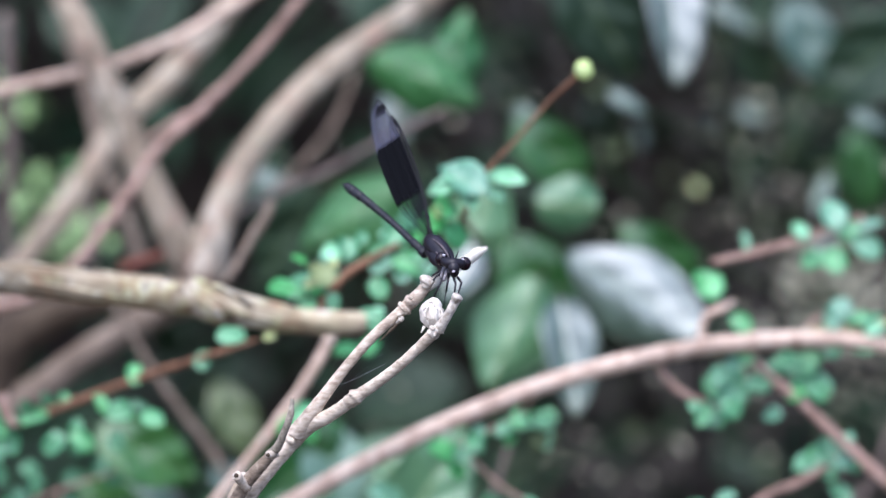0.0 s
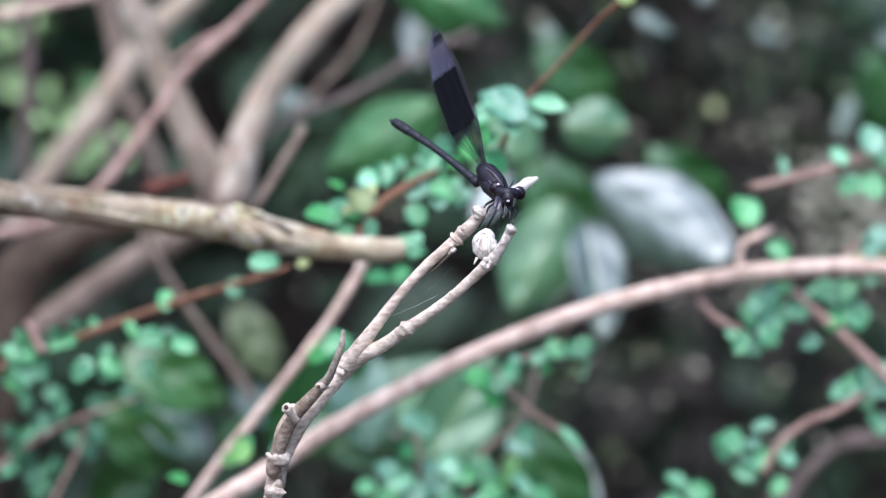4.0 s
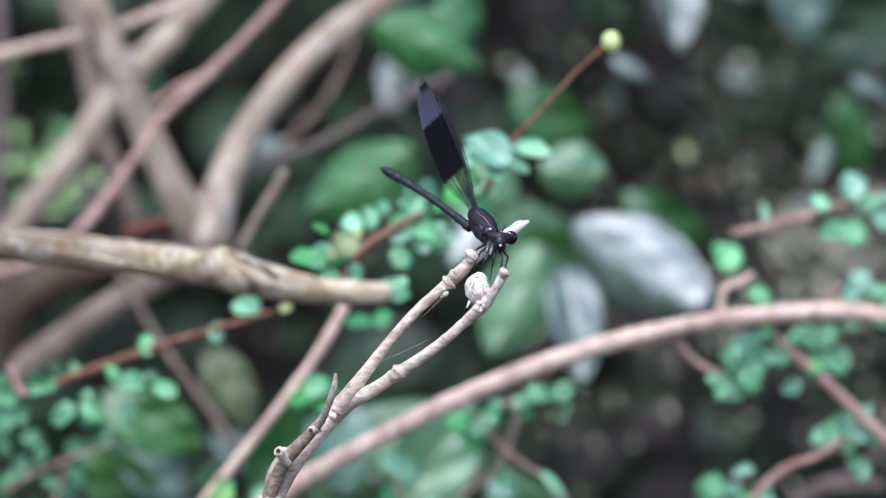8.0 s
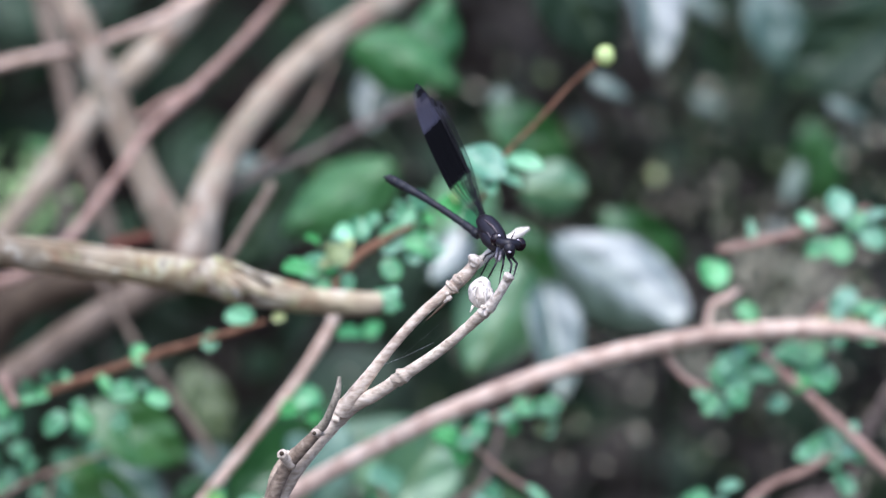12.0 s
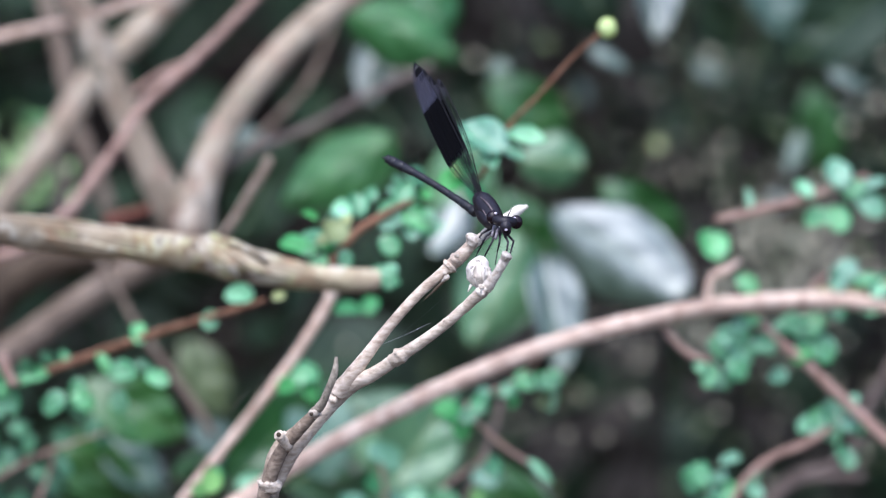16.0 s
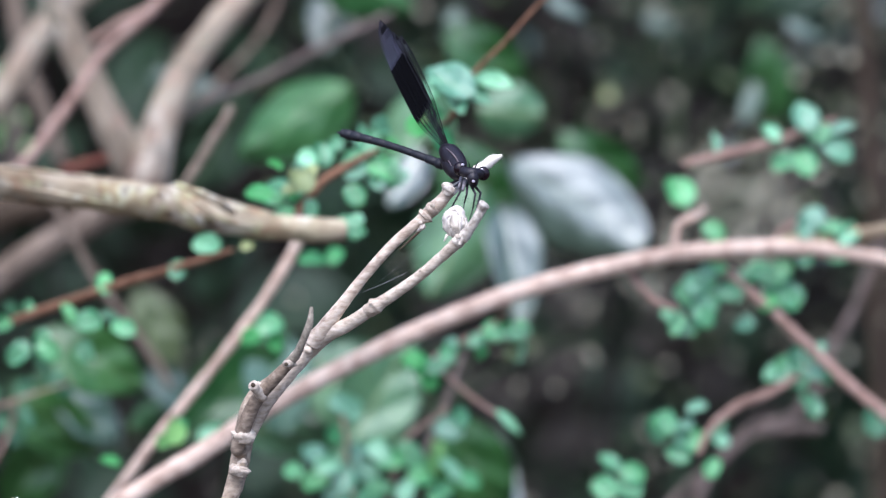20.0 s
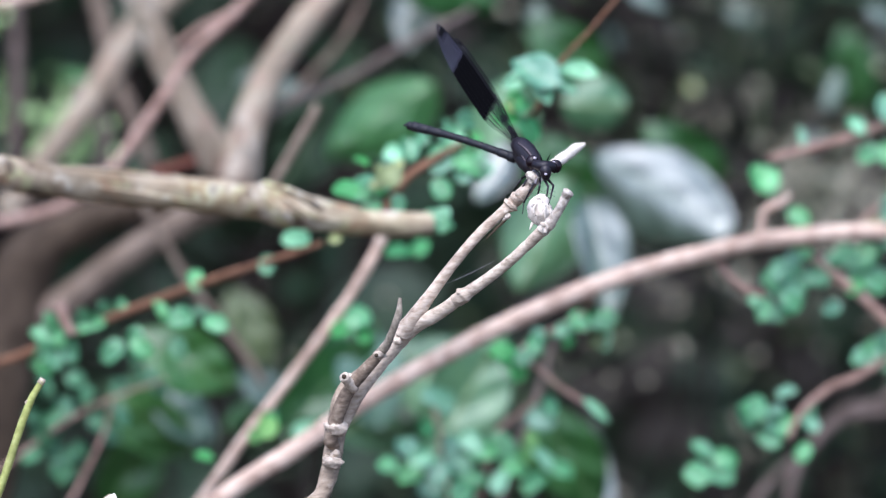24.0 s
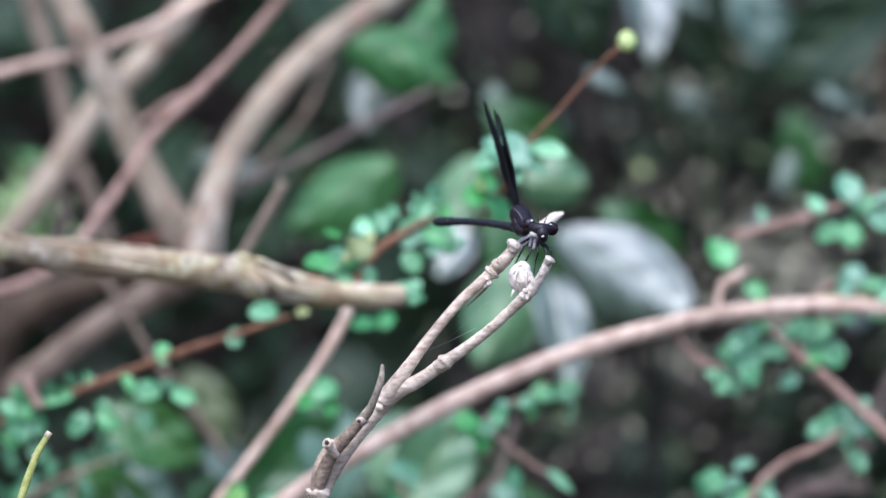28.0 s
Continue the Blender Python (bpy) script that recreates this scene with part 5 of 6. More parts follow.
thicket("thicket", "dark shaded leaves deep in the thicket", 1700, lambda r: (r.uniform(-0.7, 0.7), r.uniform(0.75, 1.5), r.uniform(0.35, 1.45)), (0.02, 0.05), "shaded_hedge_leaf", 1)
thicket("leaf_litter", "near-black brown leaves filling the dark of the thicket", 1100, lambda r: (r.uniform(-0.02, 0.7), r.uniform(0.8, 1.5), r.uniform(0.35, 1.4)), (0.02, 0.05), "dark_brown_leaf", 2)
# out of view; added so the depth behind the shrubs stays dark
thicket("canopy", "unseen foliage added to shade the thicket", 3000, lambda r: (r.uniform(-1.6, 1.6), r.uniform(0.75, 3.0), r.uniform(1.35, 2.0)), (0.05, 0.10), "shaded_hedge_leaf", 3)
# dark sheet added to close the unlit depth behind the thicket
bm = bmesh.new()
bmesh.ops.create_grid(bm, x_segments=60, y_segments=30, size=1.0)
for v in bm.verts:
    x, y = v.co.x * 2.5, v.co.y
    v.co = Vector((x, 1.75 + 0.15 * noise.noise(Vector((x * 2, y * 3, 0))) + 0.25 * x * x * -0.3, 1.0 + y * 1.15 + 0.05))
mesh = bpy.data.meshes.new("bank")
bm.to_mesh(mesh)
bm.free()
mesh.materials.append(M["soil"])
tagged(new("earth_bank", mesh), "dark backing sheet added behind the shrubs", "bank", kind="structure")
thicket("bank_leaves", "near-black leaves in front of the dark backing sheet", 2500, lambda r: (r.uniform(-1.2, 1.2), r.uniform(1.5, 1.75), r.uniform(0.2, 1.9)), (0.03, 0.07), "shaded_hedge_leaf", 4)
# small leaves and pale scraps stand in for glints and haze of light
thicket("far_glints", "small olive leaves standing in for glints in the thicket", 420, lambda r: (r.uniform(-0.05, 0.36), r.uniform(0.75, 1.35), r.uniform(0.66, 1.08)), (0.004, 0.009), "olive_leaf", 9)
thicket("dry_bits", "small pale scraps standing in for glints in the thicket", 650, lambda r: (r.uniform(-0.1, 0.42), r.uniform(0.7, 1.3), r.uniform(0.62, 1.1)), (0.003, 0.006), "glint_scrap", 14)
thicket("pale_scraps", "pale scraps painting a part of the thicket as lit", 250, lambda r: (r.uniform(0.07, 0.24), r.uniform(0.65, 1.1), r.uniform(0.755, 0.925)), (0.003, 0.006), "glint_scrap", 15)
thicket("hazy_scraps", "pale scraps painted as haze behind the leafy twig", 110, lambda r: (r.gauss(0.126, 0.013), r.uniform(0.66, 0.85), r.gauss(0.826, 0.010)), (0.003, 0.007), "glint_scrap", 17)
thicket("light_flecks", "tiny pale scraps painted as light flecks low in the thicket", 90, lambda r: (r.uniform(0.02, 0.20), r.uniform(0.6, 0.9), r.uniform(0.745, 0.86)), (0.0022, 0.0042), "glint_scrap", 19)
thicket("shining_leaves", "small wet leaves mirroring the sky in the thicket", 60, lambda r: (r.uniform(0.03, 0.3), r.uniform(0.6, 1.1), r.uniform(0.74, 1.06)), (0.005, 0.011), "glossy_leaf", 12)
spray_spots = [(-0.1890, 0.7695, 0.8894), (-0.1780, 0.7666, 0.8669), (-0.1608, 0.7152, 0.8564), (-0.1901, 0.8149, 0.8572), (-0.1894, 0.8161, 0.8638), (-0.1852, 0.8233, 0.9055), (-0.1668, 0.7643, 0.8487), (-0.1662, 0.7646, 0.8500), (-0.1909, 0.8195, 0.8854), (-0.1468, 0.5500, 0.8698), (-0.1512, 0.5600, 0.8715), (-0.1378, 0.5600, 0.8674)]
thicket("lit_sprays", "yellow-green leaves painted pale as if lit behind the trunk", 60, lambda r: Vector(r.choice(spray_spots)) + Vector((r.gauss(0, 0.006), r.uniform(-0.02, 0.02), r.gauss(0, 0.006))), (0.006, 0.011), "pale_leaf", 6)

# ---- the damselfly ----
def wing_mesh(length, chord, hind):
    """One wing in its own plane, root at the origin, tip along +x, leading edge at +y; membrane, band and veins."""
    bm = bmesh.new()
    n = 26
    def edges(u):
        stalk = min(1.0, max(0.0, (u - 0.02) / (0.36 if hind else 0.48)))
        full = 0.17 + 0.83 * (3 * stalk ** 2 - 2 * stalk ** 3)
        end = math.sqrt(max(0.0, 1 - max(0.0, (u - 0.52) / 0.48) ** 2.2))
        half = chord * full
        return 0.36 * half * (0.25 + 0.75 * end), -0.64 * half * end
    cols = []
    for i in range(n + 1):
        u = i / n
        top, low = edges(u)
        z = 0.0006 * math.sin(u * 3.0)
        sweep = 0.040 * u * u * length if hind else 0.0
        cols.append([bm.verts.new((u * length, sweep + low + (top - low) * k / 6, z + 0.00004 * (k % 2))) for k in range(7)])
    for a, b in zip(cols, cols[1:]):
        for k in range(6):
            bm.faces.new((a[k], b[k], b[k + 1], a[k + 1]))
    # veins: narrow ridges along the rows of the membrane
    for k, r in ((6, 0.00020), (5, 0.00013), (4, 0.00009), (3, 0.00008), (2, 0.00008), (1, 0.00007)):
        way = -1 if k == 6 else 1
        for lift in (0.00010, -0.00010):
            row = [bm.verts.new((c[k].co.x, c[k].co.y + way * r, c[k].co.z + lift)) for c in cols]
            for i in range(n):
                f = bm.faces.new((cols[i][k], cols[i + 1][k], row[i + 1], row[i]))
                f.material_index = 1
    # the dark cell near the tip
    for f in bm.faces:
        c = f.calc_center_median()
        if f.material_index == 0 and 0.915 < c.x / length < 0.975 and c.y > (0.0006 if hind else 0.0):
            f.material_index = 1
    mesh = bpy.data.meshes.new("wing")
    bm.to_mesh(mesh)
    bm.free()
    mesh.materials.append(M["wing_hind"] if hind else M["wing_fore"])
    mesh.materials.append(M["vein"])
    return mesh


def abdomen_mesh():
    pts, radii = [], []
    lengths = (0.0020, 0.0036, 0.0044, 0.0046, 0.0046, 0.0044, 0.0040, 0.0030, 0.0020, 0.0014)
    x = 0.0
    for k, seg in enumerate(lengths):
        base = (0.00135, 0.00112, 0.00098, 0.00094, 0.00094, 0.00098, 0.00108, 0.00124, 0.00130, 0.00112)[k]
        for u, q in ((0.02, 0.86), (0.10, 1.0), (0.5, 0.97), (0.9, 1.02), (0.985, 0.9)):
            pts.append((x + u * seg, 0, 0.0007 * math.sin(math.pi * (x + u * seg) / 0.0344)))
            radii.append(base * q)
        x += seg
    bm = bmesh.new()
    tube(bm, pts, radii, 12, straight=True)
    for s in (-1, 1):
        tube(bm, [(x - 0.0004, s * 0.0005, 0), (x + 0.0007, s * 0.0008, 0.0001), (x + 0.0014, s * 0.0004, 0)], [0.0003, 0.00028, 0.00008], 6)
    return bm


def damselfly():
    bug = new("damselfly")
    bug.matrix_basis = pose(-0.00549, 0.02201, 0.89983, 0.00, -0.00, 0.00)
    tagged(bug, "black damselfly with dark-banded smoky wings perched on the twig", "damselfly")
    ORIGIN[bug] = Vector((0, 0, 0))
    body = bmesh.new()
    tube(body, [(-0.00257, 0.00457, 0.00107), (-0.00156, 0.00266, 0.00140), (-0.00056, 0.00062, 0.00088), (0.00044, -0.00153, -0.00019), (0.00158, -0.00420, -0.00150), (0.00243, -0.00683, -0.00237), (0.00328, -0.00886, -0.00274)],
         [0.0006, 0.0020, 0.0026, 0.0027, 0.0025, 0.0018, 0.0011], 14)
    tube(body, [(-0.00185, 0.00177, -0.00080), (-0.00013, -0.00239, -0.00210), (0.00158, -0.00605, -0.00345), (0.00242, -0.00767, -0.00442)], [0.0012, 0.0022, 0.0022, 0.0010], 12)
    thorax = part("thorax", body, M["chitin"], bug)
    for a, b in (((-0.00126, -0.00172, 0.00240), (0.00243, -0.00821, -0.00152)), ((-0.00212, -0.00006, 0.00052), (0.00073, -0.00751, -0.00273))):
        bm = bmesh.new()
        tube(bm, [a, (Vector(a) + Vector(b)) / 2 + Vector((0.0002, -0.0012, 0.0004)), b], [0.00012, 0.00022, 0.00012], 6)
        part("thorax_stripe", bm, M["stripe"], thorax, "faint pale line on the thorax")
    abdomen = part("abdomen", abdomen_mesh(), M["abdomen"], thorax)
    wings = []
    for name, length, chord, hind in (("forewing", 0.0358, 0.0054, False), ("forewing", 0.0358, 0.0054, False), ("hindwing", 0.0418, 0.0084, True), ("hindwing", 0.0418, 0.0084, True)):
        w = new(name, wing_mesh(length, chord, hind))
        w.parent = thorax
        w["label"] = "smoky wing with a broad black band" if hind else "clear smoky wing with a dark tip spot"
        wings.append(w)
    bm = bmesh.new()
    tube(bm, [(0.00243, -0.00390, 0.00921), (0.00384, -0.00694, 0.00867), (0.00539, -0.00788, 0.00848), (0.00693, -0.00677, 0.00836), (0.00821, -0.00367, 0.00818)], [0.0010, 0.0013, 0.0015, 0.0013, 0.0010], 10)
    tube(bm, [(0.00539, -0.00679, 0.00893), (0.00552, -0.00855, 0.00741), (0.00566, -0.00825, 0.00611), (0.00566, -0.00687, 0.00526)], [0.0013, 0.0015, 0.0012, 0.0005], 10)
    tube(bm, [(0.00412, -0.00083, 0.00861), (0.00525, -0.00484, 0.00845)], [0.0009, 0.0011], 8)
    head = part("head", bm, M["chitin"], bug)
    for at in ((0.00243, -0.00490, 0.00931), (0.00821, -0.00469, 0.00815)):
        bm = bmesh.new()
        ball(bm, at, (0.00165, 0.0015, 0.00175))
        part("eye", bm, M["eye"], head, "glossy dark compound eye")
    bm = bmesh.new()
    tube(bm, [(0.00496, -0.01005, 0.00658), (0.00608, -0.00997, 0.00657)], [0.0006, 0.0006], 8)
    part("labrum", bm, M["eye"], head, "glossy dark upper lip")
    # pale balls painted as glints where the eyes and lip catch light
    for at, r in (((0.00300, -0.00650, 0.01046), 0.00042), ((0.00764, -0.00637, 0.00931), 0.00042), ((0.00552, -0.01059, 0.00678), 0.00040)):
        bm = bmesh.new()
        ball(bm, at, (r, r * 0.6, r * 0.8), 0.2, 900, 8, 6)
        part("pale_spot", bm, M["pale_spot"], head, "small painted glint on the dark head")
    for s, (a, b) in enumerate((((0.00468, -0.00767, 0.01001), (0.00413, -0.01041, 0.01212)), ((0.00609, -0.00758, 0.01000), (0.00693, -0.01022, 0.01210)))):
        bm = bmesh.new()
        tube(bm, [a, (Vector(a) + Vector(b)) / 2, b], [0.0002, 0.00012, 0.00005], 5)
        part("antenna", bm, M["chitin"], head)
    for path in ([(0.00383, -0.00172, 0.00643), (0.00073, -0.00627, 0.00478), (-0.00126, -0.00408, 0.00044), (-0.00182, -0.00430, -0.00067)],
                 [(0.00327, -0.00081, 0.00605), (0.00228, -0.00837, 0.00372), (0.00016, -0.00621, -0.00075), (-0.00027, -0.00670, -0.00353)],
                 [(0.00440, -0.00277, 0.00597), (0.00397, -0.01030, 0.00364), (0.00354, -0.00720, 0.00105), (0.00298, -0.00829, -0.00223)],
                 [(0.00496, -0.00278, 0.00569), (0.00608, -0.01115, 0.00373), (0.00551, -0.01029, -0.00003), (0.00466, -0.01131, -0.00275)],
                 [(0.00298, 0.00127, 0.00641), (-0.00000, 0.00378, 0.00445), (-0.00200, 0.00513, 0.00117), (-0.00271, 0.00481, -0.00051)],
                 [(0.00525, -0.00172, 0.00586), (0.00749, -0.00902, 0.00378), (0.00649, -0.01263, 0.00078), (0.00592, -0.01589, -0.00027)]):
        bm = bmesh.new()
        tube(bm, path[:2], [0.00042, 0.00028], 7)
        tube(bm, path[1:3], [0.00028, 0.00018], 7)
        tube(bm, path[2:], [0.00016, 0.00011], 6)
        p, q = Vector(path[1]), Vector(path[2])
        for k in range(5):
            at = p.lerp(q, 0.2 + 0.16 * k)
            side = Vector((0.0009 if k % 2 else -0.0009, -0.0004, -0.0005))
            tube(bm, [at, at + side], [0.00007, 0.00003], 4)
        part("leg", bm, M["chitin"], bug)
    for a, b in (((0.00299, -0.00273, 0.00682), (0.00214, -0.00570, 0.00458)), ((0.00383, -0.00476, 0.00646), (0.00299, -0.00823, 0.00427))):
        bm = bmesh.new()
        tube(bm, [a, b], [0.0006, 0.00035], 7)
        part("coxa", bm, M["pale_chitin"], bug, "whitish leg base")
    return bug, thorax, abdomen, wings, head


bug, thorax, abdomen, wings, head = damselfly()


def damselfly_moves():
    walk(bug, [
        (0, pose(-0.00565, 0.02197, 0.89964, 0.00, -0.00, 0.00)),
        (1, pose(-0.00550, 0.02190, 0.89920, 0.00, -0.00, 0.00)),
        (2, pose(-0.00465, 0.02206, 0.89977, 0.00, -0.00, 0.00)),
        (3, pose(-0.00497, 0.02207, 0.90000, 0.00, -0.00, 0.00)),
        (6, pose(-0.00549, 0.02201, 0.89983, 0.00, -0.00, 0.00)),
        (7, pose(-0.00519, 0.02208, 0.90013, 0.00, -0.00, 0.00)),
        (8, pose(-0.00543, 0.02200, 0.89973, 0.00, -0.00, 0.00)),
        (9, pose(-0.00505, 0.02201, 0.89964, 0.00, -0.00, 0.00)),
        (10, pose(-0.00502, 0.02208, 0.90004, 0.00, -0.00, 0.00)),
        (11, pose(-0.00458, 0.02205, 0.89973, 0.00, -0.00, 0.00)),
        (12, pose(-0.00400, 0.02203, 0.89936, 0.00, -0.00, 0.00)),
        (15, pose(-0.00378, 0.02200, 0.89910, 0.00, -0.00, 0.00)),
        (16, pose(-0.00439, 0.02204, 0.89956, 0.00, -0.00, 0.00)),
        (17, pose(-0.00473, 0.02205, 0.89977, 0.00, -0.00, 0.00)),
        (18, pose(-0.00456, 0.02190, 0.89882, 0.00, -0.00, 0.00)),
        (19, pose(-0.00555, 0.02172, 0.89811, 0.00, -0.00, 0.00)),
        (20, pose(-0.00665, 0.02180, 0.89906, 0.00, -0.00, 0.00)),
        (21, pose(-0.00699, 0.02170, 0.89858, 0.00, -0.00, 0.00)),
        (23.5, pose(-0.00870, 0.02151, 0.89814, 0.00, -0.00, 0.00)),
        (24, pose(-0.00946, 0.02143, 0.89800, 0.00, -0.00, 0.00)),
        (24.5, pose(-0.00746, 0.02157, 0.89802, 0.00, -0.00, 0.00)),
        (25, pose(-0.00632, 0.02164, 0.89796, 0.00, -0.00, 0.00)),
        (25.5, pose(-0.00602, 0.02154, 0.89723, 0.00, -0.00, 0.00)),
        (26, pose(-0.00451, 0.02167, 0.89739, 0.00, -0.00, 0.00)),
        (26.5, pose(-0.00368, 0.02165, 0.89689, 0.00, -0.00, 0.00)),
        (27, pose(-0.00556, 0.02158, 0.89727, 0.00, -0.00, 0.00)),
        (27.5, pose(-0.00548, 0.02163, 0.89755, 0.00, -0.00, 0.00)),
        (28, pose(-0.00518, 0.02179, 0.89837, 0.00, -0.00, 0.00))])
    walk(thorax, [
        (0, pose(0.00084, 0.00796, 0.01093, -0.49, 3.35, 7.40)),
        (1, pose(0.00084, 0.00796, 0.01093, -0.32, 3.73, 7.33)),
        (2, pose(0.00084, 0.00796, 0.01093, -0.43, 3.49, 6.59)),
        (3, pose(0.00084, 0.00796, 0.01093, -0.51, 3.20, 6.23)),
        (6, pose(0.00084, 0.00796, 0.01093, -2.22, 2.14, 4.89)),
        (7, pose(0.00084, 0.00796, 0.01093, -1.32, 1.80, 4.12)),
        (8, pose(0.00084, 0.00796, 0.01093, -0.82, 1.18, 3.33)),
        (9, pose(0.00084, 0.00796, 0.01093, -0.86, 0.96, 2.67)),
        (10, pose(0.00084, 0.00796, 0.01093, -1.48, 0.47, 1.83)),
        (11, pose(0.00084, 0.00796, 0.01093, -2.20, 0.61, 1.24)),
        (12, pose(0.00084, 0.00796, 0.01093, -0.55, 0.11, 0.67)),
        (15, pose(0.00084, 0.00796, 0.01093, 0.47, -0.74, -1.25)),
        (16, pose(0.00084, 0.00796, 0.01093, -0.36, -0.71, -1.63)),
        (17, pose(0.00084, 0.00796, 0.01093, -0.78, -0.66, -2.50)),
        (18, pose(0.00084, 0.00796, 0.01093, 1.06, -1.14, -2.73)),
        (19, pose(0.00084, 0.00796, 0.01093, 3.28, -2.20, -2.88)),
        (20, pose(0.00084, 0.00796, 0.01093, -2.58, -2.43, -4.55)),
        (21, pose(0.00084, 0.00796, 0.01093, -2.65, -3.34, -3.74)),
        (23.5, pose(0.00084, 0.00796, 0.01093, 0.94, -3.54, -2.23)),
        (24, pose(0.00084, 0.00796, 0.01093, 0.91, -4.02, -1.84)),
        (24.5, pose(0.00084, 0.00796, 0.01093, -0.86, -4.89, -6.53)),
        (25, pose(0.00084, 0.00796, 0.01093, -3.67, -5.31, -10.65)),
        (25.5, pose(0.00084, 0.00796, 0.01093, -3.53, -5.74, -13.09)),
        (26, pose(0.00084, 0.00796, 0.01093, -9.13, -3.78, -15.39)),
        (26.5, pose(0.00084, 0.00796, 0.01093, -10.44, -1.26, -15.23)),
        (27, pose(0.00084, 0.00796, 0.01093, -9.06, -2.76, -15.44)),
        (27.5, pose(0.00084, 0.00796, 0.01093, -7.59, -7.28, -15.60)),
        (28, pose(0.00084, 0.00796, 0.01093, -8.13, -7.46, -15.67))])
    walk(abdomen, [
        (0, pose(-0.00229, 0.00378, -0.00209, 3.72, -25.76, 127.93)),
        (1, pose(-0.00229, 0.00378, -0.00209, 4.20, -24.10, 126.43)),
        (2, pose(-0.00229, 0.00378, -0.00209, 2.91, -23.33, 129.56)),
        (3, pose(-0.00229, 0.00378, -0.00209, 3.05, -22.18, 129.02)),
        (6, pose(-0.00229, 0.00378, -0.00209, 1.79, -23.08, 132.37)),
        (7, pose(-0.00229, 0.00378, -0.00209, 1.87, -20.99, 131.97)),
        (8, pose(-0.00229, 0.00378, -0.00209, 2.14, -21.60, 131.31)),
        (9, pose(-0.00229, 0.00378, -0.00209, 0.99, -20.96, 134.32)),
        (10, pose(-0.00229, 0.00378, -0.00209, 0.46, -21.85, 135.75)),
        (11, pose(-0.00229, 0.00378, -0.00209, 0.46, -22.05, 135.77)),
        (12, pose(-0.00229, 0.00378, -0.00209, 0.21, -21.95, 136.42)),
        (15, pose(-0.00229, 0.00378, -0.00209, 0.54, -20.06, 135.49)),
        (16, pose(-0.00229, 0.00378, -0.00209, 0.40, -20.51, 135.89)),
        (17, pose(-0.00229, 0.00378, -0.00209, 0.03, -20.78, 136.89)),
        (18, pose(-0.00229, 0.00378, -0.00209, -0.68, -18.32, 138.90)),
        (19, pose(-0.00229, 0.00378, -0.00209, -2.02, -18.54, 142.69)),
        (20, pose(-0.00229, 0.00378, -0.00209, -1.91, -13.26, 143.11)),
        (21, pose(-0.00229, 0.00378, -0.00209, -2.05, -13.49, 143.53)),
        (23.5, pose(-0.00229, 0.00378, -0.00209, -0.54, -12.32, 138.76)),
        (24, pose(-0.00229, 0.00378, -0.00209, -2.33, -14.71, 144.21)),
        (24.5, pose(-0.00229, 0.00378, -0.00209, -2.70, -13.80, 145.55)),
        (25, pose(-0.00229, 0.00378, -0.00209, -3.38, -13.13, 147.89)),
        (25.5, pose(-0.00229, 0.00378, -0.00209, -3.08, -10.03, 147.80)),
        (26, pose(-0.00229, 0.00378, -0.00209, 0.59, -8.52, 134.81)),
        (26.5, pose(-0.00229, 0.00378, -0.00209, 1.36, -5.75, 131.53)),
        (27, pose(-0.00229, 0.00378, -0.00209, 0.44, -4.30, 135.11)),
        (27.5, pose(-0.00229, 0.00378, -0.00209, -1.67, -9.10, 143.02)),
        (28, pose(-0.00229, 0.00378, -0.00209, -1.16, -9.87, 141.09))])
    walk(head, [(0, pose(0.00000, 0.00000, 0.00000, 0.00, -0.00, 0.00)), (24.5, pose(0.00000, 0.00000, 0.00000, 0.00, -0.00, 0.00)), (25.5, pose(-0.00056, 0.00011, 0.00112, 0.00, -0.00, 0.00)), (26, pose(-0.00056, 0.00013, 0.00126, 0.00, -0.00, 0.00)), (28, pose(-0.00028, 0.00009, 0.00084, 0.00, -0.00, 0.00))])
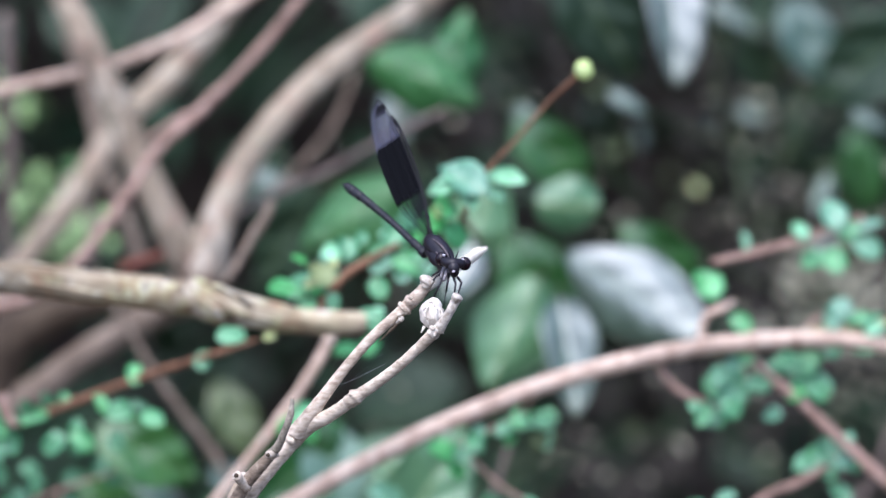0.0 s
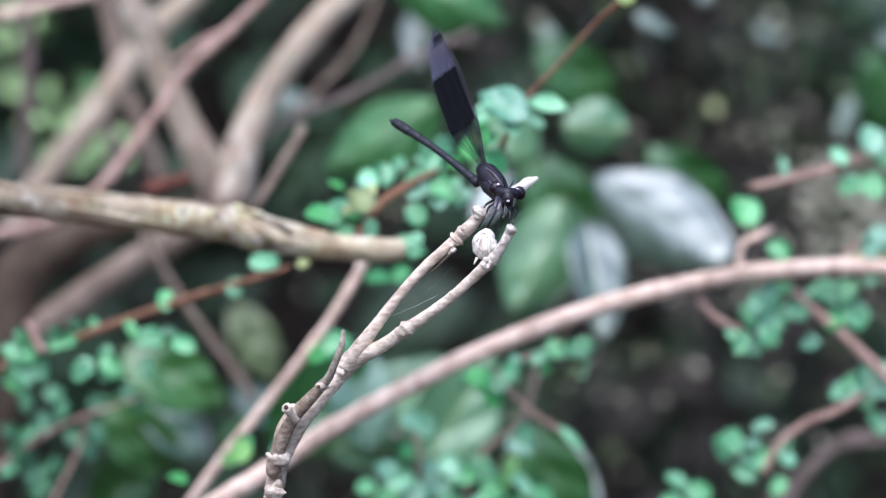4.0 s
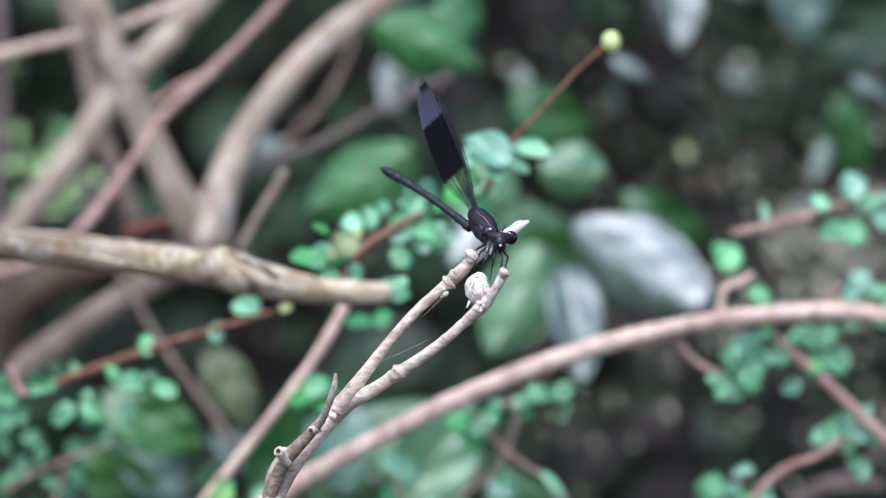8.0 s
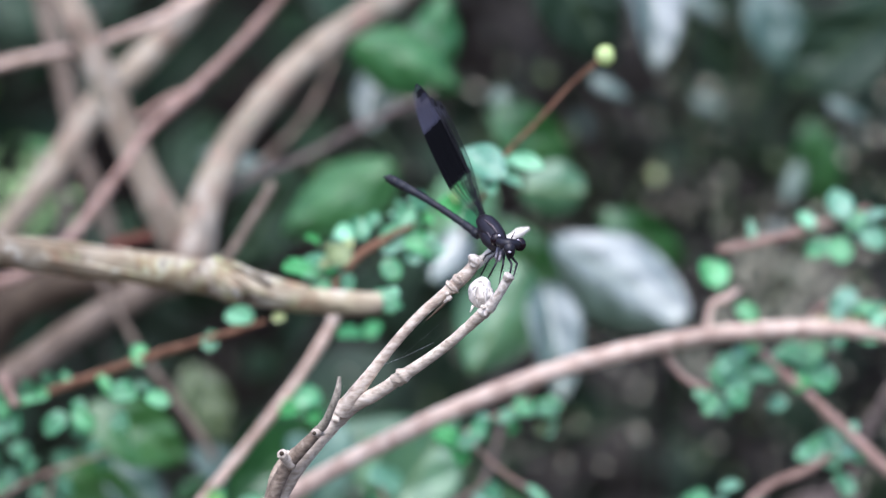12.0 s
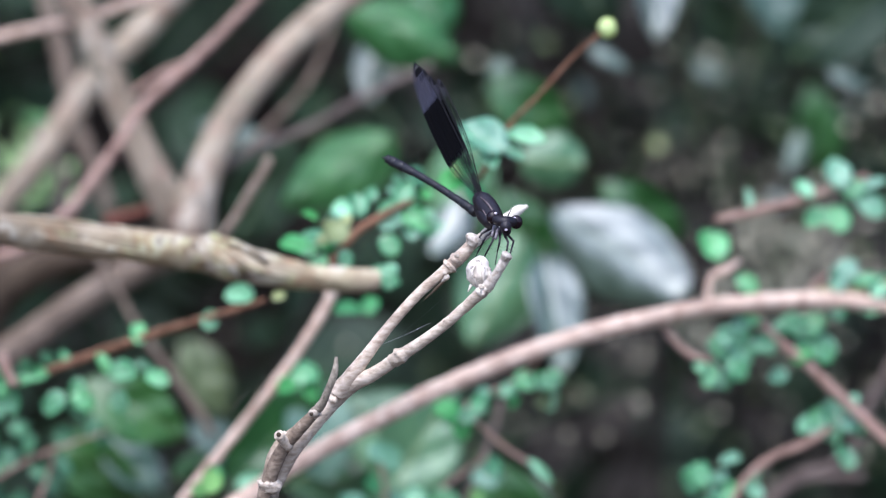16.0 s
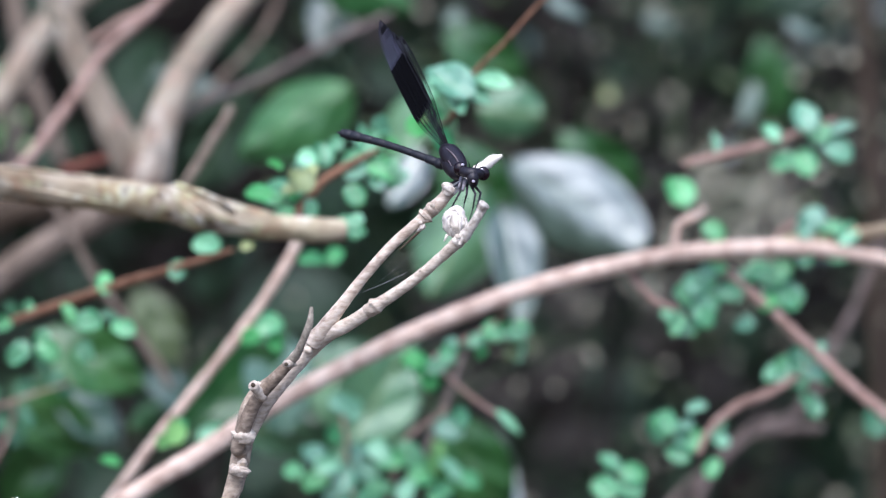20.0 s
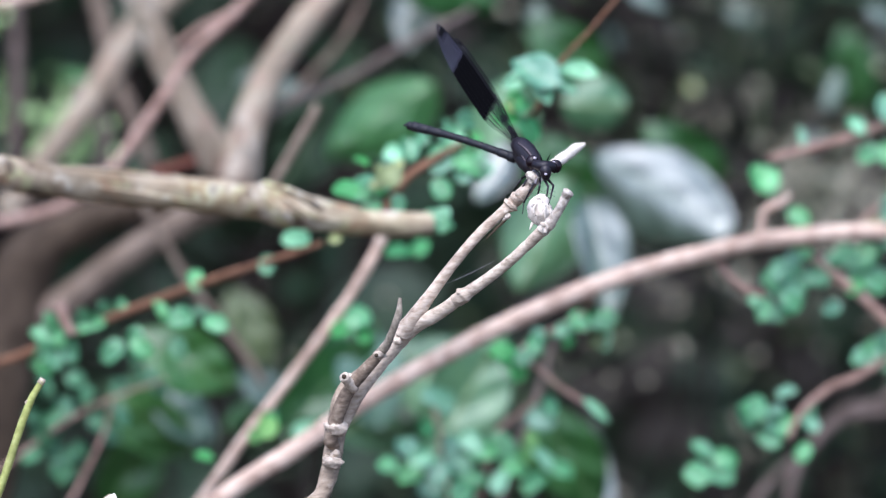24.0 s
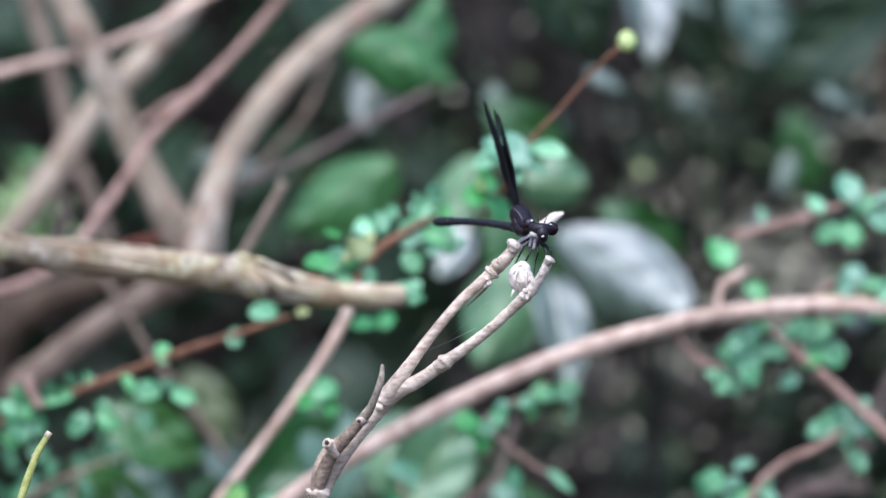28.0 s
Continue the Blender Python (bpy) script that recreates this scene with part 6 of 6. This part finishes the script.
    walk(wings[0], [
        (0, pose(-0.00099, 0.00085, 0.00128, 104.99, -59.24, 127.04)),
        (1, pose(-0.00099, 0.00085, 0.00128, 102.49, -61.20, 130.04)),
        (2, pose(-0.00099, 0.00085, 0.00128, 106.54, -59.38, 124.15)),
        (3, pose(-0.00099, 0.00085, 0.00128, 110.49, -55.82, 118.59)),
        (6, pose(-0.00099, 0.00085, 0.00128, 96.69, -59.87, 133.11)),
        (7, pose(-0.00099, 0.00085, 0.00128, 102.16, -55.91, 124.54)),
        (8, pose(-0.00099, 0.00085, 0.00128, 102.31, -55.09, 122.33)),
        (9, pose(-0.00099, 0.00085, 0.00128, 88.04, -59.27, 138.11)),
        (10, pose(-0.00099, 0.00085, 0.00128, 93.31, -58.39, 130.83)),
        (11, pose(-0.00099, 0.00085, 0.00128, 88.61, -58.69, 135.99)),
        (12, pose(-0.00099, 0.00085, 0.00128, 83.29, -59.39, 139.93)),
        (15, pose(-0.00099, 0.00085, 0.00128, 84.62, -59.37, 134.35)),
        (16, pose(-0.00099, 0.00085, 0.00128, 84.98, -57.78, 133.86)),
        (17, pose(-0.00099, 0.00085, 0.00128, 86.59, -56.69, 131.46)),
        (18, pose(-0.00099, 0.00085, 0.00128, 83.19, -58.18, 134.22)),
        (19, pose(-0.00099, 0.00085, 0.00128, 74.65, -59.94, 142.05)),
        (20, pose(-0.00099, 0.00085, 0.00128, 82.98, -56.10, 133.63)),
        (21, pose(-0.00099, 0.00085, 0.00128, 82.63, -54.85, 134.84)),
        (23.5, pose(-0.00099, 0.00085, 0.00128, 84.84, -50.99, 131.78)),
        (24, pose(-0.00099, 0.00085, 0.00128, 85.43, -49.46, 131.24)),
        (24.5, pose(-0.00099, 0.00085, 0.00128, 81.98, -53.33, 129.45)),
        (25, pose(-0.00099, 0.00085, 0.00128, 85.62, -54.13, 120.28)),
        (25.5, pose(-0.00099, 0.00085, 0.00128, 81.49, -56.02, 121.40)),
        (26, pose(-0.00099, 0.00085, 0.00128, 90.30, -52.07, 110.41)),
        (26.5, pose(-0.00099, 0.00085, 0.00128, 88.25, -56.87, 112.07)),
        (26.8, pose(-0.00099, 0.00085, 0.00128, 80.87, -59.63, 118.84)),
        (27, pose(-0.00099, 0.00085, 0.00128, 85.49, -61.68, 115.77)),
        (27.5, pose(-0.00099, 0.00085, 0.00128, 82.92, -53.67, 116.69)),
        (28, pose(-0.00099, 0.00085, 0.00128, 81.72, -55.67, 118.83))])
    walk(wings[1], [
        (0, pose(-0.00043, 0.00142, 0.00131, 115.82, -56.57, 123.45)),
        (1, pose(-0.00043, 0.00142, 0.00131, 114.31, -58.31, 125.42)),
        (2, pose(-0.00043, 0.00142, 0.00131, 117.28, -56.78, 120.63)),
        (3, pose(-0.00043, 0.00142, 0.00131, 120.17, -53.63, 116.22)),
        (6, pose(-0.00043, 0.00142, 0.00131, 110.47, -56.32, 126.08)),
        (7, pose(-0.00043, 0.00142, 0.00131, 113.56, -53.25, 120.19)),
        (8, pose(-0.00043, 0.00142, 0.00131, 113.45, -52.73, 118.26)),
        (9, pose(-0.00043, 0.00142, 0.00131, 103.14, -56.29, 129.72)),
        (10, pose(-0.00043, 0.00142, 0.00131, 107.10, -55.29, 123.68)),
        (11, pose(-0.00043, 0.00142, 0.00131, 104.08, -55.23, 127.02)),
        (12, pose(-0.00043, 0.00142, 0.00131, 99.55, -56.45, 130.18)),
        (15, pose(-0.00043, 0.00142, 0.00131, 100.07, -56.81, 125.43)),
        (16, pose(-0.00043, 0.00142, 0.00131, 100.20, -55.10, 125.16)),
        (17, pose(-0.00043, 0.00142, 0.00131, 99.68, -53.98, 124.13)),
        (18, pose(-0.00043, 0.00142, 0.00131, 94.86, -55.87, 127.54)),
        (19, pose(-0.00043, 0.00142, 0.00131, 85.54, -59.06, 136.18)),
        (20, pose(-0.00043, 0.00142, 0.00131, 94.51, -52.85, 126.36)),
        (21, pose(-0.00043, 0.00142, 0.00131, 93.44, -51.74, 128.09)),
        (23.5, pose(-0.00043, 0.00142, 0.00131, 92.69, -49.24, 128.14)),
        (24, pose(-0.00043, 0.00142, 0.00131, 92.80, -47.81, 128.03)),
        (24.5, pose(-0.00043, 0.00142, 0.00131, 90.78, -50.67, 124.19)),
        (25, pose(-0.00043, 0.00142, 0.00131, 94.38, -50.52, 114.77)),
        (25.5, pose(-0.00043, 0.00142, 0.00131, 91.23, -52.19, 114.76)),
        (26, pose(-0.00043, 0.00142, 0.00131, 103.06, -47.23, 102.46)),
        (26.5, pose(-0.00043, 0.00142, 0.00131, 115.76, -49.19, 93.88)),
        (26.8, pose(-0.00043, 0.00142, 0.00131, 111.42, -52.46, 97.06)),
        (27, pose(-0.00043, 0.00142, 0.00131, 106.77, -54.88, 100.23)),
        (27.5, pose(-0.00043, 0.00142, 0.00131, 93.80, -49.09, 109.05)),
        (28, pose(-0.00043, 0.00142, 0.00131, 91.95, -50.80, 111.18))])
    walk(wings[2], [
        (0, pose(-0.00099, 0.00076, 0.00045, 102.12, -54.97, 130.87)),
        (1, pose(-0.00099, 0.00076, 0.00045, 99.64, -56.38, 133.96)),
        (2, pose(-0.00099, 0.00076, 0.00045, 103.39, -55.33, 128.25)),
        (3, pose(-0.00099, 0.00076, 0.00045, 107.70, -52.73, 122.14)),
        (6, pose(-0.00099, 0.00076, 0.00045, 96.65, -55.30, 134.08)),
        (7, pose(-0.00099, 0.00076, 0.00045, 99.96, -51.63, 127.67)),
        (8, pose(-0.00099, 0.00076, 0.00045, 100.06, -51.22, 125.42)),
        (9, pose(-0.00099, 0.00076, 0.00045, 89.04, -54.45, 138.04)),
        (10, pose(-0.00099, 0.00076, 0.00045, 92.27, -53.05, 132.89)),
        (11, pose(-0.00099, 0.00076, 0.00045, 88.92, -52.57, 136.84)),
        (12, pose(-0.00099, 0.00076, 0.00045, 84.76, -53.85, 139.43)),
        (15, pose(-0.00099, 0.00076, 0.00045, 84.77, -54.12, 135.13)),
        (16, pose(-0.00099, 0.00076, 0.00045, 85.01, -52.18, 134.89)),
        (17, pose(-0.00099, 0.00076, 0.00045, 86.48, -51.33, 132.53)),
        (18, pose(-0.00099, 0.00076, 0.00045, 82.62, -52.64, 135.63)),
        (19, pose(-0.00099, 0.00076, 0.00045, 74.06, -55.57, 143.57)),
        (20, pose(-0.00099, 0.00076, 0.00045, 84.35, -50.39, 132.92)),
        (21, pose(-0.00099, 0.00076, 0.00045, 83.20, -48.55, 135.06)),
        (23.5, pose(-0.00099, 0.00076, 0.00045, 84.39, -46.97, 132.65)),
        (24, pose(-0.00099, 0.00076, 0.00045, 85.00, -45.74, 132.02)),
        (24.5, pose(-0.00099, 0.00076, 0.00045, 83.43, -49.04, 128.03)),
        (25, pose(-0.00099, 0.00076, 0.00045, 87.43, -49.25, 118.30)),
        (25.5, pose(-0.00099, 0.00076, 0.00045, 85.00, -50.77, 117.41)),
        (26, pose(-0.00099, 0.00076, 0.00045, 93.51, -46.28, 107.14)),
        (26.5, pose(-0.00099, 0.00076, 0.00045, 95.14, -50.27, 105.52)),
        (26.8, pose(-0.00099, 0.00076, 0.00045, 90.29, -52.93, 109.29)),
        (27, pose(-0.00099, 0.00076, 0.00045, 93.65, -54.29, 107.05)),
        (27.5, pose(-0.00099, 0.00076, 0.00045, 85.05, -47.14, 114.69)),
        (28, pose(-0.00099, 0.00076, 0.00045, 85.11, -48.72, 115.17))])
    walk(wings[3], [
        (0, pose(-0.00043, 0.00134, 0.00047, 109.12, -52.09, 129.19)),
        (1, pose(-0.00043, 0.00134, 0.00047, 107.31, -53.34, 131.60)),
        (2, pose(-0.00043, 0.00134, 0.00047, 110.28, -52.50, 126.67)),
        (3, pose(-0.00043, 0.00134, 0.00047, 113.75, -50.23, 121.40)),
        (6, pose(-0.00043, 0.00134, 0.00047, 105.29, -51.84, 130.47)),
        (7, pose(-0.00043, 0.00134, 0.00047, 107.28, -48.80, 125.54)),
        (8, pose(-0.00043, 0.00134, 0.00047, 107.17, -48.60, 123.49)),
        (9, pose(-0.00043, 0.00134, 0.00047, 98.61, -51.27, 133.44)),
        (10, pose(-0.00043, 0.00134, 0.00047, 101.07, -49.93, 129.05)),
        (11, pose(-0.00043, 0.00134, 0.00047, 98.66, -49.22, 132.01)),
        (12, pose(-0.00043, 0.00134, 0.00047, 95.00, -50.73, 134.07)),
        (15, pose(-0.00043, 0.00134, 0.00047, 94.59, -51.26, 130.14)),
        (16, pose(-0.00043, 0.00134, 0.00047, 94.75, -49.30, 130.03)),
        (17, pose(-0.00043, 0.00134, 0.00047, 94.87, -48.41, 128.44)),
        (18, pose(-0.00043, 0.00134, 0.00047, 90.20, -49.94, 131.75)),
        (19, pose(-0.00043, 0.00134, 0.00047, 82.72, -52.92, 138.28)),
        (20, pose(-0.00043, 0.00134, 0.00047, 91.63, -47.08, 128.86)),
        (21, pose(-0.00043, 0.00134, 0.00047, 90.13, -45.37, 131.23)),
        (23.5, pose(-0.00043, 0.00134, 0.00047, 89.56, -44.64, 130.50)),
        (24, pose(-0.00043, 0.00134, 0.00047, 89.83, -43.48, 130.14)),
        (24.5, pose(-0.00043, 0.00134, 0.00047, 88.97, -46.07, 125.06)),
        (25, pose(-0.00043, 0.00134, 0.00047, 92.67, -45.61, 115.49)),
        (25.5, pose(-0.00043, 0.00134, 0.00047, 90.69, -46.87, 114.05)),
        (26, pose(-0.00043, 0.00134, 0.00047, 101.06, -41.69, 103.41)),
        (26.5, pose(-0.00043, 0.00134, 0.00047, 111.21, -43.69, 96.91)),
        (26.8, pose(-0.00043, 0.00134, 0.00047, 107.51, -46.34, 99.16)),
        (27, pose(-0.00043, 0.00134, 0.00047, 104.91, -48.08, 100.50)),
        (27.5, pose(-0.00043, 0.00134, 0.00047, 91.67, -42.74, 110.67)),
        (28, pose(-0.00043, 0.00134, 0.00047, 91.05, -43.97, 111.35))])


def sways(ob, rows):
    """A plant moved by the wind: seconds, metres aside and metres up."""
    o = ORIGIN[ob]
    walk(ob, [(t, pose(o.x + dx, o.y, o.z + dz)) for t, dx, dz in rows])


def motions():
    damselfly_moves()
    sways(arch, [(0, 0.0004, -0.0012), (0.5, 0.0008, -0.0009), (1, 0.0005, -0.0006), (1.5, 0.0008, -0.0004), (2, 0.0009, -0.0009), (2.5, 0.0016, -0.0007), (3, 0.0019, -0.0003), (3.5, 0.0011, -0.0008), (5.5, 0.0006, -0.0017), (6, 0.0007, -0.0017), (6.5, 0.0005, -0.0018), (7, 0.0003, -0.0023), (7.5, 0.0003, -0.0020), (8, 0.0006, -0.0016), (8.5, 0.0007, -0.0019), (9, 0.0011, -0.0020), (9.5, 0.0008, -0.0019), (10, 0.0007, -0.0020), (10.5, 0.0003, -0.0021), (11, 0.0008, -0.0019), (11.5, 0.0004, -0.0020), (12, 0.0011, -0.0022), (12.5, 0.0008, -0.0017), (14.5, 0.0013, -0.0019)] + [(15, 0.0010, -0.0018), (15.5, 0.0010, -0.0019), (16, 0.0008, -0.0015), (16.5, 0.0006, -0.0016), (17, 0.0007, -0.0018), (17.5, 0.0006, -0.0009), (18, 0.0006, -0.0004), (18.5, 0.0009, -0.0004), (19, 0.0012, -0.0007), (19.5, 0.0007, -0.0008), (20, 0.0015, -0.0004), (20.5, -0.0006, 0.0022), (21, 0.0013, -0.0003), (21.5, 0.0020, -0.0002), (23.5, 0.0009, -0.0014), (24, 0.0016, -0.0006), (24.5, 0.0009, -0.0007), (25, 0.0015, -0.0018), (25.5, 0.0024, -0.0019), (26, 0.0022, -0.0036), (26.5, -0.0030, 0.0006), (27, -0.0033, 0.0025), (27.5, 0.0012, -0.0021), (28, -0.0005, -0.0004)])
    sways(sprig, [(0, 0.0006, 0.0003), (0.5, 0.0007, 0.0002), (1, 0.0005, 0.0005), (1.5, 0.0006, 0.0001), (2, 0.0003, 0.0004), (2.5, 0.0002, 0.0003), (3, 0.0003, 0.0004), (3.5, -0.0000, 0.0001), (5.5, -0.0001, -0.0000), (6, -0.0000, 0.0001), (6.5, -0.0001, 0.0001), (7, 0.0000, 0.0005), (7.5, -0.0005, 0.0001), (8, -0.0005, -0.0002), (8.5, -0.0006, -0.0002), (9, -0.0002, -0.0001), (9.5, -0.0002, -0.0002), (10, -0.0003, 0.0000), (10.5, -0.0006, -0.0004), (11, 0.0002, -0.0003), (11.5, -0.0001, -0.0003), (12, 0.0002, -0.0001), (12.5, -0.0000, -0.0003), (14.5, 0.0006, -0.0004)] + [(15, 0.0005, -0.0010), (15.5, 0.0008, -0.0006), (16, 0.0009, -0.0006), (16.5, 0.0008, -0.0006), (17, 0.0011, -0.0004), (17.5, 0.0009, -0.0001), (18, 0.0007, -0.0006), (18.5, 0.0005, -0.0005), (19, 0.0011, -0.0005), (19.5, 0.0008, -0.0008), (20, 0.0019, -0.0006), (20.5, 0.0005, -0.0001), (21, 0.0012, -0.0009), (21.5, 0.0021, -0.0002), (23.5, 0.0003, -0.0004), (24, 0.0019, 0.0003), (24.5, 0.0024, 0.0002), (25, 0.0016, -0.0008), (25.5, 0.0045, -0.0007), (26, 0.0054, -0.0004), (26.5, 0.0011, 0.0010), (27, 0.0029, 0.0028), (27.5, 0.0059, -0.0006), (28, 0.0010, 0.0002)])
    sways(low, [(0, 0.0006, 0.0003), (0.5, 0.0007, 0.0002), (1, 0.0005, 0.0005), (1.5, 0.0006, 0.0001), (2, 0.0003, 0.0004), (2.5, 0.0002, 0.0003), (3, 0.0003, 0.0004), (3.5, -0.0000, 0.0001), (5.5, -0.0001, -0.0000), (6, -0.0000, 0.0001), (6.5, -0.0001, 0.0001), (7, 0.0000, 0.0005), (7.5, -0.0005, 0.0001), (8, -0.0005, -0.0002), (8.5, -0.0006, -0.0002), (9, -0.0002, -0.0001), (9.5, -0.0002, -0.0002), (10, -0.0003, 0.0000), (10.5, -0.0006, -0.0004), (11, 0.0002, -0.0003), (11.5, -0.0001, -0.0003), (12, 0.0002, -0.0001), (12.5, -0.0000, -0.0003), (14.5, 0.0006, -0.0004)] + [(15, 0.0005, -0.0010), (15.5, 0.0008, -0.0006), (16, 0.0009, -0.0006), (16.5, 0.0008, -0.0006), (17, 0.0011, -0.0004), (17.5, 0.0009, -0.0001), (18, 0.0007, -0.0006), (18.5, 0.0005, -0.0005), (19, 0.0011, -0.0005), (19.5, 0.0008, -0.0008), (20, 0.0019, -0.0006), (20.5, 0.0005, -0.0001), (21, 0.0012, -0.0009), (21.5, 0.0021, -0.0002), (23.5, 0.0003, -0.0004), (24, 0.0019, 0.0003), (24.5, 0.0024, 0.0002), (25, 0.0016, -0.0008), (25.5, 0.0045, -0.0007), (26, 0.0054, -0.0004), (26.5, 0.0011, 0.0010), (27, 0.0029, 0.0028), (27.5, 0.0059, -0.0006), (28, 0.0010, 0.0002)])
    sways(blade, [(0, -0.014, -0.004), (21.5, -0.014, -0.004)] + [(23.5, 0.0105, 0.0030), (24, 0.0012, -0.0000), (24.5, 0.0032, 0.0006), (25, 0.0100, 0.0040), (25.5, 0.0045, 0.0004), (26, 0.0117, 0.0087), (26.3, 0.0248, 0.0072), (26.6, 0.0250, 0.0037), (27, 0.0197, 0.0022), (27.3, 0.0141, 0.0007), (27.6, 0.0044, -0.0003), (28, 0.0062, 0.0028)])
    sways(pink, [(0, 0.0004, 0.0005), (0.5, 0.0002, 0.0005), (1, 0.0003, 0.0006), (1.5, 0.0004, 0.0001), (2, 0.0002, 0.0001), (2.5, 0.0002, -0.0001), (3, 0.0004, -0.0001), (3.5, 0.0000, -0.0002), (5.5, -0.0004, -0.0001), (6, -0.0001, 0.0001), (6.5, 0.0001, 0.0000), (7, -0.0006, 0.0002), (7.5, -0.0004, -0.0002), (8, -0.0005, -0.0002), (8.5, -0.0004, -0.0001), (9, 0.0002, -0.0001), (9.5, 0.0000, 0.0000), (10, -0.0004, -0.0000), (10.5, -0.0005, -0.0002), (11, -0.0001, 0.0001), (11.5, -0.0003, 0.0002), (12, 0.0002, 0.0000), (12.5, -0.0002, -0.0000), (14.5, 0.0003, -0.0000)] + [(15, -0.0000, -0.0003), (15.5, 0.0002, -0.0002), (16, -0.0000, 0.0000), (16.5, 0.0001, -0.0003), (17, -0.0002, -0.0002), (17.5, -0.0004, 0.0001), (18, 0.0000, -0.0000), (18.5, 0.0001, 0.0001), (19, 0.0005, 0.0001), (19.5, 0.0000, -0.0002), (20, 0.0005, -0.0001), (20.5, -0.0015, -0.0000), (21, -0.0001, 0.0000), (21.5, 0.0003, 0.0003), (23.5, -0.0009, 0.0002), (24, -0.0002, 0.0007), (24.5, -0.0002, 0.0009), (25, -0.0004, 0.0004), (25.5, 0.0017, 0.0000), (26, 0.0017, -0.0013), (26.5, -0.0035, 0.0009), (27, -0.0024, 0.0014), (27.5, 0.0015, -0.0000), (28, -0.0007, 0.0010)])
    sways(shoot, [(0, 0.0, 0.0003), (1, -0.0002, 0.0003), (2, 0.0001, 0.0004), (3, 0.0002, 0.0007), (3.5, 0.0001, 0.0003), (5.5, -0.0001, 0.0), (7, -0.0002, -0.0001), (9, 0.0, -0.0002), (10, 0.0001, -0.0005), (11, 0.0, -0.0007), (12.5, 0.0004, -0.0005), (15, 0.0009, -0.0002), (17, 0.0012, 0.0), (19, 0.0011, 0.0006), (21, 0.0011, 0.0013), (21.5, 0.0012, 0.0010), (23.5, 0.0013, 0.0006)] + [(24, 0.0020, 0.0015), (24.5, 0.0026, 0.0004), (25, 0.0030, -0.0005), (25.5, 0.0063, -0.0009), (26, 0.0061, -0.0006), (26.5, 0.0040, 0.0023), (27, 0.0030, 0.0040), (27.5, 0.0060, -0.0012), (28, 0.0018, -0.0001)])
    sways(mid, [(0, 0.0000, 0.0008), (0.5, 0.0002, 0.0009), (1, -0.0002, 0.0013), (1.5, 0.0000, 0.0010), (2, 0.0002, 0.0010), (2.5, 0.0002, 0.0005), (3, 0.0004, 0.0008), (3.5, 0.0004, 0.0004), (5.5, -0.0003, 0.0000), (6, 0.0001, 0.0002), (6.5, 0.0001, 0.0000), (7, -0.0004, -0.0002), (7.5, -0.0003, -0.0001), (8, -0.0001, 0.0001), (8.5, -0.0004, -0.0002), (9, 0.0002, -0.0002), (9.5, 0.0002, -0.0002), (10, 0.0000, -0.0001), (10.5, -0.0002, -0.0003), (11, -0.0000, -0.0002), (11.5, -0.0004, -0.0000), (12, 0.0001, -0.0004), (12.5, 0.0001, 0.0000), (14.5, 0.0002, -0.0006)] + [(15, 0.0005, -0.0001), (15.5, 0.0004, -0.0005), (16, 0.0004, 0.0002), (16.5, -0.0001, -0.0003), (17, -0.0001, -0.0005), (17.5, 0.0003, 0.0004), (18, 0.0008, 0.0005), (18.5, 0.0005, 0.0003), (19, 0.0012, 0.0004), (19.5, 0.0010, 0.0002), (20, 0.0018, 0.0003), (20.5, 0.0001, 0.0017), (21, 0.0007, 0.0001), (21.5, 0.0010, 0.0006), (23.5, 0.0002, -0.0004), (24, 0.0010, 0.0004), (24.5, 0.0012, 0.0002), (25, 0.0009, -0.0009), (25.5, 0.0030, -0.0009), (26, 0.0032, -0.0018), (26.5, -0.0012, 0.0020), (27, -0.0004, 0.0039), (27.5, 0.0032, -0.0005), (28, 0.0002, 0.0010)])
    sways(right, [(0, -0.0003, 0.0004), (0.5, -0.0000, 0.0004), (1, -0.0003, 0.0006), (1.5, 0.0002, 0.0016), (2, -0.0004, 0.0010), (2.5, 0.0006, 0.0015), (3, 0.0012, 0.0017), (3.5, 0.0005, 0.0012), (5.5, -0.0002, 0.0001), (6, -0.0004, -0.0000), (6.5, -0.0002, -0.0002), (7, -0.0000, -0.0009), (7.5, -0.0000, -0.0002), (8, 0.0000, 0.0001), (8.5, -0.0000, 0.0000), (9, 0.0002, -0.0003), (9.5, 0.0001, -0.0003), (10, -0.0001, -0.0004), (10.5, -0.0006, -0.0005), (11, -0.0001, -0.0003), (11.5, -0.0004, -0.0003), (12, 0.0004, -0.0005), (12.5, 0.0000, 0.0002), (14.5, 0.0006, 0.0002)] + [(15, 0.0000, 0.0010), (15.5, -0.0000, 0.0004), (16, -0.0005, 0.0008), (16.5, -0.0010, 0.0003), (17, -0.0002, 0.0001), (17.5, -0.0004, 0.0013), (18, -0.0009, 0.0020), (18.5, -0.0008, 0.0021), (19, -0.0003, 0.0015), (19.5, -0.0008, 0.0019), (20, 0.0002, 0.0028), (20.5, -0.0032, 0.0052), (21, -0.0003, 0.0021), (21.5, 0.0012, 0.0019), (23.5, 0.0008, -0.0007), (24, 0.0011, 0.0004), (24.5, 0.0004, -0.0001), (25, 0.0014, -0.0009), (25.5, 0.0022, -0.0013), (26, 0.0011, -0.0027), (26.5, -0.0034, 0.0012), (27, -0.0041, 0.0029), (27.5, 0.0011, -0.0021), (28, -0.0000, -0.0007)])


motions()
